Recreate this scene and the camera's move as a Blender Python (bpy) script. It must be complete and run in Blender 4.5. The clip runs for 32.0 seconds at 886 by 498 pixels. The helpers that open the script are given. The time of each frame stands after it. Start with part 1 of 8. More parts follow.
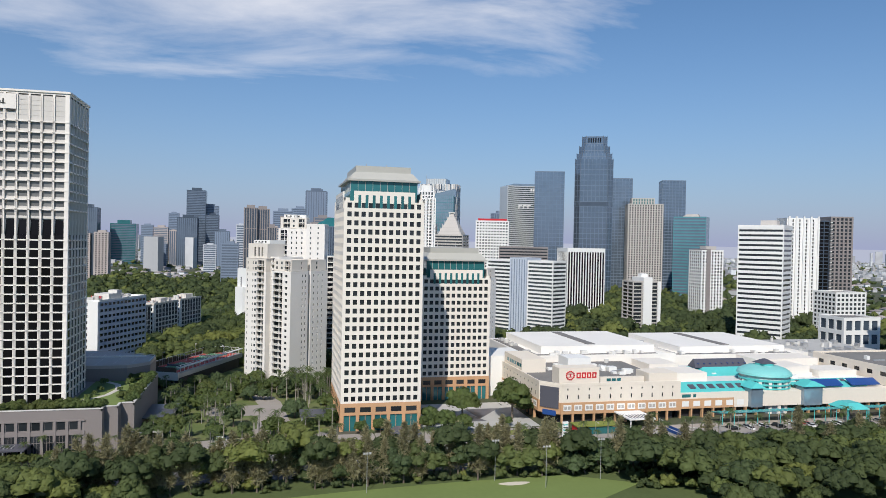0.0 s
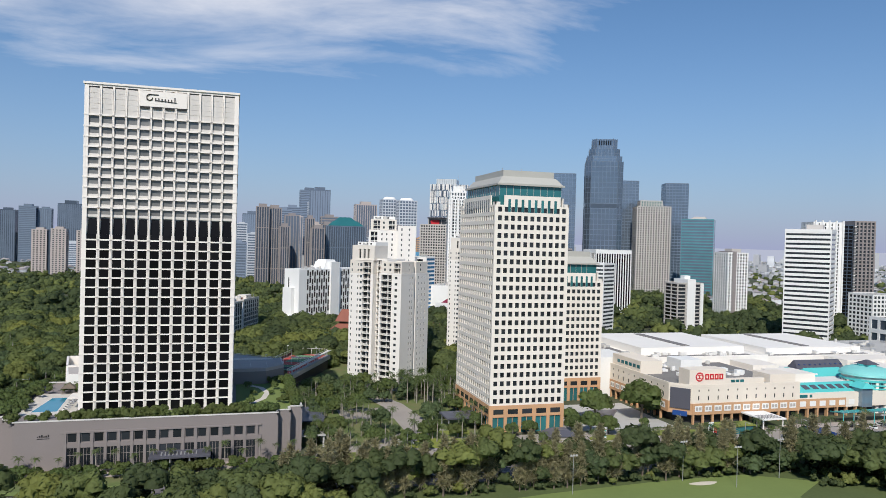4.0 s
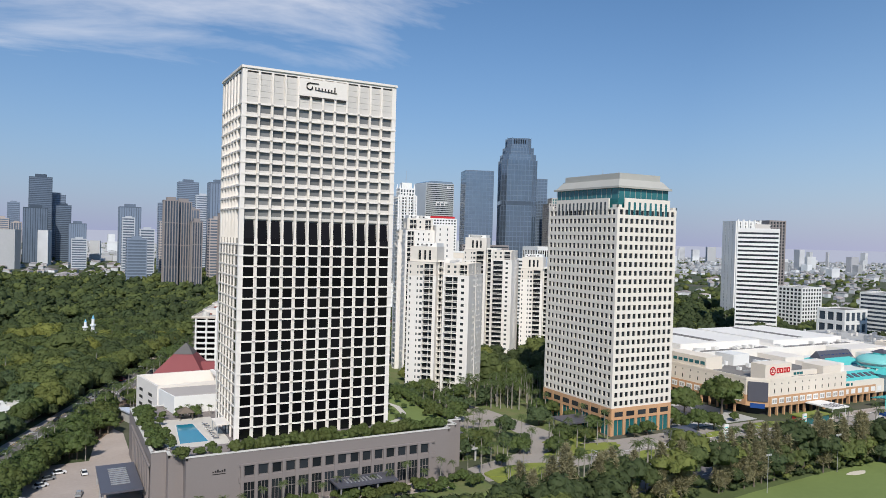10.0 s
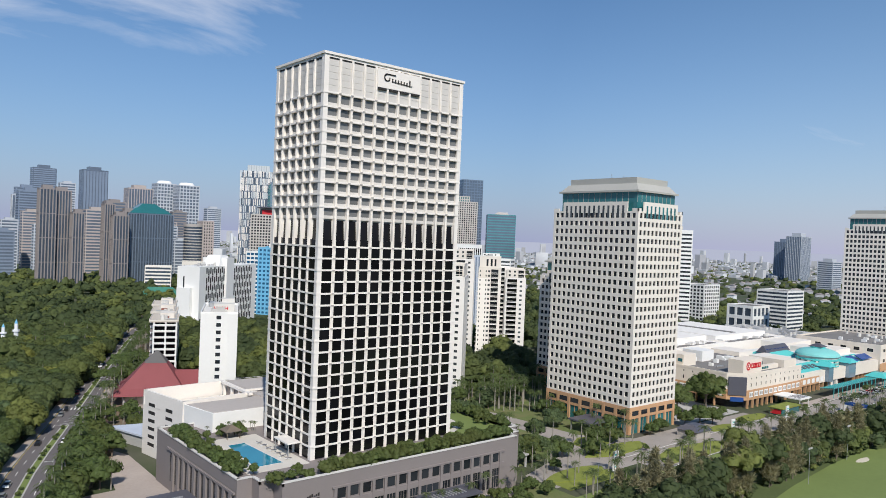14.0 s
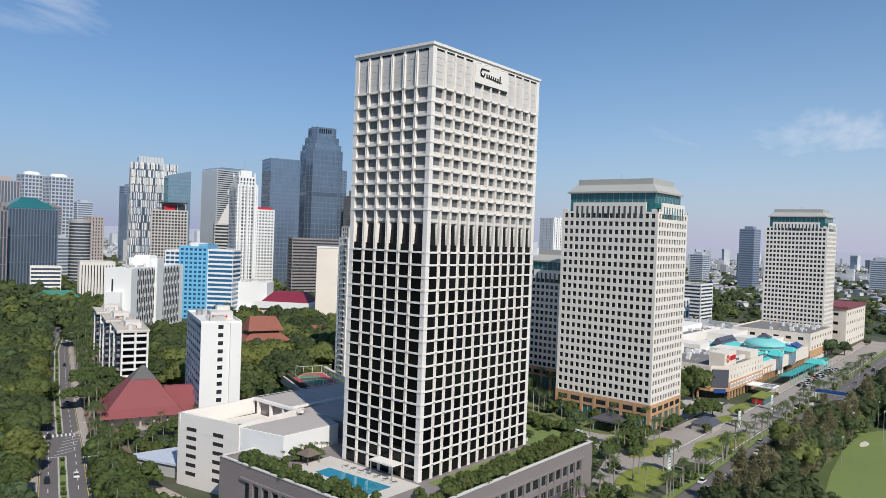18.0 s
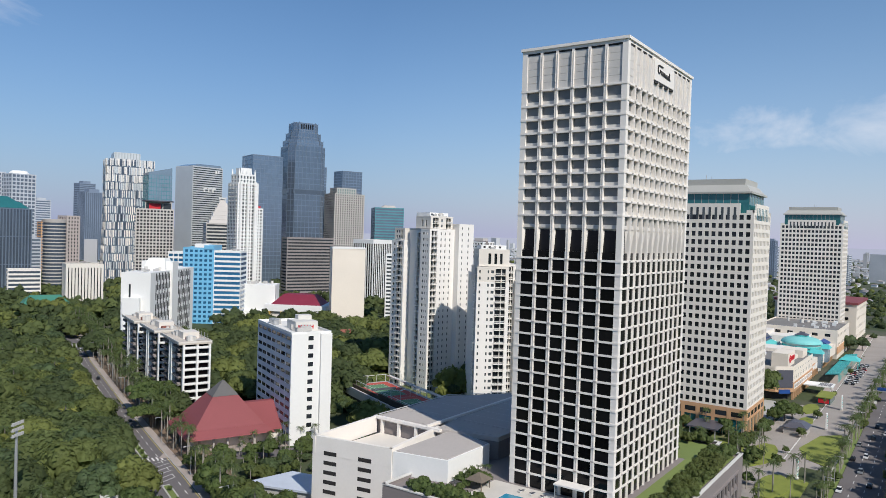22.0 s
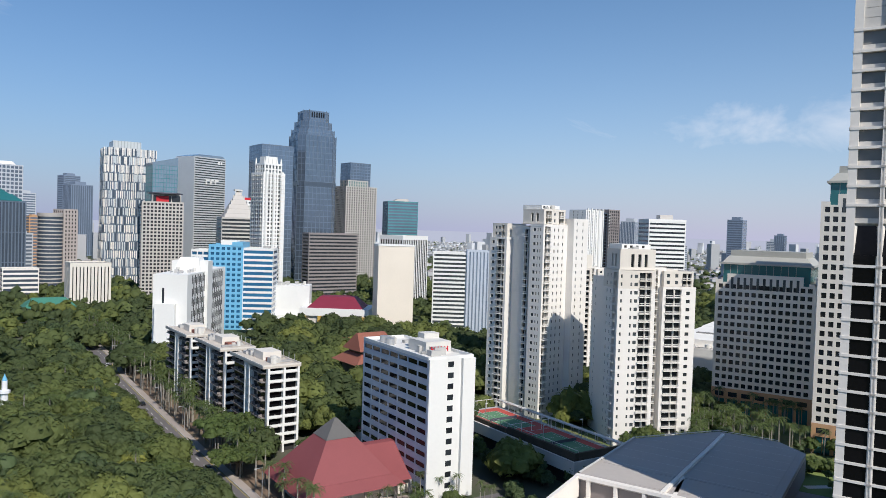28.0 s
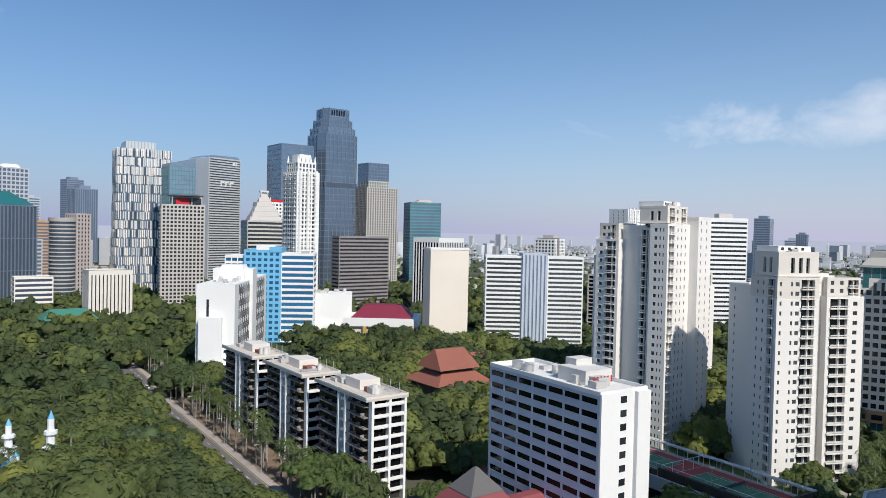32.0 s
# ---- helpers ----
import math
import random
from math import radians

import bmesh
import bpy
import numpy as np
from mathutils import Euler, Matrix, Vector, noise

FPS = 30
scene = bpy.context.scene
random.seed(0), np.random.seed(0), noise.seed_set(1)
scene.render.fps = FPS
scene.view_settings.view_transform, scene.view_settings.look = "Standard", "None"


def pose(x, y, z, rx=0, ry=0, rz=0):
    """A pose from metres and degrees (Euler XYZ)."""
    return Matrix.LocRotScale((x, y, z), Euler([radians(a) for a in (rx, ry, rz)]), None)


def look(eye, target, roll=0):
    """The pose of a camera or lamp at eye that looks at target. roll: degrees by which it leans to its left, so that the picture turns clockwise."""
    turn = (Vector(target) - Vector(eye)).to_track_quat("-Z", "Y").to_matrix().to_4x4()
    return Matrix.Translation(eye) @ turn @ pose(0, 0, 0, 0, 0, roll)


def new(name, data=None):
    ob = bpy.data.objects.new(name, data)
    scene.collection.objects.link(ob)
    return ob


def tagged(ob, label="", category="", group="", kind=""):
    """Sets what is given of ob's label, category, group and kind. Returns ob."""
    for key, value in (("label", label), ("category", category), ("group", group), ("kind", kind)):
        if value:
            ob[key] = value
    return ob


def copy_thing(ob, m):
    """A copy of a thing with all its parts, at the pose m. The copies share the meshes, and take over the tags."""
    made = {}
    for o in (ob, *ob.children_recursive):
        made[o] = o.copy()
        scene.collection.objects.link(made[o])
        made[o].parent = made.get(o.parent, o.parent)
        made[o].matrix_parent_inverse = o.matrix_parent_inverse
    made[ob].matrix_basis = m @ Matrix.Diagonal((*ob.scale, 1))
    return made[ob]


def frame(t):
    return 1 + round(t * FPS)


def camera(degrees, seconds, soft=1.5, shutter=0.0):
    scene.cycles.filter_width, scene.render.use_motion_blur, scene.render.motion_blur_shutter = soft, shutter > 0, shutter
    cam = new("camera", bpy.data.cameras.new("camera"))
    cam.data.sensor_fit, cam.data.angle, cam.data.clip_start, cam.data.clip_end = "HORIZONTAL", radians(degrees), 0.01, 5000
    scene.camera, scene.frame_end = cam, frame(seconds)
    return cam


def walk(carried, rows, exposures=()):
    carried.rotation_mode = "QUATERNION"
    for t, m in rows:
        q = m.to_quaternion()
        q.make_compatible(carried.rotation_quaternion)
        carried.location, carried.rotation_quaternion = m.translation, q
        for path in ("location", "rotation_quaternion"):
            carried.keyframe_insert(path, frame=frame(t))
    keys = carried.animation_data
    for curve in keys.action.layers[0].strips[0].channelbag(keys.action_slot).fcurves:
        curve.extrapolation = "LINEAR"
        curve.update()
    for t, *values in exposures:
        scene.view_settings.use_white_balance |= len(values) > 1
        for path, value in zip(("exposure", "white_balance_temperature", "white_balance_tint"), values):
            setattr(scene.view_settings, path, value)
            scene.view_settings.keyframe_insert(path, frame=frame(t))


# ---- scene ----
cam = camera(63.05, 32.0, soft=0.8)
METRES, EYE, TILT, LEAN, TURN = 525.0, 78.0, 0.0, 0.0, -13.5
ROWS = [
    (0.0, 0.00193, -0.00124, -0.00132, 0.219, -0.671, -1.171),
    (0.5, -0.01597, -0.00181, -0.00135, -0.030, -0.658, -1.069),
    (1.0, -0.03407, -0.00218, -0.00128, -0.240, -0.665, -1.086),
    (1.5, -0.05207, -0.00265, -0.00170, -0.459, -0.632, -1.214),
    (2.0, -0.06977, -0.00302, -0.00143, -0.759, -0.669, -1.361),
    (2.5, -0.08767, -0.00339, -0.00146, -1.158, -0.676, -1.488),
    (3.0, -0.10557, -0.00366, -0.00118, -1.587, -0.684, -1.526),
    (3.5, -0.12346, -0.00392, -0.00121, -2.127, -0.671, -1.503),
    (4.0, -0.14146, -0.00389, -0.00103, -2.756, -0.678, -1.551),
    (4.5, -0.15880, -0.00352, -0.00088, -3.372, -0.707, -1.587),
    (6.5, -0.22776, 0.00769, -0.00028, -6.412, -0.821, -1.362),
    (7.0, -0.24510, 0.01216, -0.00002, -7.478, -0.830, -1.278),
    (7.5, -0.26264, 0.01714, -0.00007, -8.643, -0.839, -1.214),
    (8.0, -0.27988, 0.02251, -0.00002, -9.878, -0.827, -1.141),
    (8.5, -0.29682, 0.02809, 0.00013, -11.123, -0.796, -1.117),
    (9.0, -0.31366, 0.03386, 0.00008, -12.368, -0.785, -1.283),
    (9.5, -0.33032, 0.04000, 0.00010, -13.621, -0.824, -1.431),
    (10.0, -0.34628, 0.04634, -0.00017, -14.883, -0.813, -1.588),
    (10.5, -0.36144, 0.05268, -0.00005, -16.126, -0.822, -1.735),
    (11.0, -0.37650, 0.05932, -0.00023, -17.398, -0.821, -1.852),
    (11.5, -0.39086, 0.06625, 0.00019, -18.711, -0.861, -1.980),
    (12.0, -0.40532, 0.07329, 0.00001, -20.103, -0.860, -2.057),
    (12.5, -0.41978, 0.08083, -0.00036, -21.586, -0.809, -2.104),
    (13.0, -0.43394, 0.08917, 0.00006, -23.088, -0.848, -2.151),
    (13.5, -0.44790, 0.09790, 0.00028, -24.651, -0.867, -2.239),
    (14.0, -0.46168, 0.10706, 0.00037, -26.234, -0.866, -2.271),
    (14.5, -0.47496, 0.11661, 0.00025, -27.858, -0.835, -2.293),
    (16.5, -0.52349, 0.15702, 0.00090, -33.931, -0.869, -2.151),
    (17.0, -0.53507, 0.16757, 0.00088, -35.164, -0.888, -2.123),
    (17.5, -0.54655, 0.17852, 0.00087, -36.158, -0.897, -2.085),
    (18.0, -0.55783, 0.18977, 0.00106, -36.961, -0.925, -2.088),
    (18.5, -0.56871, 0.20103, 0.00124, -37.684, -0.954, -2.070),
    (19.0, -0.57919, 0.21208, 0.00153, -38.268, -0.973, -2.092),
    (19.5, -0.58918, 0.22316, 0.00179, -38.716, -0.985, -2.071),
    (20.0, -0.59877, 0.23465, 0.00205, -39.155, -0.988, -2.099),
    (20.5, -0.60796, 0.24654, 0.00231, -39.654, -0.990, -2.048),
    (21.0, -0.61655, 0.25823, 0.00248, -40.152, -0.992, -2.017),
    (21.5, -0.62384, 0.27021, 0.00294, -40.681, -1.045, -1.996),
    (22.0, -0.63003, 0.28220, 0.00310, -41.240, -1.117, -1.764),
    (22.5, -0.63522, 0.29459, 0.00326, -41.828, -1.190, -1.573),
    (23.0, -0.63840, 0.30727, 0.00342, -42.357, -1.302, -1.402),
    (23.5, -0.64084, 0.32028, 0.00349, -42.751, -1.400, -1.333),
    (24.0, -0.64288, 0.33348, 0.00316, -42.874, -1.428, -1.274),
    (24.5, -0.64342, 0.34689, 0.00312, -42.898, -1.485, -1.225),
    (25.0, -0.64396, 0.36059, 0.00269, -42.901, -1.493, -1.305),
    (25.5, -0.64340, 0.37420, 0.00275, -42.845, -1.580, -1.346),
    (26.0, -0.64334, 0.38740, 0.00212, -42.869, -1.578, -1.477),
    (26.5, -0.64275, 0.40046, 0.00201, -42.910, -1.605, -1.538),
    (28.5, -0.63859, 0.45258, 0.00085, -43.026, -1.443, -1.841),
    (29.0, -0.63839, 0.46593, 0.00044, -43.077, -1.410, -1.821),
    (29.5, -0.63812, 0.47951, 0.00013, -43.107, -1.416, -1.682),
    (30.0, -0.63805, 0.49309, -0.00037, -43.158, -1.372, -1.572),
    (30.5, -0.63818, 0.50716, -0.00047, -43.208, -1.378, -1.442),
    (31.0, -0.63861, 0.52164, -0.00077, -43.228, -1.394, -1.322),
    (31.5, -0.63913, 0.53661, -0.00068, -43.258, -1.350, -1.302),
    (32.0, -0.63936, 0.55169, -0.00078, -43.259, -1.326, -1.252),
]
walk(cam, [(t, pose(0, 0, EYE, TILT, LEAN, TURN) @ pose(METRES * x, METRES * y, METRES * z, 90 + pitch, roll, yaw)) for t, x, y, z, yaw, pitch, roll in ROWS],
     [(0.0, 0.0), (20.0, 0.02), (26.0, 0.05), (29.0, 0.11), (32.0, 0.11)])

# ---- world, sun, exposure ----
SUN_EL, SUN_DIR = 43.5, Vector((-0.423, -0.906))
world = bpy.data.worlds.new("world")
scene.world = world
world.use_nodes = True
wn, wl = world.node_tree.nodes, world.node_tree.links
wn.clear()


def wmath(op, a, b=None, c=None, clamp=False):
    n = wn.new("ShaderNodeMath")
    n.operation, n.use_clamp = op, clamp
    for i, v in enumerate((a, b, c)):
        if v is None:
            continue
        if isinstance(v, (int, float)):
            n.inputs[i].default_value = v
        else:
            wl.new(v, n.inputs[i])
    return n.outputs[0]


sky = wn.new("ShaderNodeTexSky")
sky.sky_type, sky.sun_disc = "NISHITA", False
sky.sun_elevation, sky.sun_rotation = radians(SUN_EL), math.atan2(SUN_DIR.x, SUN_DIR.y)
sky.altitude, sky.air_density, sky.dust_density, sky.ozone_density = 60, 1.1, 0.35, 6.0
coord = wn.new("ShaderNodeTexCoord")
sep = wn.new("ShaderNodeSeparateXYZ")
wl.new(coord.outputs["Generated"], sep.inputs[0])
# thin clouds: a high streak to the north and small puffs low in the east
high = wmath("ADD", sep.outputs[2], 0.12)
comb = wn.new("ShaderNodeCombineXYZ")
wl.new(wmath("DIVIDE", sep.outputs[0], high), comb.inputs[0])
wl.new(wmath("DIVIDE", sep.outputs[1], high), comb.inputs[1])
stretch = wn.new("ShaderNodeMapping")
stretch.inputs["Rotation"].default_value = (0, 0, radians(-12))
stretch.inputs["Scale"].default_value = (0.55, 1.3, 1)
wl.new(comb.outputs[0], stretch.inputs[0])
wisps = wn.new("ShaderNodeTexNoise")
wisps.inputs["Scale"].default_value, wisps.inputs["Detail"].default_value = 1.5, 9
wisps.inputs["Roughness"].default_value, wisps.inputs["Distortion"].default_value = 0.58, 0.5
wl.new(stretch.outputs[0], wisps.inputs["Vector"])


def cloud_field(az, el, wide, tall, lo, hi):
    """Where one bank of cloud stands: an oval round a bearing and a height, broken up by the noise."""
    a = wmath("SUBTRACT", wmath("ARCTAN2", sep.outputs[0], sep.outputs[1]), radians(az))
    e = wmath("SUBTRACT", wmath("ARCSINE", sep.outputs[2]), radians(el))
    q = wmath("ADD", wmath("POWER", wmath("ABSOLUTE", wmath("DIVIDE", a, radians(wide))), 2.0),
              wmath("POWER", wmath("ABSOLUTE", wmath("DIVIDE", e, radians(tall))), 2.0))
    near_ = wmath("SUBTRACT", 1.0, q)
    v = wmath("ADD", wisps.outputs[0], wmath("MULTIPLY", near_, 0.22))
    r = wn.new("ShaderNodeMapRange")
    r.clamp = True
    r.inputs[1].default_value, r.inputs[2].default_value = lo, hi
    wl.new(v, r.inputs[0])
    return r.outputs[0]


cloud = wmath("MAXIMUM", wmath("MULTIPLY", cloud_field(-4, 17.6, 32, 5.6, 0.50, 0.82), 0.72),
              wmath("MULTIPLY", cloud_field(84, 8.6, 19, 3.0, 0.66, 0.86), 0.42), clamp=True)
cmix = wn.new("ShaderNodeMixRGB")
cmix.inputs[2].default_value = (8.9, 8.9, 9.4, 1)
wl.new(cloud, cmix.inputs[0])
rise = wmath("POWER", 2.718, wmath("DIVIDE", wmath("MAXIMUM", sep.outputs[2], 0.0), -0.13))
hmix = wn.new("ShaderNodeMixRGB")
wl.new(wmath("MULTIPLY", rise, 0.96), hmix.inputs[0])
clear = wn.new("ShaderNodeMixRGB")
clear.blend_type = "MULTIPLY"
clear.inputs[0].default_value = 1.0
turn_ = wn.new("ShaderNodeMapRange")
turn_.clamp = True
turn_.inputs[1].default_value, turn_.inputs[2].default_value = 0.72, 1.0
wl.new(sep.outputs[0], turn_.inputs[0])


def by_bearing(north, east):
    """A colour of the clear air: deeper blue to the north, paler to the east."""
    k = wn.new("ShaderNodeMixRGB")
    k.inputs[1].default_value, k.inputs[2].default_value = (*north, 1), (*east, 1)
    wl.new(turn_.outputs[0], k.inputs[0])
    return k.outputs[0]


wl.new(by_bearing((0.68, 0.89, 0.99), (0.95, 1.15, 1.17)), clear.inputs[2])
wl.new(sky.outputs[0], clear.inputs[1])
wl.new(clear.outputs[0], hmix.inputs[1])
wl.new(by_bearing((3.55, 3.88, 5.75), (4.9, 4.9, 6.6)), hmix.inputs[2])
wl.new(hmix.outputs[0], cmix.inputs[1])
back = wn.new("ShaderNodeBackground")
back.inputs[1].default_value = 0.1
wl.new(cmix.outputs[0], back.inputs[0])
wout = wn.new("ShaderNodeOutputWorld")
wl.new(back.outputs[0], wout.inputs[0])

sun = new("sun", bpy.data.lights.new("sun", "SUN"))
sun.data.energy, sun.data.angle, sun.data.color = 4.2, radians(0.6), (1.0, 0.95, 0.875)
flat_ = SUN_DIR.normalized() * math.cos(radians(SUN_EL))
sun.matrix_world = look((flat_.x * 900, flat_.y * 900, math.sin(radians(SUN_EL)) * 900), (0, 0, 0))


# ---- materials ----
def mat(name, color, rough=0.7, var=0.12, scale=0.12, fine=2.5, bump=0.15, metal=0.0, spec=0.4, each=0.0, island=0.0, tint=None, rise=0.05):
    """A surface with stains at two sizes and fine relief; each / island: how far whole pieces differ."""
    m = bpy.data.materials.new(name)
    m.use_nodes = True
    nt = m.node_tree
    n, l = nt.nodes, nt.links
    b = n["Principled BSDF"]
    b.inputs["Roughness"].default_value, b.inputs["Metallic"].default_value = rough, metal
    b.inputs["Specular IOR Level"].default_value = spec
    g = n.new("ShaderNodeNewGeometry")
    a1, a2 = n.new("ShaderNodeTexNoise"), n.new("ShaderNodeTexNoise")
    a1.inputs["Scale"].default_value, a1.inputs["Detail"].default_value = scale, 5
    a2.inputs["Scale"].default_value, a2.inputs["Detail"].default_value = fine, 4
    for a in (a1, a2):
        l.new(g.outputs["Position"], a.inputs["Vector"])

    def mth(op, x, y):
        k = n.new("ShaderNodeMath")
        k.operation = op
        for i, v in enumerate((x, y)):
            if isinstance(v, (int, float)):
                k.inputs[i].default_value = v
            else:
                l.new(v, k.inputs[i])
        return k.outputs[0]

    f = mth("ADD", mth("MULTIPLY", mth("SUBTRACT", a1.outputs[0], 0.5), 2.4 * var), mth("MULTIPLY", mth("SUBTRACT", a2.outputs[0], 0.5), 1.4 * var))
    if each:
        o = n.new("ShaderNodeObjectInfo")
        f = mth("ADD", f, mth("MULTIPLY", mth("SUBTRACT", o.outputs["Random"], 0.5), 2 * each))
    if island:
        f = mth("ADD", f, mth("MULTIPLY", mth("SUBTRACT", g.outputs["Random Per Island"], 0.5), 2 * island))
    f = mth("ADD", f, 1.0)
    v = n.new("ShaderNodeVectorMath")
    v.operation = "SCALE"
    v.inputs[0].default_value = color[:3]
    l.new(f, v.inputs["Scale"])
    col = v.outputs[0]
    if tint:
        mx = n.new("ShaderNodeMixRGB")
        mx.inputs[2].default_value = (*tint, 1)
        src = n.new("ShaderNodeMapRange")
        src.inputs[1].default_value, src.inputs[2].default_value = 0.42, 0.68
        l.new(a1.outputs[0], src.inputs[0])
        l.new(src.outputs[0], mx.inputs[0])
        l.new(col, mx.inputs[1])
        col = mx.outputs[0]
    l.new(col, b.inputs["Base Color"])
    if bump:
        k = n.new("ShaderNodeBump")
        k.inputs["Strength"].default_value, k.inputs["Distance"].default_value = bump, rise
        l.new(a2.outputs[0], k.inputs["Height"])
        l.new(k.outputs[0], b.inputs["Normal"])
    return m


def leafy_mat(m, share=0.38):
    """Lets some light through leaves, as real ones do."""
    n, l = m.node_tree.nodes, m.node_tree.links
    b = n["Principled BSDF"]
    tr, mx = n.new("ShaderNodeBsdfTranslucent"), n.new("ShaderNodeMixShader")
    mx.inputs[0].default_value = share
    l.new(b.inputs["Base Color"].links[0].from_socket, tr.inputs["Color"])
    l.new(b.outputs[0], mx.inputs[1])
    l.new(tr.outputs[0], mx.inputs[2])
    l.new(mx.outputs[0], n["Material Output"].inputs["Surface"])
    return m


def glass(name, color, rough=0.08, metal=0.0, spec=0.6, each=0.3, wavy=0.04):
    m = mat(name, color, rough, 0.15, 0.08, 0.6, wavy, metal, spec, each, each * 0.5)
    return m


WHITE = mat("white_paint", (0.80, 0.79, 0.76), 0.6, 0.05, 0.05, 1.2)
CREAM = mat("cream_paint", (0.71, 0.66, 0.59), 0.65, 0.06, 0.05, 1.2)
WARM = mat("warm_white_cladding", (0.80, 0.74, 0.66), 0.6, 0.05, 0.06, 1.0, each=0.02)
PRECAST = mat("white_precast", (0.80, 0.75, 0.69), 0.6, 0.06, 0.05, 1.5, each=0.02)
FLATWALL = mat("pale_flat_render", (0.80, 0.765, 0.715), 0.65, 0.06, 0.05, 1.5)
LOUVRE = mat("pale_louvre", (0.60, 0.57, 0.53), 0.6, 0.08, 0.2, 3.0, each=0.03)
SPANDREL = mat("grey_spandrel", (0.42, 0.41, 0.37), 0.6, 0.08, 0.2, 2.0, each=0.08)
BLACKGLASS = glass("black_glass", (0.006, 0.006, 0.007), 0.07, 0.0, 0.25, 0.5)
GREYGLASS = glass("grey_glass", (0.06, 0.07, 0.075), 0.08, 0.0, 0.5, 0.35)
HOTELGLASS = glass("curtained_glass", (0.17, 0.17, 0.165), 0.12, 0.0, 0.5, 0.3)
DARKWIN = glass("dark_window", (0.022, 0.026, 0.03), 0.1, 0.0, 0.5, 0.5)
TEALGLASS = glass("teal_glass", (0.03, 0.16, 0.17), 0.1, 0.1, 0.6, 0.25)
BLUEGLASS = glass("blue_grey_glass", (0.27, 0.33, 0.41), 0.16, 0.35, 0.6, 0.12)
NAVYGLASS = glass("navy_glass", (0.085, 0.11, 0.145), 0.15, 0.3, 0.6, 0.12)
MIDGLASS = glass("mid_blue_glass", (0.155, 0.20, 0.26), 0.14, 0.35, 0.6, 0.12)
SKYGLASS = glass("pale_blue_glass", (0.25, 0.33, 0.40), 0.16, 0.4, 0.6, 0.12)
CYANGLASS = glass("cyan_glass", (0.10, 0.28, 0.31), 0.12, 0.2, 0.6, 0.15)
POD = mat("taupe_render", (0.235, 0.205, 0.195), 0.75, 0.06, 0.08, 2.0)
PODCAP = mat("pale_coping", (0.62, 0.60, 0.56), 0.7, 0.08)
ORANGE = mat("orange_stone", (0.56, 0.33, 0.18), 0.65, 0.08, 0.1, 2.0, each=0.05)
BEIGE = mat("beige_render", (0.77, 0.69, 0.585), 0.7, 0.06, 0.05, 1.0)
HALLWHITE = mat("warm_white_hall_sheet", (0.82, 0.785, 0.73), 0.65, 0.06, 0.04, 0.8)
DOMETEAL = mat("pale_teal_dome", (0.22, 0.58, 0.55), 0.45, 0.08, 0.1, 1.5)
TEALROOF = mat("teal_metal_roof", (0.10, 0.52, 0.50), 0.45, 0.1, 0.1, 1.5)
NAVYROOF = mat("navy_metal_roof", (0.02, 0.07, 0.25), 0.4, 0.1)
ROOFGREY = mat("grey_roof_felt", (0.20, 0.19, 0.18), 0.85, 0.2, 0.08, 1.0)
ROOFPALE = mat("pale_roof_sheet", (0.72, 0.70, 0.66), 0.7, 0.1, 0.05, 0.8)
ROOFSLATE = mat("slate_roof", (0.12, 0.115, 0.112), 0.85, 0.1, 0.05, 0.8, each=0.05)
ROOFBEIGE = mat("beige_roof_screed", (0.56, 0.50, 0.43), 0.8, 0.12, 0.1, 0.9)
ROOFTAUPE = mat("taupe_roof_sheet", (0.44, 0.40, 0.37), 0.75, 0.08, 0.05, 0.8)
CAPGREY = mat("grey_metal_cap", (0.43, 0.42, 0.38), 0.5, 0.06, 0.1, 1.0, 0.1)
REDROOF = mat("red_roof_tiles", (0.24, 0.064, 0.068), 0.7, 0.1, 0.1, 3.0, 0.3)
TERRACOTTA = mat("terracotta_tiles", (0.26, 0.095, 0.065), 0.8, 0.15, 0.1, 2.0, 0.3, island=0.3)
CRIMSON = mat("crimson_roof", (0.20, 0.02, 0.045), 0.6, 0.1)
LIGHTBLUE = mat("light_blue_panels", (0.17, 0.46, 0.68), 0.5, 0.06, each=0.05)
DARKBROWN = mat("dark_brown_finish", (0.035, 0.033, 0.035), 0.6, 0.1)
BROWNSTRIPE = mat("taupe_bands", (0.27, 0.24, 0.23), 0.6, 0.08)
PALEBLUE = mat("pale_grey_blue_tiles", (0.50, 0.545, 0.62), 0.6, 0.09, 0.3, 2.5)
SILVER = mat("silver_cladding", (0.60, 0.625, 0.63), 0.35, 0.08, 0.05, 0.6, metal=0.2)
DULLSILVER = mat("dull_silver_cladding", (0.40, 0.43, 0.44), 0.4, 0.08, 0.05, 0.6, metal=0.2)
SLATEGLASS = glass("slate_blue_glass", (0.19, 0.245, 0.315), 0.12, 0.6, 0.6, 0.14)
SLATERIB = mat("slate_blue_ribs", (0.18, 0.225, 0.285), 0.35, 0.08, 0.05, 0.5, metal=0.3)
OFFICEBLUE = glass("deep_blue_glass", (0.03, 0.15, 0.30), 0.12, 0.1, 0.6, 0.25)
GREYSTONE = mat("warm_grey_stone", (0.50, 0.465, 0.43), 0.65, 0.08, 0.06, 1.0)
PALEROAD = mat("pale_worn_asphalt", (0.33, 0.295, 0.265), 0.9, 0.18, 0.06, 1.2, 0.2)
EARTH = mat("reddish_earth_verge", (0.235, 0.16, 0.11), 0.95, 0.3, 0.15, 1.2, 0.3, tint=(0.16, 0.13, 0.085))
PALMBARK = mat("pale_palm_bark", (0.30, 0.275, 0.235), 0.9, 0.15, 0.6, 3.0, 0.3)
STONE = mat("grey_stone", (0.42, 0.39, 0.36), 0.7, 0.1)
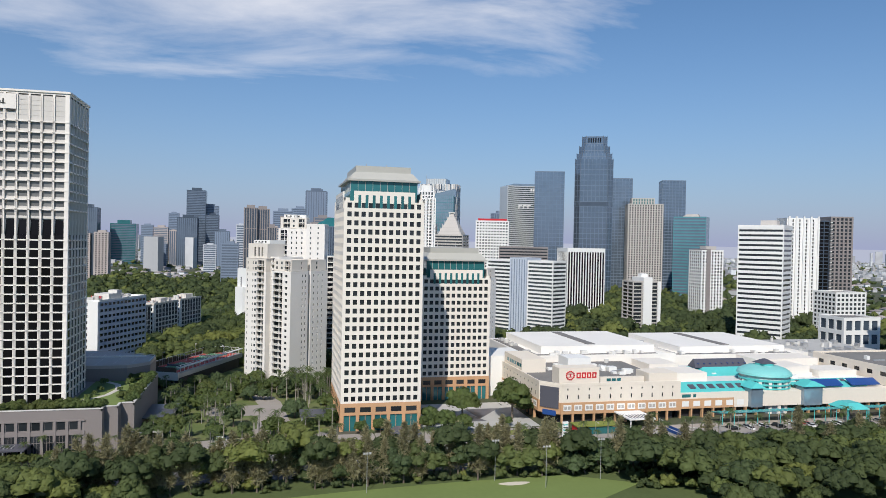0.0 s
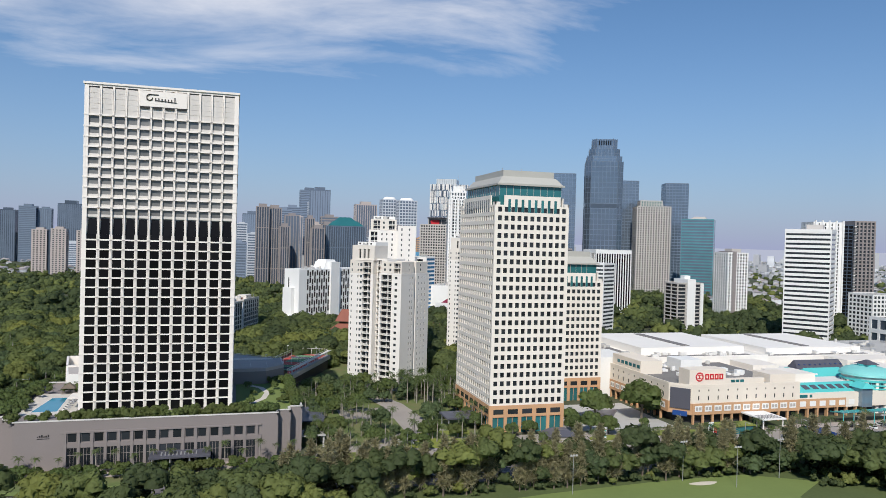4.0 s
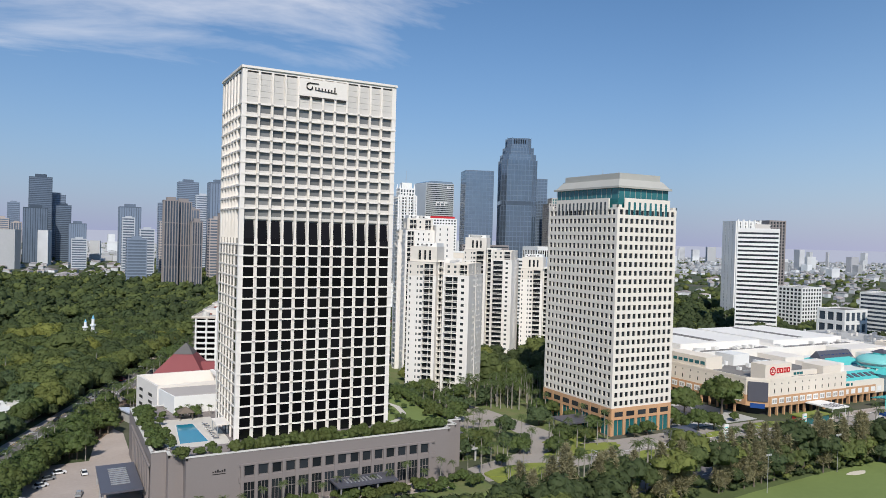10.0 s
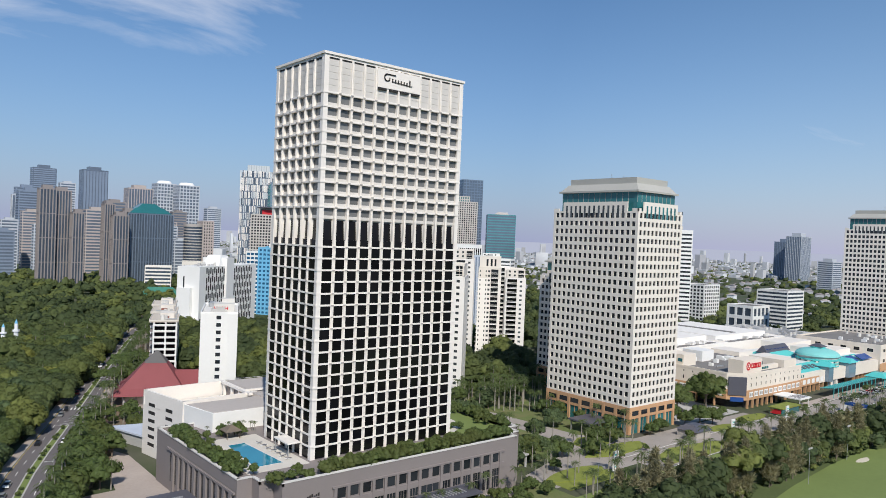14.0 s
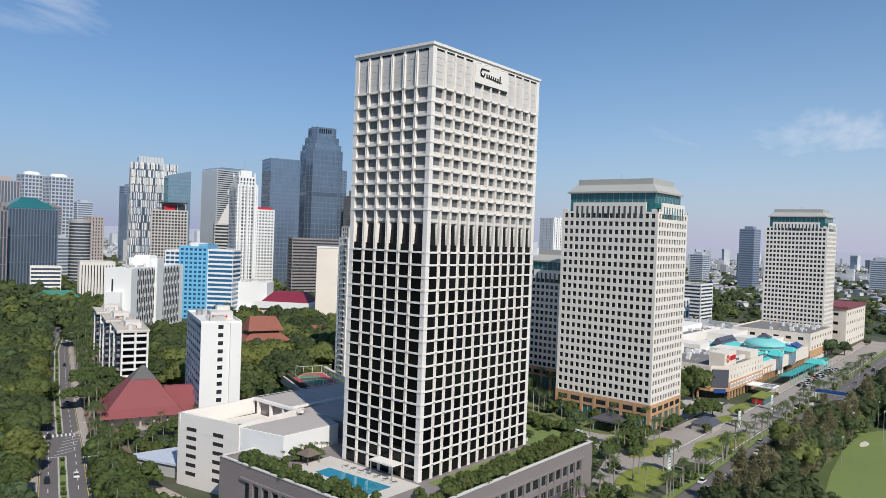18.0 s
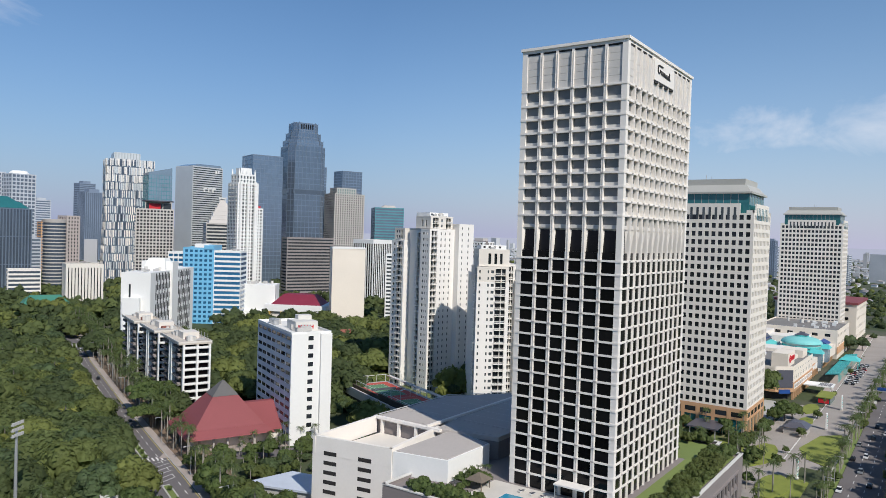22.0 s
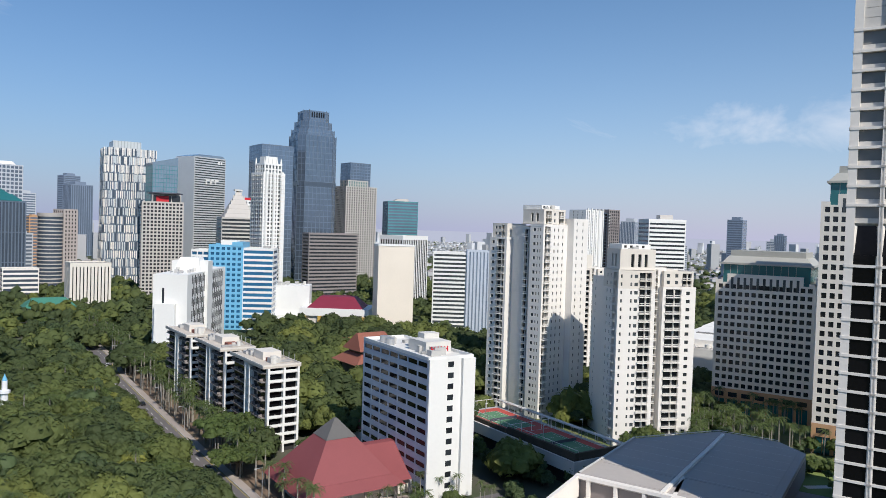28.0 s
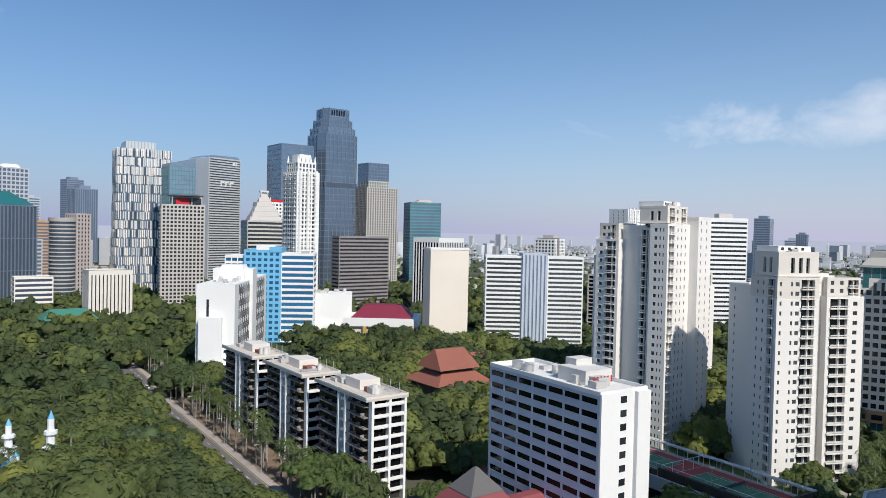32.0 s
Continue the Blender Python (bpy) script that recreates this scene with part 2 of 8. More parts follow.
CONCRETE = mat("concrete", (0.45, 0.44, 0.42), 0.8, 0.12, 0.1, 2.0, 0.3)
ASPHALT = mat("asphalt", (0.145, 0.132, 0.132), 0.9, 0.15, 0.05, 1.5, 0.2)
PAVING = mat("beige_paving", (0.40, 0.34, 0.30), 0.85, 0.15, 0.08, 1.0, 0.2)
MARK = mat("white_road_paint", (0.7, 0.69, 0.66), 0.8, 0.15)
YELLOWMARK = mat("yellow_road_paint", (0.62, 0.48, 0.1), 0.8, 0.15)
GRASS = mat("mown_grass", (0.165, 0.215, 0.062), 0.9, 0.12, 0.03, 0.5, 0.3)
LAWN = mat("yellow_green_hedge", (0.20, 0.23, 0.045), 0.9, 0.2, 0.3, 2.0, 0.5)
ROUGH = mat("rough_grass", (0.085, 0.112, 0.036), 0.95, 0.25, 0.05, 0.8, 0.4)
SAND = mat("bunker_sand", (0.62, 0.56, 0.46), 0.9, 0.05)
GROUNDM = mat("urban_ground", (0.055, 0.075, 0.028), 0.95, 0.3, 0.02, 0.4, 0.3, tint=(0.10, 0.092, 0.07))
LEAF = mat("leaves", (0.105, 0.148, 0.045), 0.6, 0.22, 0.06, 1.3, 0.8, each=0.12, island=0.25, spec=0.25, tint=(0.105, 0.125, 0.036), rise=0.4)
LEAFDARK = mat("dark_leaves", (0.086, 0.122, 0.052), 0.6, 0.22, 0.05, 1.3, 0.8, each=0.12, island=0.25, spec=0.25, rise=0.4)
LEAFOLIVE = mat("olive_needles", (0.30, 0.275, 0.155), 0.65, 0.2, 0.06, 1.3, 0.8, each=0.12, island=0.25, spec=0.2, rise=0.4)
PALMLEAF = mat("palm_fronds", (0.112, 0.150, 0.050), 0.5, 0.2, 0.1, 1.0, 0.0, each=0.12, island=0.2, spec=0.35)
BARK = mat("bark", (0.16, 0.13, 0.10), 0.9, 0.2, 0.5, 3.0, 0.4)
WOODS = mat("woodland_leaves", (0.080, 0.125, 0.030), 0.65, 0.34, 0.05, 0.8, 0.9, island=0.12, spec=0.2, rise=0.6)
wt = WOODS.node_tree
tone_ = wt.nodes.new("ShaderNodeAttribute")
tone_.attribute_name = "tone"
ramp = wt.nodes.new("ShaderNodeValToRGB")
ramp.color_ramp.elements.new(0.5)
for i_, c_ in enumerate(((0.076, 0.102, 0.042), (0.140, 0.172, 0.056), (0.255, 0.265, 0.064))):
    ramp.color_ramp.elements[i_].position = i_ * 0.5
    ramp.color_ramp.elements[i_].color = (*c_, 1)
wt.links.new(tone_.outputs["Fac"], ramp.inputs[0])
wt.links.new(ramp.outputs[0], [k for k in wt.nodes if k.bl_idname == "ShaderNodeVectorMath"][0].inputs[0])
for m_ in (LEAF, LEAFDARK, LEAFOLIVE, PALMLEAF, WOODS):
    leafy_mat(m_)
WATER = mat("pool_water", (0.02, 0.23, 0.33), 0.06, 0.05, 0.3, 1.5, 0.1, spec=0.6)
COURTRED = mat("red_court_paint", (0.48, 0.085, 0.065), 0.8, 0.08)
COURTGREEN = mat("green_court_paint", (0.11, 0.24, 0.13), 0.8, 0.08)
STEEL = mat("galvanised_steel", (0.5, 0.5, 0.5), 0.45, 0.1, metal=0.6)
INK = mat("near_black", (0.03, 0.027, 0.026), 0.6, 0.05)
SIGNRED = mat("red_sign", (0.55, 0.02, 0.03), 0.5, 0.04)
SCREEN = mat("dark_screen", (0.09, 0.09, 0.11), 0.4, 0.08)
DECK = mat("pale_stone_deck", (0.60, 0.56, 0.50), 0.75, 0.1)
# town walls and roofs: paler and greyer colours stand in for haze
HOUSES = mat("hazed_town_walls", (0.56, 0.57, 0.58), 0.8, 0.1, 0.01, 0.3, 0.0, island=0.4, tint=(0.42, 0.42, 0.44))
TOWNROOF = mat("town_roofs", (0.34, 0.29, 0.27), 0.8, 0.1, 0.01, 0.3, 0.0, island=0.5, tint=(0.32, 0.31, 0.32))
MOSQUE = mat("white_minaret", (0.80, 0.80, 0.80), 0.6, 0.04)
# far towers: distance haze put into paler, softer base colours
FARPALE = mat("hazed_pale_cladding", (0.50, 0.53, 0.57), 0.5, 0.06, 0.02, 0.3)
FARBLUE = mat("hazed_blue_cladding", (0.20, 0.25, 0.33), 0.4, 0.06, 0.02, 0.3, spec=0.5)
FARGLASS = glass("hazed_grey_glass", (0.16, 0.20, 0.26), 0.2, 0.2, 0.6, 0.1)
FARWARM = mat("hazed_warm_cladding", (0.46, 0.40, 0.37), 0.6, 0.06, 0.02, 0.3)
# horizon haze as an emissive colour, set to blend with the sky
HAZE = bpy.data.materials.new("glowing_far_haze")
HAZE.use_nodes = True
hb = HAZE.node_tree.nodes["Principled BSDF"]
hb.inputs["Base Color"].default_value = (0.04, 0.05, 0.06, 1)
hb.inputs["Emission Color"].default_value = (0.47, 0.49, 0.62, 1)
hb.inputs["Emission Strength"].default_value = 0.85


# ---- mesh helpers ----
class G:
    """Collects corners and faces of one mesh."""

    def __init__(self):
        self.v, self.f = [], []

    def add(self, vs, fs):
        k = len(self.v)
        self.v.extend(vs)
        self.f.extend([tuple(i + k for i in q) for q in fs])
        return self

    def box(self, x0, x1, y0, y1, z0, z1):
        return self.add([(x0, y0, z0), (x1, y0, z0), (x1, y1, z0), (x0, y1, z0), (x0, y0, z1), (x1, y0, z1), (x1, y1, z1), (x0, y1, z1)],
                        [(3, 2, 1, 0), (4, 5, 6, 7), (0, 1, 5, 4), (1, 2, 6, 5), (2, 3, 7, 6), (3, 0, 4, 7)])

    def fbox(self, F, u0, u1, v0, v1, z0, z1):
        """A box on a face F: u along it, v out of it."""
        ox, oy, a = F
        c, s = math.cos(a), math.sin(a)
        p = [(ox + u * c + v * s, oy + u * s - v * c) for u, v in ((u0, v1), (u1, v1), (u1, v0), (u0, v0))]
        return self.prism(p, z0, z1)

    def prism(self, poly, z0, z1, top=None):
        n = len(poly)
        top = top or poly
        vs = [(x, y, z0) for x, y in poly] + [(x, y, z1) for x, y in top]
        return self.add(vs, [tuple(range(n))[::-1], tuple(range(n, 2 * n))] + [(i, (i + 1) % n, n + (i + 1) % n, n + i) for i in range(n)])

    def cyl(self, x, y, z0, z1, r, n=12, r1=None):
        ring = lambda q: [(x + q * math.cos(2 * math.pi * i / n), y + q * math.sin(2 * math.pi * i / n)) for i in range(n)]
        return self.prism(ring(r), z0, z1, ring(r if r1 is None else r1))

    def strip(self, pts, w, z):
        """A flat ribbon along points, w wide."""
        vs = []
        for i, p in enumerate(pts):
            a, b = Vector(pts[max(i - 1, 0)]), Vector(pts[min(i + 1, len(pts) - 1)])
            d = (b - a).normalized()
            q = Vector((-d.y, d.x)) * w / 2
            vs += [(p[0] + q.x, p[1] + q.y, z), (p[0] - q.x, p[1] - q.y, z)]
        return self.add(vs, [(2 * i + 1, 2 * i + 3, 2 * i + 2, 2 * i) for i in range(len(pts) - 1)])

    def bulk(self, v, f):
        k = len(self.v)
        self.v.extend(map(tuple, v.tolist()))
        self.f.extend(map(tuple, (f + k).tolist()))
        return self

    def mesh(self, name, material, smooth=False):
        me = bpy.data.meshes.new(name)
        me.from_pydata(self.v, [], self.f)
        me.materials.append(material)
        if smooth:
            me.polygons.foreach_set("use_smooth", [True] * len(me.polygons))
        me.update()
        return me


def thing(name, label, category, x=0, y=0, z=0, rz=0, group="", kind=""):
    ob = new(name)
    ob.empty_display_size = 0.5
    ob.matrix_basis = pose(x, y, z, 0, 0, rz)
    return tagged(ob, label, category, group, kind)


def part(name, g, material, parent, label="", smooth=False, kind=""):
    ob = new(name, g.mesh(name, material, smooth))
    ob.parent = parent
    return tagged(ob, label, kind=kind)


def single(name, g, material, label, category, kind="", group="", smooth=False):
    return tagged(new(name, g.mesh(name, material, smooth)), label, category, group, kind)


UNIT = {}


def piece(name, material, parent, x, y, z, sx, sy, sz, rot=0.0, label=""):
    """A block as an object of its own; alike blocks share one mesh."""
    if material.name not in UNIT:
        UNIT[material.name] = G().box(-0.5, 0.5, -0.5, 0.5, -0.5, 0.5).mesh("block", material)
    ob = new(name, UNIT[material.name])
    ob.parent = parent
    ob.matrix_basis = Matrix.LocRotScale((x, y, z), Euler((0, 0, rot)), (sx, sy, sz))
    if label:
        ob["label"] = label
    return ob


def fpiece(name, material, parent, F, u0, u1, v0, v1, z0, z1, label=""):
    ox, oy, a = F
    c, s = math.cos(a), math.sin(a)
    u, v = (u0 + u1) / 2, (v0 + v1) / 2
    return piece(name, material, parent, ox + u * c + v * s, oy + u * s - v * c, (z0 + z1) / 2, u1 - u0, v1 - v0, z1 - z0, a, label)


def faces(x0, x1, y0, y1):
    """South, west, east and north faces of a block: a start, a bearing and a length."""
    h = math.pi / 2
    return {"S": ((x0, y0, 0.0), x1 - x0), "W": ((x0, y1, -h), y1 - y0), "E": ((x1, y0, h), y1 - y0), "N": ((x1, y1, 2 * h), x1 - x0)}


def facade(parent, F, W, z0, floors, fh, bays, wall, pane, pier=0.9, band=1.2, depth=0.45, sill=0.55, each=False, edge=None, pier_mat=None, skip=0.0, proud=0.0):
    """Piers, storey bands and recessed panes on one face. sill: share of the band that lies under the window."""
    edge = pier if edge is None else edge
    bw = (W - 2 * edge + pier) / bays
    pm = pier_mat or wall
    z1 = z0 + floors * fh
    fr, gl = G(), G()
    for i in range(bays + 1):
        u0 = 0 if i == 0 else edge + i * bw - pier
        u1 = edge if i == 0 else (W if i == bays else u0 + pier)
        if each:
            fpiece("pier", pm, parent, F, u0, u1, -depth, 0.02 + proud, z0, z1)
        else:
            fr.fbox(F, u0, u1, -depth, 0.02 + proud, z0, z1)
    if pier_mat and not each:
        part("facade_pier", fr, pm, parent, kind="stuff")
        fr = G()
    for k in range(floors + 1):
        a = z0 + k * fh - band * (1 - sill)
        b = z0 + k * fh + band * sill
        a, b = max(a, z0), min(b, z1)
        if b - a < 0.02:
            continue
        if each:
            fpiece("spandrel", wall, parent, F, 0.01, W - 0.01, -depth, 0, a, b)
        else:
            fr.fbox(F, 0.01, W - 0.01, -depth, 0, a, b)
    if fr.v:
        part("facade_frame", fr, wall, parent)
    for k in range(floors):
        a, b = z0 + k * fh + band * sill, z0 + (k + 1) * fh - band * (1 - sill)
        for i in range(bays):
            u0 = edge + i * bw
            u1 = u0 + bw - pier
            if each:
                fpiece("window_pane", pane, parent, F, u0, u1, -depth - 0.05, -depth + 0.03, a - 0.02, b + 0.02)
            else:
                gl.fbox(F, u0 - 0.02, u1 + 0.02, -depth - 0.05, -depth + 0.03, a - 0.02, b + 0.02)
    if gl.v:
        part("glazing", gl, pane, parent, kind="stuff")


def block(parent, x0, x1, y0, y1, z0, z1, fh, bay, wall, pane, sides="SWE", roof=ROOFGREY, pier=0.9, band=1.2, depth=0.45, each=False, edge=None, parapet=1.0, pier_mat=None, sill=0.55, proud=0.0):
    """A plain building volume: body, storeys with windows on its sides, roof and parapet."""
    floors = max(1, round((z1 - z0) / fh))
    fh = (z1 - z0) / floors
    i = depth + 0.08
    part("body", G().box(x0 + i, x1 - i, y0 + i, y1 - i, z0, z1 - 0.05), wall, parent)
    fs = faces(x0, x1, y0, y1)
    for k in "SWEN":
        F, W = fs[k]
        if k in sides:
            facade(parent, F, W, z0, floors, fh, max(1, round((W - 1) / bay)), wall, pane, pier, band, depth, sill, each, edge, pier_mat, proud=proud)
        else:
            part("blind_wall", G().fbox(F, 0.02, W - 0.02, -depth - 0.1, 0, z0, z1), wall, parent)
    if roof:
        part("roof", G().box(x0 + 0.3, x1 - 0.3, y0 + 0.3, y1 - 0.3, z1 - 0.04, z1 + 0.06), roof, parent)
        if parapet:
            g = G()
            for k in "SWEN":
                F, W = fs[k]
                g.fbox(F, 0 if k in "SN" else 0.3, W if k in "SN" else W - 0.3, -0.3, 0.03, z1 + 0.002, z1 + parapet)
            part("parapet", g, wall, parent)


def tower(name, label, x, y, w, d, h, rz, wall, pane, fh=3.8, bay=3.5, z0=0.0, sides="SWE", **kw):
    t = thing(name, label, "building", x, y, 0, rz)
    block(t, -w / 2, w / 2, -d / 2, d / 2, z0, h, fh, bay, wall, pane, sides, **kw)
    return t


def rooftop(parent, x0, x1, y0, y1, z, n, seed, wall=CONCRETE):
    """Plant on a roof: housings, tanks and ducts."""
    r = random.Random(seed)
    for _ in range(n):
        w, d, h = r.uniform(1.5, 4), r.uniform(1.5, 4), r.uniform(0.8, 2.4)
        x, y = r.uniform(x0 + w, max(x1 - w, x0 + w + 0.1)), r.uniform(y0 + d, max(y1 - d, y0 + d + 0.1))
        k = r.random()
        if k < 0.55:
            piece("plant_housing", wall, parent, x, y, z + h / 2 + 0.05, w, d, h)
        elif k < 0.8:
            part("water_tank", G().cyl(x, y, z + 0.05, z + h + 0.4, w * 0.4, 14), PODCAP, parent)
        else:
            piece("duct", STEEL, parent, x, y, z + 0.45, w * 2, 0.7, 0.7)


# ---- ground, roads, water ----
g = G()
g.add([(-4900, -4900, 0), (4900, -4900, 0), (4900, 4900, 0), (-4900, 4900, 0)], [(0, 1, 2, 3)])
single("ground", g, GROUNDM, "green and brown urban ground with scrub and bare earth", "ground", "structure")
# upright glowing ring that stands in for haze at the horizon
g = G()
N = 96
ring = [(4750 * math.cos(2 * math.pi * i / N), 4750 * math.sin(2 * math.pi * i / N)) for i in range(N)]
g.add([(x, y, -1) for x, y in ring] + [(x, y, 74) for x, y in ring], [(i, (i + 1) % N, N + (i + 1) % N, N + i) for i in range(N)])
single("backdrop", g, HAZE, "glowing pale blue ring drawn as haze round the far city", "backdrop", "structure")

AVENUE = [(-246, 180), (-228, 225), (-207, 275), (-189.5, 325), (-177, 362), (-168.6, 383.6), (-153, 422), (-138.5, 459.6), (-119, 509), (-91, 577), (-68.5, 632), (-53, 665), (-38, 694), (-10, 765), (20, 840)]
single("road_avenue", G().strip([(x + 0.56, y - 0.22) for x, y in AVENUE], 13.4, 0.06), ASPHALT, "grey asphalt avenue with lane marks between trees", "road", "structure")
g = G().strip([(-420, 237), (-180, 241), (0, 242), (140, 243), (300, 245), (480, 249), (900, 262)], 16, 0.05)
single("road_boulevard", g, ASPHALT, "wide asphalt boulevard along the shopping centre", "road", "structure")


def offset(pts, d):
    out = []
    for i, p in enumerate(pts):
        a, b = Vector(pts[max(i - 1, 0)]), Vector(pts[min(i + 1, len(pts) - 1)])
        t = (b - a).normalized()
        out.append((p[0] - t.y * d, p[1] + t.x * d))
    return out


def dashes(g, pts, step, length, w, z):
    for a, b in zip(pts, pts[1:]):
        a, b = Vector(a), Vector(b)
        n = max(1, int((b - a).length / step))
        for i in range(n):
            p = a + (b - a) * (i / n)
            q = p + (b - a).normalized() * length
            g.strip([tuple(p), tuple(q)], w, z)


MIDLINE = offset(AVENUE, -0.6)
for side in (1, -1):
    e = offset(MIDLINE, side * 8.3)
    single("pavement_avenue", G().strip(e, 2.4, 0.16), PAVING, "reddish beige paved footway along the avenue", "pavement", "structure")
    g = G()
    for a, b in zip(offset(MIDLINE, side * 6.9), offset(MIDLINE, side * 6.9)[1:]):
        g.strip([a, b], 0.3, 0.17)
    single("kerb_avenue", g, CONCRETE, "pale concrete kerb along the avenue", "kerb", "structure")
    single("road_edge_line", G().strip(offset(MIDLINE, side * 6.35), 0.16, 0.075), YELLOWMARK, "worn yellow edge line on asphalt", "road marking", "structure")
g = G()
for d in (-4.0, 4.0):
    dashes(g, offset(MIDLINE, d), 8, 3.5, 0.22, 0.075)
single("lane_marks_avenue", g, MARK, "white dashed lane marks on asphalt", "road marking", "structure")
MEDIAN = [MIDLINE[1:6] + [(-155.0, 415.6)], [(-144.0, 444.0)] + MIDLINE[7:13]]
for e in MEDIAN:
    single("median_avenue", G().strip(e, 2.7, 0.2), CONCRETE, "pale kerbed median of the avenue", "median", "structure")
    single("median_planting", G().strip(e, 1.7, 0.27), GRASS, "low dull green planting on the median", "median", "structure")
g = G()
for k in range(6):
    g.strip([(-156 + k * 2.2, 419 + k * 3.6), (-149 + k * 2.0, 420.5 + k * 3.4)], 0.28, 0.078)
single("junction_marks", g, MARK, "worn white hatched marks on the junction", "road marking", "structure")
g = G()
for i in range(9):
    u = -5.6 + i * 1.4
    c, s_ = math.cos(radians(69)), math.sin(radians(69))
    x, y = -146.2 + u * s_, 440.5 - u * c
    g.strip([(x, y), (x + 4 * c, y + 4 * s_)], 0.6, 0.078)
single("verge_avenue", G().strip(offset(AVENUE[4:12], -15.9), 12.2, 0.11), EARTH, "reddish bare earth verge under the palms", "verge", "structure")
g.strip([(-158, 417.5), (-153.6, 416)], 0.4, 0.078)
single("zebra_crossing", g, MARK, "worn white zebra crossing on the avenue", "road marking", "structure")
BLVD = [(-180, 241), (0, 242), (140, 243), (300, 245), (480, 249)]
single("median_boulevard", G().strip(offset(BLVD, 9.6), 3.0, 0.25), GRASS, "planted grass strip between boulevard and service road", "median", "structure")
g = G()
for d in (-3.8, 0.2, 4.0):
    dashes(g, offset(BLVD, d), 8, 3, 0.22, 0.068)
single("lane_marks_boulevard", g, MARK, "white dashed lane marks on the boulevard", "road marking", "structure")
single("road_service", G().strip(offset(BLVD[1:], 20), 15, 0.055), PALEROAD, "pale worn service road before the shops", "road", "structure")
for d in (11.6, 27.8):
    single("kerb_boulevard", G().strip(offset(BLVD[1:], d), 0.5, 0.3), PODCAP, "pale concrete kerb beside the service road", "kerb", "structure")
single("pavement_boulevard", G().strip(offset(BLVD[2:], 31), 6, 0.15), PAVING, "beige paved footway before the shops", "pavement", "structure")
for poly in ([(6, 256), (44, 254), (60, 257), (52, 264), (26, 268), (12, 264)], [(-44, 258), (-18, 258), (-14, 264), (-30, 270), (-44, 268)], [(-2, 282), (20, 287), (22, 294), (6, 297), (-3, 292)]):
    single("lawn_island", G().prism(poly, -0.4, 0.2), LAWN, "yellow-green lawn island beside the drive", "lawn", "structure")
# golf course
single("rough_belt", G().prism([(-170, 150), (440, 150), (440, 240), (-170, 238)], -1.2, 0.03), ROUGH, "rough uncut grass under the tree belt", "lawn", "structure")
g = G().prism([(-15, 60), (92, 60), (100, 200), (118, 211), (96, 223), (60, 222), (23, 219), (-7, 215), (-30, 196), (-40, 60)], -1.0, 0.12)
single("golf_fairway", g, GRASS, "mown golf fairway of bright green grass", "lawn", "structure")
for x, y, rx, ry in ((77.5, 217.3, 5.0, 1.5),):
    g = G()
    g.prism([(x + rx * math.cos(a) * (1 + 0.15 * math.sin(3 * a)), y + ry * math.sin(a)) for a in [i * math.pi / 12 for i in range(24)]], 0.1, 0.2)
    single("sand_bunker", g, SAND, "pale oval sand bunker in the fairway", "bunker", "structure")
# forecourts and drives
single("paving_hotel_forecourt", G().prism([(-196, 262), (-60, 262), (-60, 271), (-146, 271), (-146, 366), (-149, 374), (-154, 371), (-157, 350), (-159, 334), (-176, 333), (-184, 306), (-192, 282)], -0.5, 0.09), PAVING, "grey brown paved drive round the hotel podium", "drive", "structure")
single("paving_office_drive", G().prism([(-46, 262), (26, 264), (60, 266), (112, 268), (112, 283), (60, 284), (26, 284), (10, 300), (6, 345), (-5, 380), (-12, 380), (-4, 340), (-26, 338), (-26, 322), (-4, 320), (-4, 298), (-20, 284), (-46, 276)], -0.5, 0.08), PALEROAD, "beige stone drive between planted beds", "drive", "structure")
single("paving_plaza", G().prism([(62, 285), (112, 285), (112, 330), (62, 330)], -0.5, 0.13), CONCRETE, "pale stone plaza with dark triangular inlays", "plaza", "structure")
for k, p in enumerate(([(76, 296), (92, 296), (86, 312)], [(90, 300), (104, 318), (88, 318)])):
    single("plaza_inlay", G().prism(p, 0.0, 0.145), SCREEN, "dark stone inlay in the pale plaza", "paving", "structure")
single("road_side_street", G().strip([(-147, 438), (-128, 428), (-108, 414), (-84, 402)], 8.5, 0.055), ASPHALT, "narrow asphalt side street beside the hotel garden", "road", "structure")
single("paving_hotel_garden", G().prism([(-141, 441), (-122, 430), (-100, 418), (-98, 424), (-118, 440), (-128, 452)], -0.5, 0.1), PAVING, "reddish brown paved forecourt of the hall", "paving", "structure")
GARDEN = mat("garden_groundcover", (0.125, 0.165, 0.05), 0.95, 0.3, 0.12, 1.2, 0.4, tint=(0.16, 0.15, 0.07))
single("garden_beds", G().prism([(-46, 284), (-20, 285), (-4, 299), (27, 286), (27, 337), (70, 338), (70, 382), (40, 392), (-46, 380)], -0.4, 0.04), GARDEN, "green groundcover beds between the towers", "garden", "structure")
single("garden_beds", G().prism([(-46, 381), (20, 392), (60, 386), (60, 440), (20, 470), (-20, 470), (-60, 400)], -0.4, 0.035), GARDEN, "green groundcover beds round the flats", "garden", "structure")
single("garden_beds", G().prism([(-140, 250), (-47, 250), (-47, 270.5), (-140, 270.5)], -0.4, 0.085), GARDEN, "green groundcover beds before the podium", "garden", "structure")
r = random.Random(5)
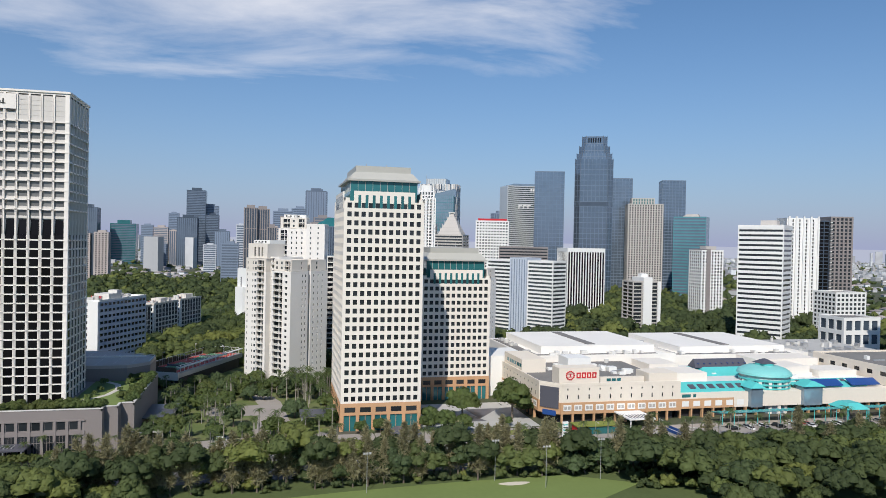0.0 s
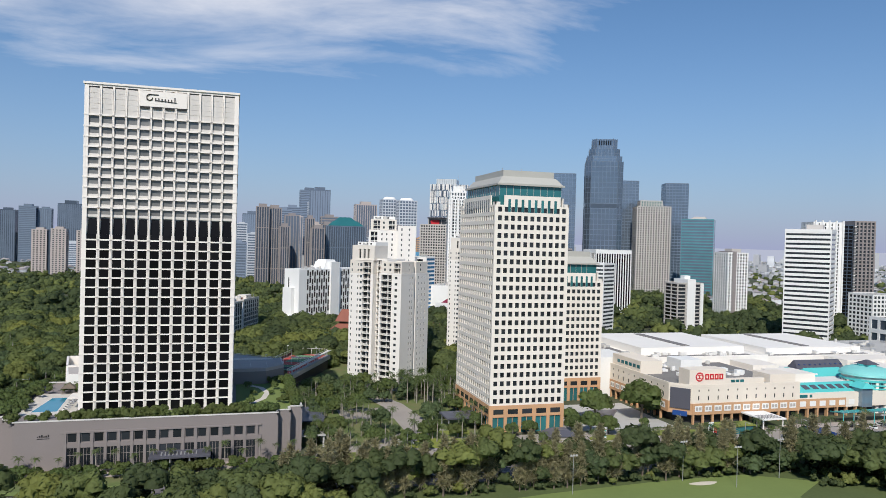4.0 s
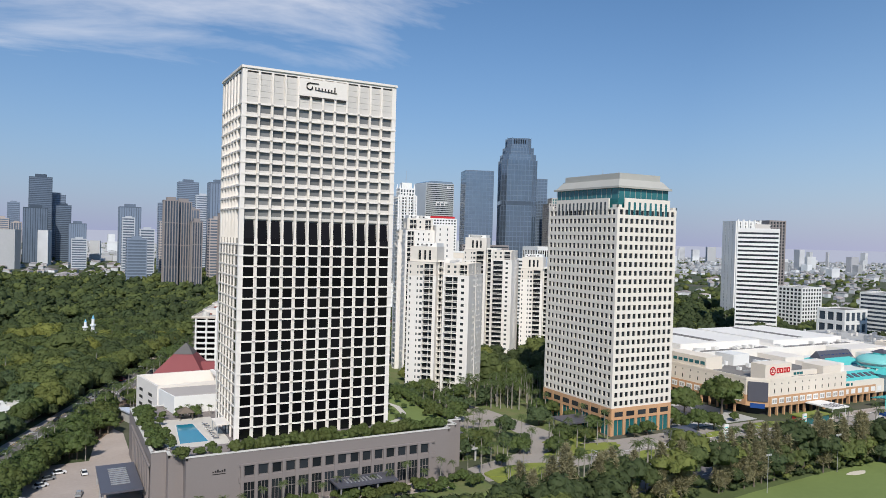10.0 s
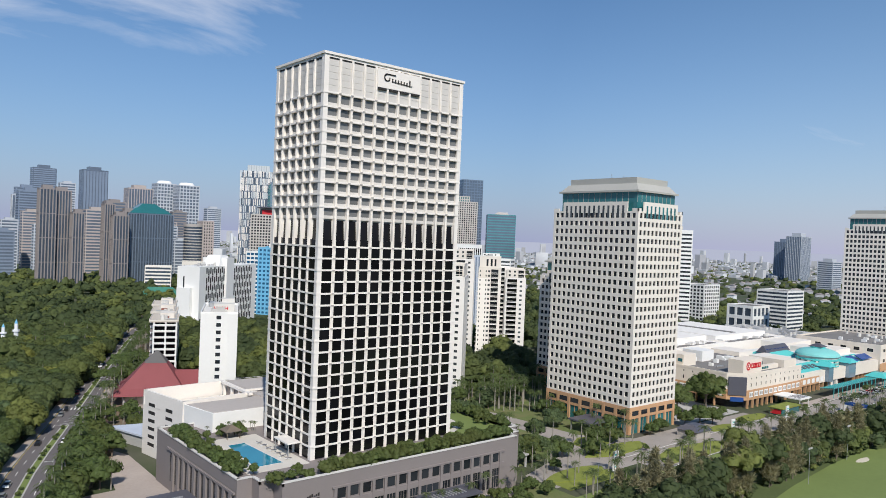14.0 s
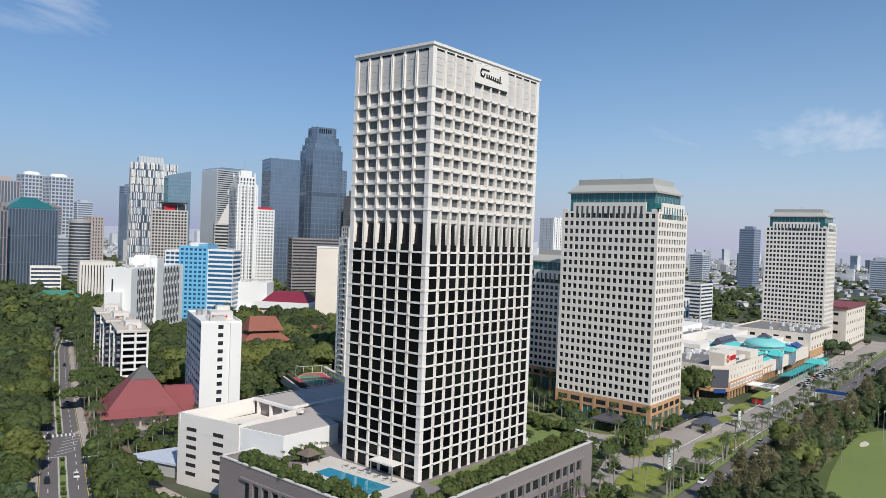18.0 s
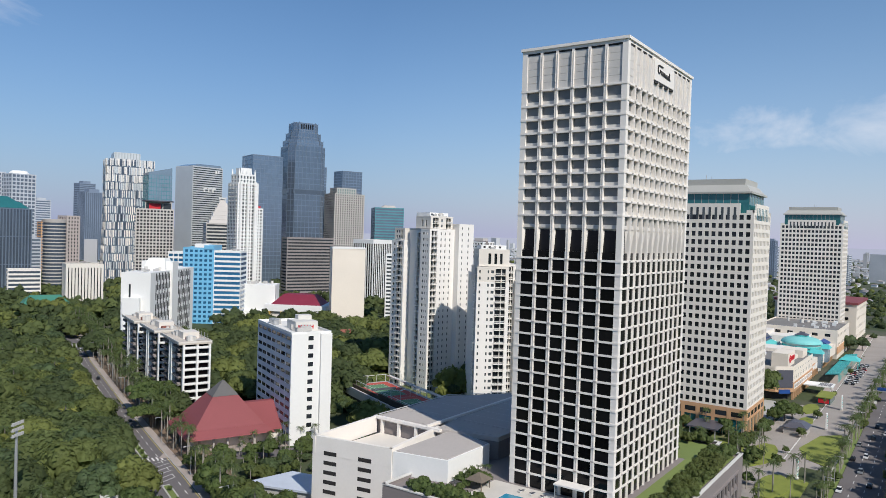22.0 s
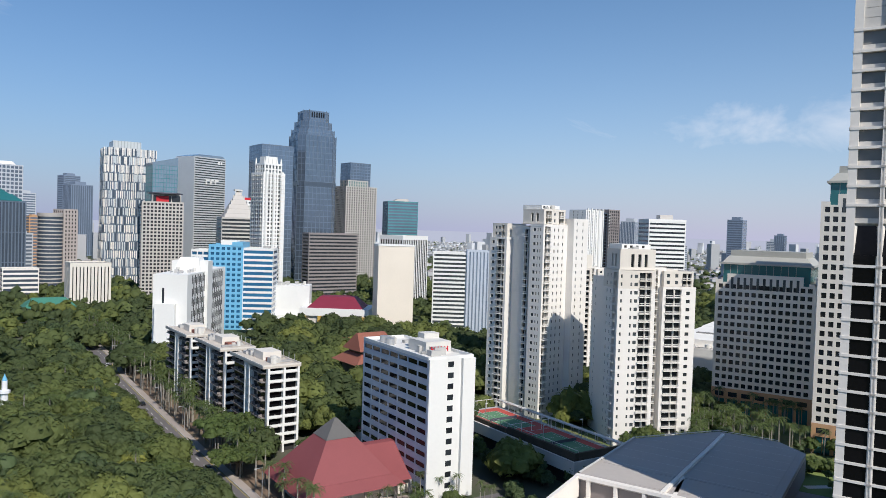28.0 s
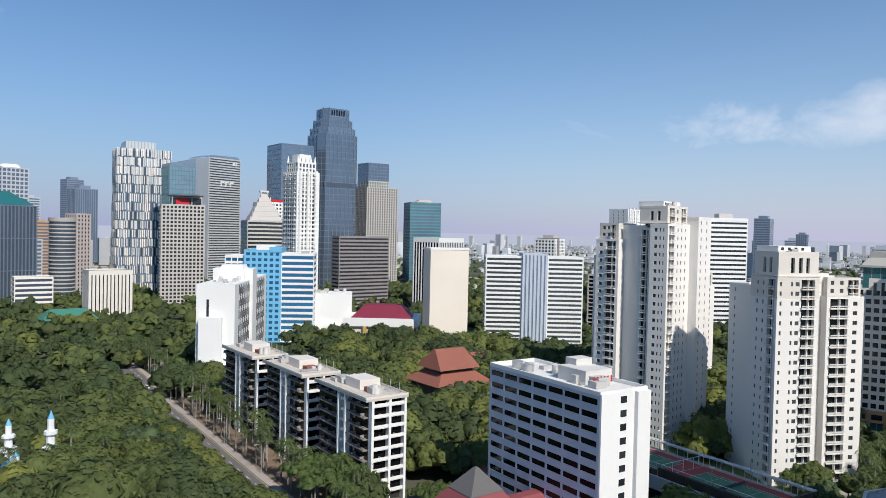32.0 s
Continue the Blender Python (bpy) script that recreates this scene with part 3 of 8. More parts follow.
for x0, x1, y0, y1 in ((-44, -16, 262, 272), (-12, 24, 273, 283), (64, 84, 270, 276), (92, 118, 272, 279)):
    g = G()
    pts = [((x0 + x1) / 2 + (x1 - x0) / 2 * math.cos(a) * r.uniform(0.85, 1.05), (y0 + y1) / 2 + (y1 - y0) / 2 * math.sin(a)) for a in [i * math.pi / 9 for i in range(18)]]
    g.prism(pts, 0, 0.55)
    single("clipped_hedge_bed", g, LAWN, "low clipped yellow-green hedge bed beside the drive", "hedge", group="hedge beds")


# ---- hotel tower ----
def hotel():
    t = thing("hotel_tower", "white precast grid hotel tower with black lower windows", "tower", -96.75, 300.05, 0)
    X0, X1, Y0, Y1 = -25.25, 25.25, -14.25, 14.25
    zt = 15.3
    body = G().box(X0 + 1.3, X1 - 1.3, Y0 + 1.3, Y1 - 1.3, zt - 0.5, 127)
    part("core", body, SPANDREL, t)
    fs = faces(X0, X1, Y0, Y1)
    rows = [(zt, 18.9)] + [(18.9 + i * 3.27, 18.9 + (i + 1) * 3.27) for i in range(17)]
    top0 = 18.9 + 17 * 3.27
    tall = (top0, top0 + 7.6)
    ups = [(tall[1] + i * 3.47, tall[1] + (i + 1) * 3.47) for i in range(9)] + [(tall[1] + 9 * 3.47, 117.2)]
    for key, bays in (("S", 12), ("W", 6), ("E", 6), ("N", 12)):
        F, W = fs[key]
        ed = 1.15
        bw = (W - 2 * ed) / bays
        near_face = key in "SW"
        # corner posts and ribs, each rib a broad pilaster with two thin fins
        for i in range(bays + 1):
            u = ed + i * bw
            if i in (0, bays):
                a, b = (0, ed + 0.3) if i == 0 else (W - ed - 0.3, W)
                if key in "SN":
                    fpiece("corner_post", PRECAST, t, F, a, b, -1.25, 0, zt, 127.4)
                else:
                    fpiece("corner_post", PRECAST, t, F, max(a, 1.25), min(b, W - 1.25), -1.25, 0, zt, 127.4)
                continue
            fpiece("rib", PRECAST, t, F, u - 0.36, u + 0.36, -1.2, 0.0, zt, 127.4)
            fpiece("jamb", PRECAST, t, F, u - 0.53, u + 0.53, -1.2, -0.03, zt, top0 + 1.9)
            for k in (-0.24, 0.24):
                fpiece("fin", PRECAST, t, F, u + k - 0.09, u + k + 0.09, 0.0, 0.2, zt, 126.2)
        # storey beams
        for z in [q[1] for q in rows] + [q[1] for q in ups]:
            fpiece("beam", PRECAST, t, F, 0.02, W - 0.02, -1.2, 0.12, z - (0.22 if z < 80 else 0.26), z + (0.28 if z < 80 else 0.26))
        caps = G()
        for z in [q[1] for q in rows] + [q[1] for q in ups]:
            for i in range(1, bays):
                u = ed + i * bw
                caps.fbox(F, u - 0.42, u + 0.42, 0.2, 0.32, z - 0.16, z + 0.16)
        part("joint_cap_grid", caps, STONE, t, kind="stuff")
        ga, gb = G(), G()
        for i in range(bays):
            u0, u1 = ed + i * bw + 0.3, ed + (i + 1) * bw - 0.3
            for z0, z1 in rows:
                if near_face:
                    fpiece("dark_window", BLACKGLASS, t, F, u0, u1, -0.2, -0.13, z0 + 0.2, z1 - 0.2)
                else:
                    ga.fbox(F, u0, u1, -0.2, -0.13, z0 + 0.2, z1 - 0.2)
            for z0, z1 in ups:
                m_ = z0 + 0.28 + 0.24 * (z1 - z0)
                if near_face:
                    fpiece("clear_window", HOTELGLASS, t, F, u0, u1, -0.85, -0.78, m_, z1 - 0.2)
                    fpiece("spandrel", LOUVRE, t, F, u0, u1, -1.1, -0.62, z0 + 0.2, m_)
                else:
                    ga.fbox(F, u0, u1, -1.15, -1.08, m_, z1 - 0.2)
                    gb.fbox(F, u0, u1, -1.1, -0.7, z0 + 0.2, m_)
            z0, z1 = tall
            fpiece("tall_window", BLACKGLASS, t, F, u0, u1, -1.15, -1.05, z0 + 2.0, z1 - 0.2)
            fpiece("dark_window", BLACKGLASS, t, F, u0, u1, -0.45, -0.38, z0 + 0.2, z0 + 2.0)
            # splayed cheeks beside the tall windows
            c, s = math.cos(F[2]), math.sin(F[2])
            for a, b, d in ((u0 - 0.02, u0 + 0.42, -1), (u1 + 0.02, u1 - 0.36, 1)):
                pts = [(a, -1.1), (b, -1.1), (a, -0.2)]
                top = [(F[0] + u * c + v * s, F[1] + u * s - v * c) for u, v in pts]
                low = [(F[0] + u * c + v * s, F[1] + u * s - v * c) for u, v in [(a, -1.1), (a + (b - a) * 0.25, -1.1), (a, -0.5)]]
                if d < 0:
                    top, low = top[::-1], low[::-1]
                part("splayed_cheek", G().prism(low, z0 + 2.3, z1 - 0.25, top), PRECAST, t)
            # louvred panel under the cornice
            g = G()
            for j in range(5):
                a, b = 117.5 + j * 1.8, 117.5 + (j + 1) * 1.8 - 0.06
                g.fbox(F, u0 - 0.15, u1 + 0.15, -0.55, -0.3, a, b)
            sign_bay = key == "S" and 4 <= i <= 7
            part("louvre_panel", g, LOUVRE, t)
            # near-black strip below the cornice, a shadow line put in as colour
            fpiece("shadow_slot", INK, t, F, u0, u1, -1.1, -0.2, 126.55, 127.0) if not sign_bay else None
        if ga.v:
            part("window_grid", ga, BLACKGLASS, t, kind="stuff")
            part("spandrels", gb, LOUVRE, t, kind="stuff")
        fpiece("cornice_fascia", PRECAST, t, F, 0.03, W - 0.03, -1.2, -0.05, 126.9, 127.6)
    part("cornice", G().box(X0 - 0.35, X1 + 0.35, Y0 - 0.35, Y1 + 0.35, 127.6, 128.3), PRECAST, t)
    F, W = fs["S"]
    sw = 4 * (W - 2.3) / 12
    u0 = 1.15 + sw
    plate = fpiece("sign_plate", PRECAST, t, F, u0 + 0.2, u0 + sw - 0.2, -0.3, 0.38, 121.2, 126.6, "smooth pale plate behind the lettering")
    for i in range(4):
        fpiece("vent_slot", INK, t, F, u0 + i * sw / 4 + 0.5, u0 + (i + 1) * sw / 4 - 0.5, -0.3, 0.32, 120.6, 121.1)
    # the sign: a dark flourish and a row of dark strokes
    F2 = (F[0], F[1], F[2])
    g = G()
    for k in range(40):
        a0, a1 = k / 40 * 5.2, (k + 1) / 40 * 5.2
        pu = lambda a: u0 + 3.6 + 1.35 * math.cos(a + 1.2) * (1 - a / 11)
        pz = lambda a: 124.2 + 1.25 * math.sin(a + 1.2) * (1 - a / 11)
        g.fbox(F2, min(pu(a0), pu(a1)) - 0.11, max(pu(a0), pu(a1)) + 0.11, 0.39, 0.6, min(pz(a0), pz(a1)) - 0.11, max(pz(a0), pz(a1)) + 0.11)
    for k in range(7):
        u = u0 + 5.2 + k * 1.05
        g.fbox(F2, u, u + 0.34, 0.39, 0.6, 123.2 - 0.06 * k, 124.25 - 0.06 * k + (0.9 if k == 6 else 0))
        g.fbox(F2, u + 0.3, u + 0.95, 0.39, 0.58, 123.3 - 0.06 * k, 123.52 - 0.06 * k)
    g.fbox(F2, u0 + 3.2, u0 + 6.4, 0.39, 0.6, 125.2, 125.5)
    part("sign", g, INK, t, "dark flourish of unreadable lettering")
    # roof plant and entrance canopy on the terrace
    part("roof", G().box(X0 + 0.2, X1 - 0.2, Y0 + 0.2, Y1 - 0.2, 128.3, 128.36), ROOFPALE, t)
    F, W = fs["W"]
    cx = W - 9.5
    part("canopy", G().fbox(F, cx - 4.2, cx + 4.2, 0.3, 4.2, 19.0, 19.4), PRECAST, t, "white flat canopy over the terrace door")
    for u in (cx - 3.9, cx + 3.9):
        fpiece("canopy_post", STEEL, t, F, u - 0.12, u + 0.12, 3.7, 3.95, zt, 19.0)
    return t


hotel()


def podium():
    t = thing("hotel_podium", "taupe rendered hotel podium with recessed windows and planted roof terrace", "podium", 0, 0, 0)
    poly = [(-138, 271), (-56, 271), (-56, 274.5), (-51.5, 274.5), (-51.5, 279.5), (-47, 279.5), (-47, 335), (-146.5, 337), (-146, 279.5), (-142, 279.5), (-142, 275.5), (-138, 275.5)]
    part("body", G().prism(poly, 0, 15.3), POD, t)
    g = G()
    gw = G()
    n = len(poly)
    for i in range(n):
        a, b = Vector(poly[i]), Vector(poly[(i + 1) % n])
        L = (b - a).length
        F = (a.x, a.y, math.atan2(b.y - a.y, b.x - a.x))
        gw.fbox(F, 0.02, L - 0.02, -0.55, -0.02, 15.3, 16.1)
        g.fbox(F, -0.15 if L > 6 else 0.12, L + 0.15 if L > 6 else L - 0.12, -0.75, 0.12, 16.1, 16.4)
    part("parapet", gw, POD, t)
    part("coping", g, PODCAP, t, "pale coping along the parapet")
    # south front: two rows of windows in a proud frame of piers
    F = (-138, 271, 0.0)
    us = [16 + i * 3.98 for i in range(15)]
    for i, u in enumerate(us):
        # near-black plate on the flat wall, slightly wider than the pane
        fpiece("window_reveal", INK, t, F, u - 0.06, u + 2.46, 0.0, 0.05, 9.35, 12.0)
        fpiece("upper_window", DARKWIN, t, F, u, u + 2.4, 0.05, 0.09, 9.4, 11.95)
        w_ = 2.9 if i != 7 else 6.6
        if i != 8:
            u = u - 0.25
            fpiece("lower_window", DARKWIN, t, F, u, u + w_, 0.02, 0.09, 1.4, 7.3)
            for k in (0.33, 0.66):
                fpiece("mullion", POD, t, F, u + w_ * k - 0.06, u + w_ * k + 0.06, 0.09, 0.16, 1.4, 7.3)
            fpiece("transom", POD, t, F, u, u + w_, 0.09, 0.16, 4.9, 5.05)
    for i in range(16):
        u = 16 - 1.5 + i * 3.98
        if i == 8:
            continue
        fpiece("pilaster", POD, t, F, u + 0.22, u + 1.12, 0.0, 0.5, 0, 12.2)
    fpiece("lintel_band", POD, t, F, 14.2, 76.5, 0.0, 0.5, 12.2, 12.7)
    fpiece("storey_band", POD, t, F, 14.2, 76.5, 0.0, 0.35, 7.4, 8.9)
    g = G()
    for k in range(6):
        g.fbox(F, 7 + k * 0.62, 7.45 + k * 0.62, 0.0, 0.08, 11.2, 11.5 + 0.5 * ((k * 7) % 3) / 2)
    g.fbox(F, 7.0, 10.6, 0.0, 0.08, 10.6, 10.8)
    part("wall_sign", g, INK, t, "small dark unreadable lettering")
    # porch
    part("porch_roof", G().fbox(F, 41, 60, 0.6, 8.5, 4.6, 5.1), SCREEN, t, "dark flat porch roof before the entrance")
    for k in range(10):
        fpiece("porch_rib", STEEL, t, F, 44.5 + k * 1.2, 44.9 + k * 1.2, 3.0, 6.2, 5.1, 5.35)
    for u in (42, 47.5, 53.5, 59):
        fpiece("porch_post", STEEL, t, F, u - 0.2, u + 0.2, 7.8, 8.2, 0, 4.6)
    # west side: tall narrow recesses
    F = (-146.5, 337, math.radians(-89.7))
    for i in range(11):
        u = 12 + i * 4.0
        fpiece("tall_window", DARKWIN, t, F, u, u + 1.9, 0.0, 0.06, 3.2, 11.6)
        fpiece("pilaster", POD, t, F, u + 2.3, u + 3.6, 0.0, 0.55, 0, 12.3)
    fpiece("lintel_band", POD, t, F, 10, 57, 0.0, 0.55, 12.3, 12.9)
    part("side_porch_roof", G().fbox(F, 28, 54, 1.2, 12, 5.0, 5.5), SCREEN, t, "dark flat canopy over the side drive")
    for k in range(9):
        fpiece("skylight_rib", STEEL, t, F, 33 + k * 1.8, 33.5 + k * 1.8, 4, 9, 5.5, 5.75)
    for u in (29, 41, 53):
        fpiece("porch_post", STEEL, t, F, u - 0.25, u + 0.25, 11.2, 11.7, 0, 5.0)
    # east side canopies
    part("east_canopy", G().box(-46.9, -36, 296, 320, 6.0, 6.4), SCREEN, t, "grey sloping canopy beside the podium")
    for y in (297, 308, 319):
        piece("porch_post", STEEL, t, -37, y, 3.0, 0.4, 0.4, 6.0)
    part("east_porch", G().box(-46.5, -38, 282, 290, 4.2, 4.7), CONCRETE, t)
    for y in (283, 289):
        piece("porch_post", CONCRETE, t, -38.6, y, 2.1, 0.6, 0.6, 4.2)
    # terrace floor round the pool
    part("terrace_deck", G().prism([(-141, 284), (-123, 284), (-123, 318), (-141, 318)], 15.3, 15.36), DECK, t, "pale stone pool deck")
    part("lawn_strip", G().prism([(-120, 273), (-58, 273), (-50, 282), (-50, 333), (-70, 333), (-70, 284), (-120, 284)], 15.3, 15.37), GRASS, t, "mown grass on the terrace")
    part("curved_path", G().strip([(-69, 288), (-64, 291), (-60, 298), (-58, 308), (-60, 318), (-66, 325)], 2.2, 15.4), DECK, t, "pale curved terrace path")
    return t


podium()
p = thing("swimming_pool", "blue tiled swimming pool sunk in a pale stone deck", "pool", -132.5, 299.5, 15.36, 0)
part("water", G().prism([(-4.5, -11), (3.5, -11), (2.5, 11), (-2.5, 11)], 0.0, 0.03), WATER, p, "still blue pool water")
part("rim", G().prism([(-4.9, -11.4), (3.9, -11.4), (2.9, 11.4), (-2.9, 11.4)], -0.01, 0.015), PODCAP, p)


def lounger(x, y, rz):
    t = thing("sun_lounger", "white poolside lounger with a dark cushion on the deck", "sun lounger", x, y, 15.36, rz, "loungers by the pool")
    part("frame", G().box(-0.35, 0.35, -1.0, 1.0, 0.25, 0.32), WHITE, t)
    part("cushion", G().box(-0.31, 0.31, -0.95, 0.3, 0.32, 0.42), SCREEN, t)
    part("backrest", G().add([(-0.31, 0.3, 0.34), (0.31, 0.3, 0.34), (0.31, 0.95, 0.75), (-0.31, 0.95, 0.75), (-0.31, 0.3, 0.44), (0.31, 0.3, 0.44), (0.31, 0.92, 0.85), (-0.31, 0.92, 0.85)],
                             [(3, 2, 1, 0), (4, 5, 6, 7), (0, 1, 5, 4), (1, 2, 6, 5), (2, 3, 7, 6), (3, 0, 4, 7)]), SCREEN, t)
    for a in (-0.3, 0.3):
        for b in (-0.9, 0.9):
            piece("leg", WHITE, t, a, b, 0.125, 0.07, 0.07, 0.25)
    return t


first = lounger(-126.5, 290, 80)
for i in range(1, 7):
    copy_thing(first, pose(-126.5, 290 + i * 3.0, 15.36, 0, 0, 80 + (i % 2) * 8))
pav = thing("terrace_pavilion", "small pavilion with a brown hipped roof on the terrace", "pavilion", -131, 318, 15.3)
part("roof", G().prism([(-2.6, -2.6), (2.6, -2.6), (2.6, 2.6), (-2.6, 2.6)], 2.4, 4.0, [(-0.3, -0.3), (0.3, -0.3), (0.3, 0.3), (-0.3, 0.3)]), BARK, pav)
for a in (-2, 2):
    for b in (-2, 2):
        piece("post", BARK, pav, a, b, 1.2, 0.2, 0.2, 2.4)


def annex():
    t = thing("ballroom_annex", "white low annex with taupe sheet roof and sunken court", "building", 0, 0, 0)
    part("west_block", G().prism([(-141.5, 367), (-137, 342), (-113, 342), (-113, 366)], 0, 17), PRECAST, t)
    part("low_block", G().prism([(-136.6, 341.9), (-133.5, 326), (-113, 326), (-108, 341.9)], 0, 21.2), WHITE, t)
    part("low_roof", G().prism([(-136, 341.5), (-133, 326.6), (-113.4, 326.6), (-108.4, 341.5)], 21.2, 21.35), ROOFTAUPE, t, "taupe sheet roof")
    # parapet walls of the sunken court
    for a, b, z in (((-141.5, 367), (-137, 342), 22.0), ((-137, 342), (-98, 347), 22.0), ((-113, 368.5), (-141.5, 367), 22.0)):
        F = (a[0], a[1], math.atan2(b[1] - a[1], b[0] - a[0]))
        L = math.hypot(b[0] - a[0], b[1] - a[1])
        part("court_wall", G().fbox(F, 0, L, -0.9, 0.0, 16.9, z), PRECAST, t)
    part("court_floor", G().prism([(-140.5, 366), (-136, 343), (-113.2, 344), (-113.2, 366)], 17.0, 17.1), CREAM, t)
    g = G()
    for k in range(4):
        y = 345 + k * 6.6
        g.box(-113.6, -112.6, y, y + 0.8, 17, 21.6)
    g.box(-113.8, -112.4, 343, 368.4, 21.4, 22.2)
    part("court_colonnade", g, PRECAST, t, "white colonnade along the sunken court")
    part("hall", G().prism([(-112.5, 346), (-108, 326), (-58, 326), (-50, 334), (-50, 350), (-74, 368), (-112.5, 368.4)], 0, 20.6), POD, t)
    part("hall_roof", G().prism([(-112.4, 346), (-107.9, 326.1), (-58, 326.1), (-50.1, 334), (-50.1, 350), (-74, 367.9), (-112.4, 368.3)], 20.6, 21.9), ROOFTAUPE, t, "taupe sheet roof")
    panels = [[(-100, 349), (-57, 349), (-75, 366.5), (-100, 366.8)], [(-99, 328), (-60, 328), (-52, 335), (-52, 347), (-99, 347)], [(-110.5, 349), (-101.2, 349), (-101.2, 366.8), (-111.5, 367)], [(-107, 328), (-100.2, 328), (-100.2, 347), (-110, 347)]]
    for pl in panels:
        part("roof_panel", G().prism(pl, 21.9, 22.0), ROOFTAUPE, t)
    part("roof_kerb", G().prism([(-113, 347.6), (-54, 347.6), (-54, 348.5), (-113, 348.5)], 21.9, 22.5), PRECAST, t)
    part("roof_kerb", G().strip([(-112, 368), (-74, 367.6), (-50.5, 350), (-50.5, 334)], 0.7, 22.3), PODCAP, t)
    for k in range(7):
        part("roof_seam", G().strip([(-98 + k * 6.4, 348.8), (-98 + k * 6.4, 366.4 - max(0, k - 3.4) * 6.2)], 0.14, 22.04), PODCAP, t)
        part("roof_seam", G().strip([(-98 + k * 6.8, 328.2), (-98 + k * 6.8, 346.8)], 0.14, 22.05), PODCAP, t)
    # slots in the west wall
    F = (-141.5, 367, math.atan2(-25, 4.5))
    for c_, n_ in ((3.8, 6), (15.0, 6)):
        for k in range(n_):
            fpiece("slot_window", INK, t, F, c_, c_ + 4.2, -0.02, 0.03, 3.5 + k * 2.7, 4.6 + k * 2.7)
    # plain lower wing with a pale roof beside the street
    part("side_roof", G().prism([(-146.5, 390.5), (-139, 368), (-126, 369), (-130, 387)], 4.0, 4.6), PALEBLUE, t, "pale sheet roof of the service wing")
    part("side_wall", G().prism([(-145.5, 389.5), (-138.5, 368.6), (-126.8, 369.4), (-130.6, 386.4)], 0, 4.0), CONCRETE, t)
    return t


annex()


# ---- office towers of the complex ----
def office(name, label, x0, y0, w, d, zc, base=True, each=True, low=False):
    """A white office tower with square windows, an orange base, notched corners, a teal storey and a grey cap."""
    t = thing(name, label, "tower", x0, y0, 0)
    zb = 11.2
    fh = 3.52
    floors = round((zc - zb) / fh)
    fh = (zc - zb) / floors
    fs = faces(0, w, 0, d)
    part("core", G().box(0.6, w - 0.6, 0.6, d - 0.6, 0.0, zc), WARM, t)
    nw, nd = max(6, round(w / 2.95)), round(d / 2.85)
    for key, nb in (("S", nw), ("W", nd), ("E", nd), ("N", nw)):
        F, W = fs[key]
        seen = key == "S"
        if key == "N":
            part("blind_wall", G().fbox(F, 0.02, W - 0.02, -0.55, 0, zb, zc), WARM, t)
            continue
        facade(t, F, W, zb, floors, fh, nb, WARM, DARKWIN, pier=1.05 if each else 0.95, band=1.5, depth=0.42, sill=0.5, each=each and seen, edge=1.3)
        # stone base
        fpiece("stone_band", ORANGE, t, F, -0.15, W + 0.15, -0.5, 0.14 if key in "SN" else 0.13, 6.4, zb)
        nb2 = max(4, round(W / 6.2))
        for i in range(nb2 + 1):
            u = i * (W - 1.3) / nb2
            fpiece("base_pier", ORANGE, t, F, u, u + 1.3, -0.5, 0.24, 0, zb - 0.4)
            if i < nb2:
                v = (i + 1) * (W - 1.3) / nb2
                fpiece("base_window", TEALGLASS, t, F, u + 1.3, v, -0.42, -0.36, 0, 6.4)
                fpiece("band_window", DARKWIN, t, F, u + 1.6, v - 0.3, 0.12, 0.16, 7.6, 9.6)
                fpiece("glazing_bar", ORANGE, t, F, (u + 1.3 + v) / 2 - 0.1, (u + 1.3 + v) / 2 + 0.1, -0.36, -0.2, 0, 6.4)
        # raised middle of the top with tall windows
        cut = max(3.2, W * 0.12)
        fpiece("parapet_block", WARM, t, F, cut, W - cut, -0.55, 0.0, zc, zc + 4.0)
        n = max(5, nb - 3)
        for i in range(n):
            bw = (W - 2 * cut - 1.6) / n
            u = cut + 0.8 + i * bw
            fpiece("tall_window", TEALGLASS if key == "S" else GREYGLASS, t, F, u + 0.3 * bw, u + 0.7 * bw, -0.05, 0.045, zc - 2.8, zc + 2.4)
        part("corner_steps", G().fbox(F, 0.0, cut * 0.55, -0.5, 0.0, zc, zc + 1.2).fbox(F, W - cut * 0.55, W, -0.5, 0.0, zc, zc + 1.2), WARM, t)
    i = 2.6
    part("teal_storey", G().box(i, w - i, i, d - i, zc - 0.5, zc + 8.2), TEALGLASS, t, "band of teal glass under the cap")
    for key in "SWE":
        F, W = faces(i, w - i, i, d - i)[key]
        g = G()
        for k in range(int(W / 3)):
            g.fbox(F, k * 3, k * 3 + 0.15, 0.0, 0.1, zc + 4, zc + 8)
        part("glazing_bar_set", g, CAPGREY, t, kind="stuff")
    part("eave", G().box(1.4, w - 1.4, 1.4, d - 1.4, zc + 8.2, zc + 9.0), CAPGREY, t)
    a, b = 2.0, 4.4
    part("cap", G().prism([(a, a), (w - a, a), (w - a, d - a), (a, d - a)], zc + 9.0, zc + 12.0, [(b, b), (w - b, b), (w - b, d - b), (b, d - b)]), CAPGREY, t, "grey ribbed metal cap")
    c = b + 0.6
    part("cap_upper", G().box(c, w - c, c, d - c, zc + 12.0, zc + 14.6), CAPGREY, t)
    for q in (0.35, 0.62):
        part("mast", G().cyl(w * q, d * 0.5, zc + 14.6, zc + 17.2, 0.12, 6), STEEL, t)
    return t


office("office_tower", "white office tower with square windows, orange stone base and grey cap", 28.4, 288.4, 32.6, 45.7, 92.5)
office("office_tower", "white office tower beside the shopping centre with grey cap", 364, 293, 33, 46, 97.0, each=False)
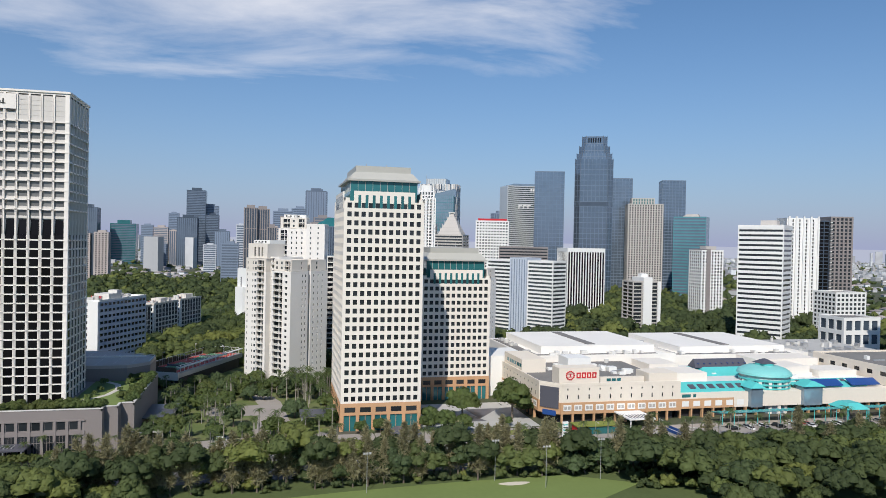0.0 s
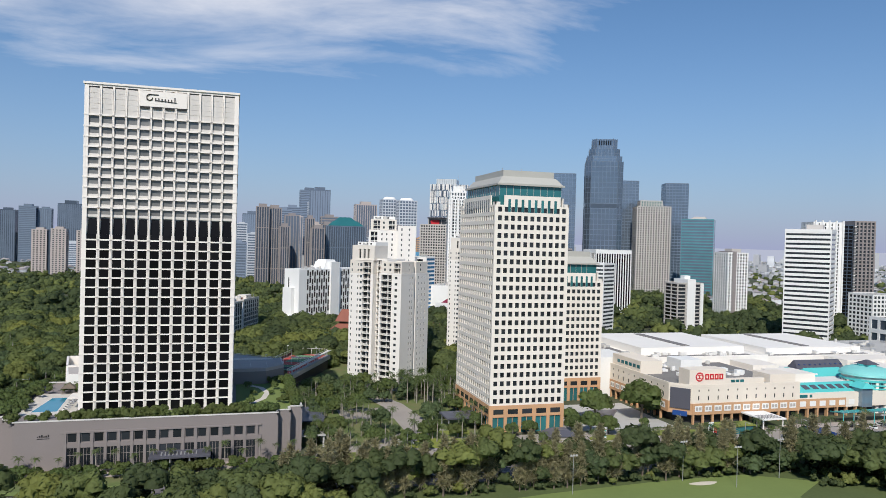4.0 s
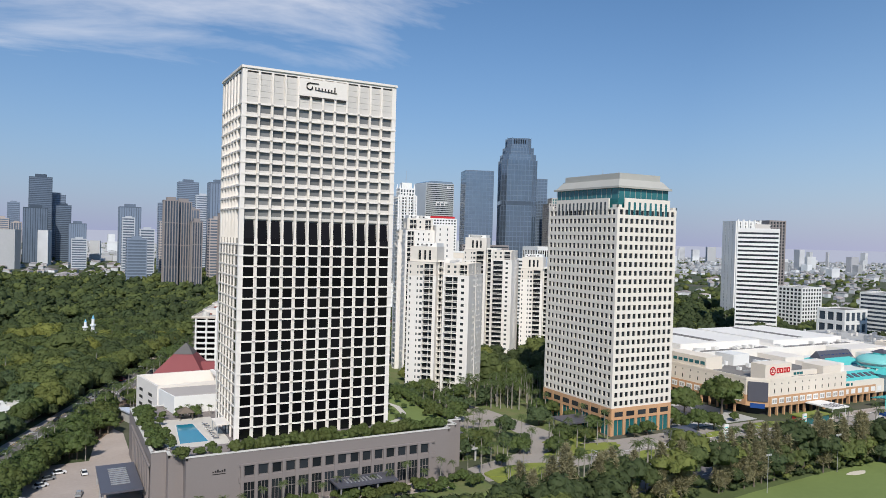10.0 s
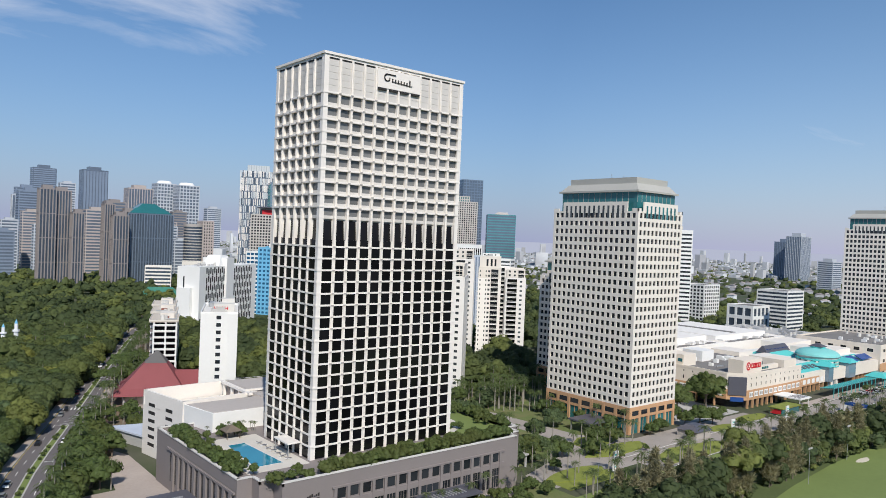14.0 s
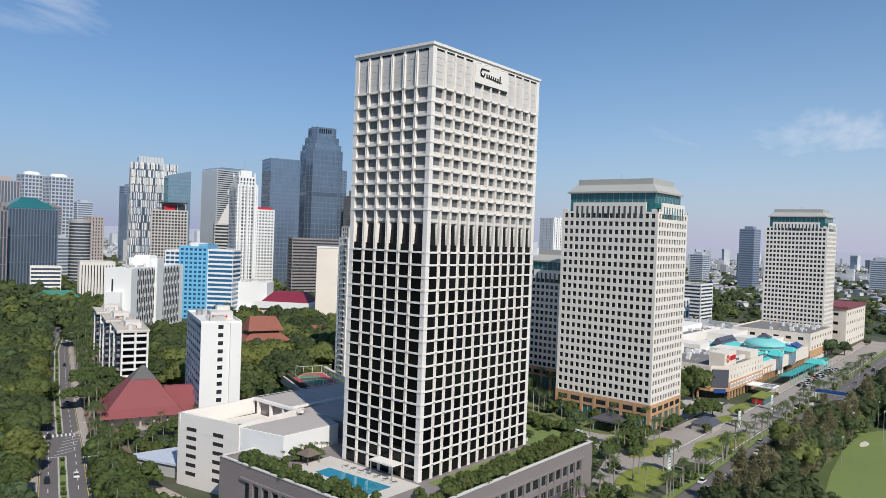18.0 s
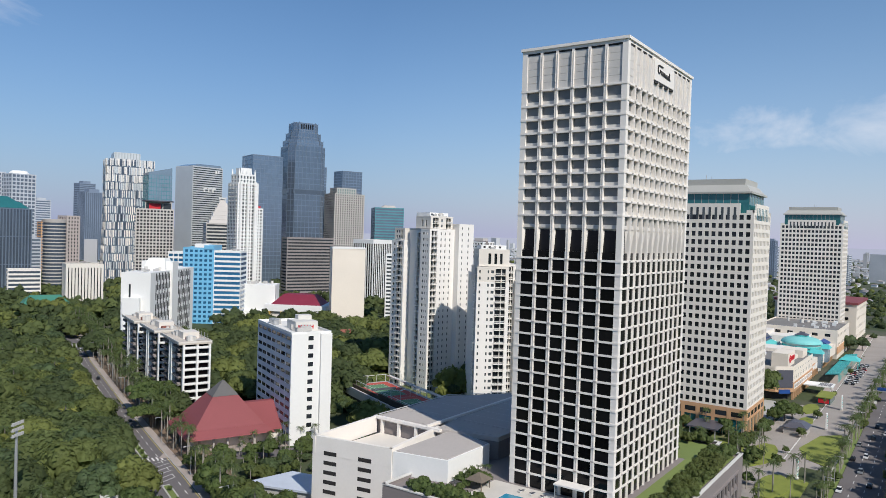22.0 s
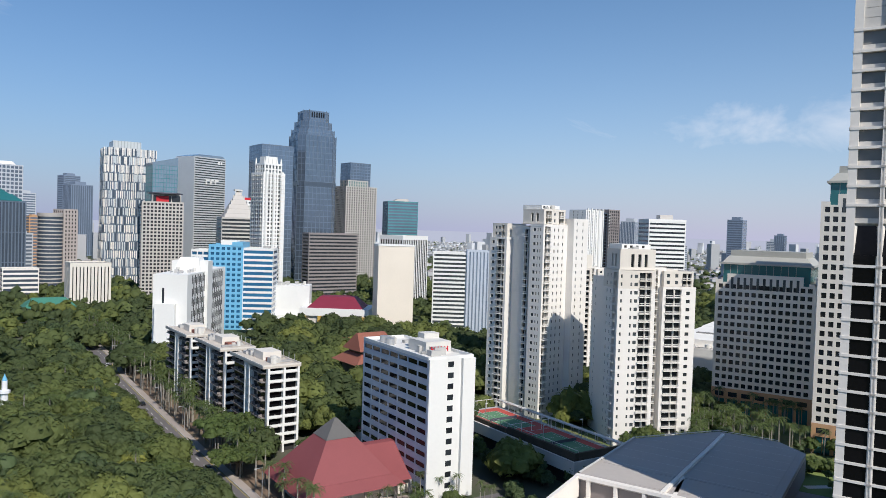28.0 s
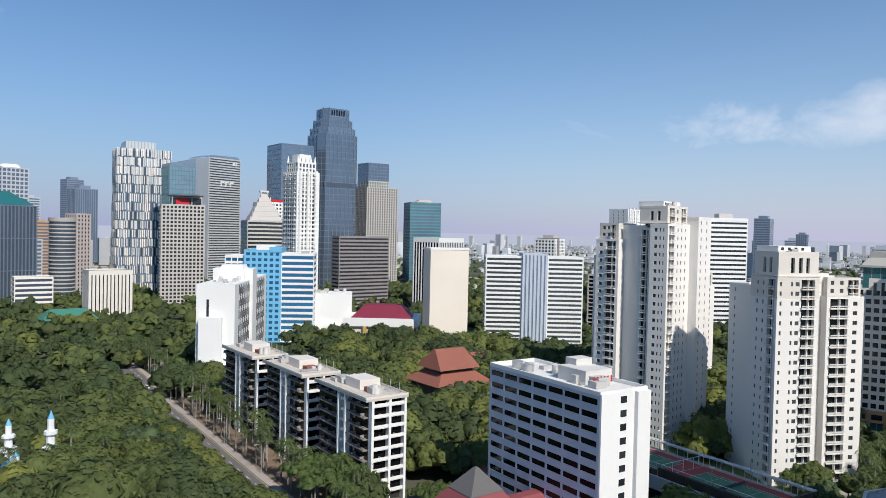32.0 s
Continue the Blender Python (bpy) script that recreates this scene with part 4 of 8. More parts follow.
office("office_block", "lower white office block with square windows and grey cap", 71, 339, 34.5, 41, 59.2, each=False, low=True)
pt = thing("office_porch", "dark flat porch roof on posts beside the office tower", "porch", 20, 302, 0)
part("roof", G().box(-7, 7.8, -6, 6, 4.4, 5.0), SCREEN, pt)
for a in (-6, 6):
    for b in (-5, 5):
        piece("post", STEEL, pt, a, b, 2.2, 0.4, 0.4, 4.4)


# ---- shopping centre ----
def mall():
    t = thing("shopping_centre", "beige and orange shopping centre with teal roofs and white halls", "shopping centre", 0, 0, 0)
    face = [(121.5, 286), (178, 285)]
    # department store block
    poly = [(121.5, 286), (178, 285.5), (180, 345), (114.5, 345), (114.5, 293.5)]
    part("store_body", G().prism(poly, 4.2, 16.2), BEIGE, t)
    part("store_roof", G().prism([(122, 287), (177, 286.5), (179, 344), (115.5, 344), (115.5, 294)], 16.2, 16.3), ROOFGREY, t, "dark grey flat roof with plant")
    # set-back ground floor in one even near-black brown
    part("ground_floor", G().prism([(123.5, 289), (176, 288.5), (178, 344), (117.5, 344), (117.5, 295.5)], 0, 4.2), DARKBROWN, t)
    n = len(poly)
    for i in (0, 3, 4):
        a, b = poly[i], poly[(i + 1) % n]
        L = math.hypot(b[0] - a[0], b[1] - a[1])
        F = (a[0], a[1], math.atan2(b[1] - a[1], b[0] - a[0]))
        fpiece("brick_band", ORANGE, t, F, 0, L, 0.0, 0.22, 4.2, 9.2)
        fpiece("parapet", BEIGE, t, F, 0.05, L - 0.05, -0.4, 0.1, 16.2, 17.4)
        m_ = int(L / 5.0)
        if i == 4:
            continue
        for k in range(m_):
            u = 1.2 + k * (L - 2) / m_
            fpiece("grille", WHITE, t, F, u, u + 3.6, 0.22, 0.34, 5.6, 8.2, "white square lattice grille")
            g = G()
            for j in range(2):
                g.fbox(F, u + 0.4 + j * 1.6, u + 1.6 + j * 1.6, 0.34, 0.38, 6.2, 7.6)
            part("grille_opening", g, STONE, t)
            fpiece("slit_window", DARKWIN, t, F, u + 1.6, u + 2.1, 0.0, 0.05, 10.6, 12.4)
            fpiece("slit_window", DARKWIN, t, F, u + 1.7, u + 2.2, 0.0, 0.05, 14.4, 15.2)
            fpiece("arcade_column", ORANGE, t, F, u - 0.9, u - 0.1, -0.9, 0.1, 0, 4.2)
    a, b = poly[4], poly[0]
    L = math.hypot(b[0] - a[0], b[1] - a[1])
    F = (a[0], a[1], math.atan2(b[1] - a[1], b[0] - a[0]))
    fpiece("video_screen", SCREEN, t, F, 0.8, L - 0.8, 0.25, 0.7, 6.6, 15.6, "large dark video screen on the chamfered corner")
    fpiece("corner_sign", NAVYROOF, t, F, 2.0, L - 2.0, 0.3, 0.55, 3.4, 5.6)
    part("sign_tower", G().box(121.8, 140.5, 289, 297, 16.3, 23.4), BEIGE, t)
    F = (121.8, 289, 0.0)
    g = G()
    for k in range(14):
        a = k * math.pi / 7
        g.fbox(F, 5.1 + 1.75 * math.cos(a) - 0.3, 5.1 + 1.75 * math.cos(a) + 0.3, 0.0, 0.25, 20.2 + 1.75 * math.sin(a) - 0.3, 20.2 + 1.75 * math.sin(a) + 0.3)
    g.fbox(F, 4.2, 6.0, 0.0, 0.2, 20.7, 21.0).fbox(F, 4.2, 6.0, 0.0, 0.2, 19.4, 19.7).fbox(F, 4.9, 5.3, 0.0, 0.2, 19.6, 20.8)
    for k in range(4):
        u = 8.0 + k * 2.45
        g.fbox(F, u, u + 0.5, 0.0, 0.25, 19.0, 21.4).fbox(F, u + 1.4, u + 1.9, 0.0, 0.25, 19.0, 21.4).fbox(F, u + 0.5, u + 1.4, 0.0, 0.25, 20.9, 21.4).fbox(F, u + 0.5, u + 1.4, 0.0, 0.25, 19.0, 19.5)
    part("store_sign", g, SIGNRED, t, "red round emblem and row of red plain blocks")
    part("upper_block", G().box(164, 178, 288.5, 300, 16.3, 20.4), BEIGE, t)
    part("upper_block", G().box(142, 163, 291, 293, 16.3, 18.6), BEIGE, t)
    for k in range(3):
        piece("strip_window", TEALGLASS, t, 146 + k * 2.4, 290.95, 17.5, 2.0, 0.1, 1.2)
    for k in range(6):
        piece("strip_window", TEALGLASS, t, 115.15, 320 + k * 3.6, 19.6, 0.1, 2.6, 1.6)
    part("upper_block", G().box(115.2, 127, 318, 344, 16.3, 22.5), BEIGE, t)
    part("plant_room", G().box(140, 152, 322, 334, 16.3, 22.0), WHITE, t)
    rooftop(t, 128, 176, 304, 342, 16.3, 26, 11, WHITE)
    # white exhibition halls behind
    for x0, x1, y0, y1, h, h2 in ((128, 212, 346, 420, 18.5, 22.5), (212.2, 298, 350, 425, 17.0, 20.5)):
        part("hall", G().box(x0, x1, y0, y1, 0, h), HALLWHITE, t, "white windowless hall")
        part("upper_hall", G().box(x0 + 12, x1 - 6, y0 + 12, y1 - 3, h, h2), HALLWHITE, t, "raised white roof deck")
        for q in "SWE":
            F, W = faces(x0, x1, y0, y1)[q]
            a = 0.0 if q == "S" else 0.5
            fpiece("parapet", HALLWHITE, t, F, a, W - a, -0.5, 0.05, h + 0.01, h + 1.0)
        part("roof_strip", G().box(x0 + 3, x1 - 8, y0 + 4, y0 + 7.5, h, h + 0.5), ROOFGREY, t, "long grey gutter strip")
        part("roof_strip", G().box(x0 + 3, x0 + 8, y0 + 9, y1 - 6, h, h + 0.45), ROOFGREY, t, "long grey gutter strip")
        part("roof_strip", G().box((x0 + x1) / 2 - 2, (x0 + x1) / 2 + 3, y0 + 16, y1 - 8, h2, h2 + 0.35), ROOFGREY, t, "long grey gutter strip")
        rooftop(t, x0 + 3, x1 - 8, y0 + 2, y0 + 11, h, 12, int(x0), ROOFPALE)
        rooftop(t, x0 + 2, x0 + 11, y0 + 10, y1 - 6, h, 9, int(x0) + 1, CONCRETE)
    part("white_wing", G().box(106, 128, 345.2, 372, 0, 20), WHITE, t)
    for k in range(5):
        fpiece("slit_window", DARKWIN, t, (106, 345.2, 0.0), 9, 11, 0.0, 0.05, 3 + k * 3.2, 4.4 + k * 3.2)
    rooftop(t, 300, 360, 345, 412, 16, 44, 12, STEEL)
    part("service_block", G().box(298.2, 362, 340, 415, 0, 16), CONCRETE, t)
    # teal-roofed middle
    part("middle_body", G().prism([(178.3, 288), (292, 287), (292, 345), (180.3, 345)], 4.2, 11.0), BEIGE, t)
    # set-back ground floor, same even near-black brown
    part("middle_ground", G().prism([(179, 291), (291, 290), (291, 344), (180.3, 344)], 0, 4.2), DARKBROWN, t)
    F = (178.3, 288, 0.0)
    fpiece("brick_band", ORANGE, t, F, 0, 113, 0.0, 0.25, 4.2, 8.6)
    for k in range(20):
        u = 2 + k * 5.6
        if 43 < u < 66:
            continue
        fpiece("grille", WHITE, t, F, u, u + 3.4, 0.25, 0.36, 5.2, 7.6)
        fpiece("green_window", TEALGLASS, t, F, u, u + 4.4, 0.0, 0.08, 9.2, 10.6)
        fpiece("arcade_column", ORANGE, t, F, u - 1.0, u - 0.3, -1.5, 0.1, 0, 4.2)
    part("setback_body", G().box(182, 290, 296, 344, 11.0, 13.5), WARM, t)
    sl = lambda x0, x1, y0, y1, z0, z1: G().add([(x0, y0, z0), (x1, y0, z0), (x1, y1, z1), (x0, y1, z1), (x0, y0, z0 - 0.4), (x1, y0, z0 - 0.4), (x1, y1, z1 - 0.4), (x0, y1, z1 - 0.4)],
                                                 [(0, 1, 2, 3), (7, 6, 5, 4), (4, 5, 1, 0), (5, 6, 2, 1), (6, 7, 3, 2), (7, 4, 0, 3)])
    part("teal_roof", sl(181, 222, 290, 297.5, 11.3, 14.2), TEALROOF, t, "sloping teal metal roof")
    part("teal_roof", sl(242, 282, 291, 298, 11.4, 14.0), TEALROOF, t, "sloping teal metal roof")
    part("navy_roof", sl(252, 267, 289.5, 294, 12.4, 14.6), NAVYROOF, t)
    part("navy_roof", sl(272, 288, 289.5, 294, 12.4, 14.6), NAVYROOF, t)
    for k in range(6):
        part("skylight", sl(187 + k * 5, 190 + k * 5, 292, 295, 12.35, 13.55), SCREEN, t)
        part("skylight", sl(246 + k * 5, 248.5 + k * 5, 295, 297, 13.1, 13.9), SCREEN, t)
    part("teal_roof", G().prism([(204, 312), (240, 312), (240, 332), (204, 332)], 13.5, 17.0, [(210, 318), (232, 318), (232, 326), (210, 326)]), TEALROOF, t)
    part("middle_roof", G().box(182.5, 289.5, 298, 343.5, 13.5, 13.6), ROOFPALE, t)
    for x0, x1, y0, y1, h in ((184, 202, 302, 318, 17.5), (244, 262, 306, 322, 18.5), (264, 286, 302, 316, 17.0), (246, 284, 326, 342, 19.0), (184, 200, 324, 342, 18.0)):
        part("upper_block", G().box(x0, x1, y0, y1, 13.6, h), WARM, t)
    rooftop(t, 186, 288, 300, 342, 13.6, 26, 19, WHITE)
    part("ridge_skylight", G().prism([(206, 318), (236, 318), (236, 325), (206, 325)], 16.6, 20.6, [(207, 321), (235, 321), (235, 322), (207, 322)]), SCREEN, t, "long dark glazed ridge")
    for k in range(9):
        piece("ridge_bar", NAVYROOF, t, 208 + k * 3.3, 319.4, 18.7, 0.3, 2.2, 0.3)
    for a, b in ((262, 332), (272, 334)):
        part("small_dome", G().cyl(a, b, 13.6, 16.4, 4.2, 20, 4.0).cyl(a, b, 16.4, 18.0, 4.0, 20, 0.6), DOMETEAL, t)
    # domed rotunda
    for k in range(16):
        a = 2 * math.pi * k / 16
        piece("drum_pier", WARM, t, 231 + 10.8 * math.cos(a), 299.5 + 10.8 * math.sin(a), 7.6, 1.4, 1.4, 15.2, a)
    part("drum", G().cyl(231, 299.5, 0, 15.2, 10.6, 40), SKYGLASS, t, smooth=False)
    for k in range(36):
        a = 2 * math.pi * (k + 0.5) / 36
        piece("drum_mullion", TEALROOF if k % 2 else PODCAP, t, 231 + 10.9 * math.cos(a), 299.5 + 10.9 * math.sin(a), 12.6, 0.25, 0.25, 6.4, a)
    part("drum_band", G().cyl(231, 299.5, 15.6, 17.0, 11.2, 40), PODCAP, t, "pale band under the dome")
    for z0, z1, m_ in ((7.4, 8.6, ORANGE), (9.6, 10.2, TEALROOF), (11.2, 11.8, TEALROOF), (12.8, 13.4, TEALROOF), (14.6, 15.6, TEALROOF)):
        part("drum_ring", G().cyl(231, 299.5, z0, z1, 11.7, 40), m_, t)
    g = G()
    rr = 12.4
    prof = [(rr * math.cos(k * math.pi / 14), 17.0 + 4.4 * math.sin(k * math.pi / 14)) for k in range(7)]
    for (r0, z0), (r1, z1) in zip(prof, prof[1:]):
        g.cyl(231, 299.5, z0, z1, r0, 40, r1)
    part("dome", g, DOMETEAL, t, "shallow pale teal metal dome")
    for k in range(20):
        a = 2 * math.pi * k / 20
        c, s = math.cos(a), math.sin(a)
        part("dome_rib", G().strip([(231 + q * c, 299.5 + q * s) for q in (12.5, 12.1)], 0.35, 17.12), TEALROOF, t)
    part("lantern_base", G().cyl(231, 299.5, 21.0, 22.0, 4.2, 24), TEALROOF, t)
    part("lantern", G().prism([(227, 295.5), (235, 295.5), (235, 303.5), (227, 303.5)], 22.0, 24.0, [(230.5, 299), (231.5, 299), (231.5, 300), (230.5, 300)]), SCREEN, t, "dark pyramid lantern on the dome")
    for x0, x1 in ((214, 220), (242, 252)):
        part("gable", G().prism([(x0, 285.5), (x1, 285.5), (x1, 292), (x0, 292)], 4.2, 13.0), SKYGLASS, t)
        part("gable_roof", G().prism([(x0 - 1, 284.5), (x1 + 1, 284.5), (x1 + 1, 292.5), (x0 - 1, 292.5)], 13.0, 15.4, [((x0 + x1) / 2 - 0.5, 286), ((x0 + x1) / 2 + 0.5, 286), ((x0 + x1) / 2 + 0.5, 292), ((x0 + x1) / 2 - 0.5, 292)]), TEALROOF, t)
    # glass walkway roof along the kerb
    part("walkway_roof", sl(190, 290, 273, 280, 5.6, 4.6), CYANGLASS, t, "teal glass walkway roof")
    for k in range(34):
        part("walkway_rib", sl(190 + k * 3, 190.25 + k * 3, 272.8, 280.2, 5.8, 4.8), TEALROOF, t)
    for k in range(18):
        piece("walkway_post", TEALROOF, t, 191 + k * 5.8, 273.4, 2.6, 0.25, 0.25, 5.2)
    part("walkway_hood", G().prism([(250, 268), (262, 268), (262, 280), (250, 280)], 5.8, 8.2, [(253, 271), (259, 271), (259, 277), (253, 277)]), TEALROOF, t)
    for a in (251, 261):
        for b in (269, 279):
            piece("walkway_post", TEALROOF, t, a, b, 2.9, 0.4, 0.4, 5.8)
    part("store_canopy", G().box(146, 158, 271, 285, 4.4, 5.0), WHITE, t, "white flat canopy before the store")
    for k in range(7):
        piece("canopy_slot", SCREEN, t, 147.6 + k * 1.4, 275, 5.03, 0.7, 6, 0.06)
    for a in (147, 157):
        piece("canopy_post", WHITE, t, a, 272, 2.2, 0.4, 0.4, 4.4)
    # east end block
    block(t, 292.3, 362, 286, 339.5, 0, 19.5, 6.5, 9, BEIGE, DARKWIN, "SW", pier=4.5, band=4.4, depth=0.3)
    part("brick_band", G().box(291.9, 362, 285.6, 286, 3.6, 8.6), ORANGE, t)
    rooftop(t, 295, 360, 290, 338, 19.5, 16, 13, WHITE)
    return t


mall()
k = thing("kiosk", "low kiosk with a bright green planted roof", "kiosk", 131, 272, 0)
part("wall", G().box(-9, 9, -3, 3, 0, 3.2), TEALGLASS, k)
part("roof", G().box(-9.6, 9.6, -3.6, 3.6, 3.2, 3.6), LAWN, k, "bright green planted roof")
fpiece("front_panel", SIGNRED, k, (-9, 3, -math.pi / 2), 0.5, 5.5, 0.02, 0.2, 0.6, 2.8, "red panel on the kiosk end")
for px, py in ((66, 263.5), (114, 263), (-16, 262)):
    q_ = thing("sign_pylon", "white upright sign pylon with grey bars beside the drive", "sign", px, py, 0, 0, "sign pylons")
    part("board", G().box(-1.2, 1.2, -0.25, 0.25, 0.6, 7.2), WHITE, q_)
    part("foot", G().box(-1.4, 1.4, -0.5, 0.5, 0.0, 0.6), CONCRETE, q_)
    for z in range(5):
        piece("sign_bar", SCREEN if z % 2 else TEALROOF, q_, 0, 0, 1.8 + z * 1.05, 1.8, 0.56, 0.45)
b_ = thing("footbridge", "blue-railed footbridge over the boulevard", "footbridge", 152, 242, 0, 4)
part("deck", G().box(-1.6, 1.6, -11, 10.5, 5.4, 5.9), CONCRETE, b_)
for e in (-1.6, 1.6):
    part("railing", G().box(e - 0.08, e + 0.08, -11, 10.5, 5.9, 7.0), NAVYROOF, b_, "blue steel railing")
for e in (-10.4, 9.8):
    piece("pier", CONCRETE, b_, 0, e, 2.7, 1.2, 0.8, 5.4)
part("stair", G().add([(-10, 9.0, 0), (-10, 11, 0), (-1.6, 11, 5.5), (-1.6, 9.0, 5.5), (-10, 9.0, 0.4), (-10, 11, 0.4), (-1.6, 11, 5.9), (-1.6, 9.0, 5.9)], [(0, 1, 2, 3), (7, 6, 5, 4), (0, 4, 5, 1), (1, 5, 6, 2), (2, 6, 7, 3), (3, 7, 4, 0)]), CONCRETE, b_)
k = thing("ramp_house", "dark hipped shelter over a ramp", "shelter", 52, 273, 0)
part("roof", G().prism([(-6, -5), (6, -5), (6, 5), (-6, 5)], 3.0, 5.0, [(-3, -2), (3, -2), (3, 2), (-3, 2)]), SCREEN, k)
part("wall", G().box(-5.4, 5.4, -4.4, 4.4, 0, 3.0), STONE, k)
k = thing("shopping_block", "beige retail block with a red roof edge and dark screen", "building", 455, 300, 0)
block(k, -42, 42, -14, 50, 0, 30, 7.5, 11, BEIGE, DARKWIN, "SW", pier=6, band=5, depth=0.3)
part("roof_edge", G().box(-43, 43, -15, 51, 31.1, 33), REDROOF, k, "red roof edge")
fpiece("screen", SCREEN, k, (-42, 50, -math.pi / 2), 26, 46, 0.05, 0.6, 9, 18)


# ---- apartment towers ----
def wing(t, x0, x1, y0, y1, z0, z1, cols, wall=None, fine=True, roof=True):
    """One wing of flats. cols: for each side, columns (from, to, kind) along the face, where kind is w for a window, T for a tall top window and b for a stack of balconies."""
    wall = wall or FLATWALL
    n = max(1, round((z1 - z0) / 3.05))
    fh = (z1 - z0) / n
    deep = 1.3
    part("body", G().box(x0 + deep, x1 - deep, y0 + deep, y1 - deep, z0, z1 - 0.02), wall, t)
    for key, (F, W) in faces(x0, x1, y0, y1).items():
        g, glz, dark, slabs = G(), G(), G(), G()
        lo, hi = (0.0, W) if key in "SN" else (deep, W - deep)
        u = lo
        for c0, c1, kind in cols.get(key, ()):
            g.fbox(F, u, c0, -deep, 0, z0, z1)
            u = c1
            if kind == "T":
                g.fbox(F, c0, c1, -deep, 0, z0, z0 + 1.2).fbox(F, c0, c1, -deep, 0, z1 - 1.1, z1)
                dark.fbox(F, c0, c1, -0.9, -0.8, z0 + 1.2, z1 - 1.1)
                continue
            if kind == "b":
                part("side_wall", g, wall, t)
                g = G()
            below = z0
            for k in range(n):
                z = z0 + k * fh
                if kind == "w":
                    g.fbox(F, c0, c1, -deep, 0, below, z + 1.0)
                    glz.fbox(F, c0, c1, -0.24, -0.18, z + 1.0, z + 2.3)
                    below = z + 2.3
                else:
                    dark.fbox(F, c0, c1, -deep + 0.02, -deep + 0.12, z, z + fh)
                    if fine:
                        fpiece("balcony", wall, t, F, c0 - 0.1, c1 + 0.1, -deep + 0.12, 0.75, z - 0.18, z + 0.14)
                        fpiece("balcony_rail", PODCAP, t, F, c0 - 0.1, c1 + 0.1, 0.66, 0.73, z + 0.62, z + 0.98)
                        fpiece("balcony_divider", wall, t, F, c0 + (c1 - c0) * 0.56, c0 + (c1 - c0) * 0.56 + 0.3, -deep + 0.1, -0.3, z + 0.14, z + fh - 0.18)
                    else:
                        fpiece("balcony", wall, t, F, c0 - 0.1, c1 + 0.1, -deep + 0.12, 0.75, z - 0.18, z + 0.14)
                        slabs.fbox(F, c0 - 0.1, c1 + 0.1, 0.66, 0.73, z + 0.62, z + 0.98)
            if kind == "w":
                g.fbox(F, c0, c1, -deep, 0, below, z1)
        g.fbox(F, u, hi, -deep, 0, z0, z1)
        part("side_wall", g, wall, t)
        for nm, q, m_ in (("window_column", glz, GREYGLASS), ("balcony_glazing", dark, DARKWIN), ("rail_set", slabs, PODCAP)):
            if q.v:
                part(nm, q, m_, t, kind="stuff")
    if roof:
        part("roof", G().box(x0 + 0.3, x1 - 0.3, y0 + 0.3, y1 - 0.3, z1 - 0.01, z1 + 0.06), ROOFPALE, t)
        g = G()
        for key, (F, W) in faces(x0, x1, y0, y1).items():
            a = 0.3 if key in "WE" else 0.0
            g.fbox(F, a, W - a, -0.28, 0.04, z1 + 0.005, z1 + 0.85)
        part("parapet", g, wall, t)


def crown_house(t, x0, x1, y0, y1, z0, z1, cols, fine):
    """The raised top of a tower of flats: tall openings, a terrace slab, a white lift house and tanks."""
    wing(t, x0, x1, y0, y1, z0, z1, cols, CREAM, fine)
    part("terrace_slab", G().box(x0 - 0.7, x1 + 0.5, y0 - 0.7, y1 + 0.5, z0 + 0.1, z0 + 0.35), CREAM, t)
    part("lift_house", G().box(x0 + 1.5, x1 - 1.0, y0 + 2.5, y1 + 1.5, z1 + 0.07, z1 + 2.6), WHITE, t, "white lift house")
    for k in range(4):
        piece("roof_louvre", INK, t, x0 + 3 + k * 2.4, y0 + 2.47, z1 + 1.7, 1.0, 0.05, 0.9)
    rooftop(t, x0 + 1, x1 - 1, y0, y0 + 4, z1, 3, int(z1))


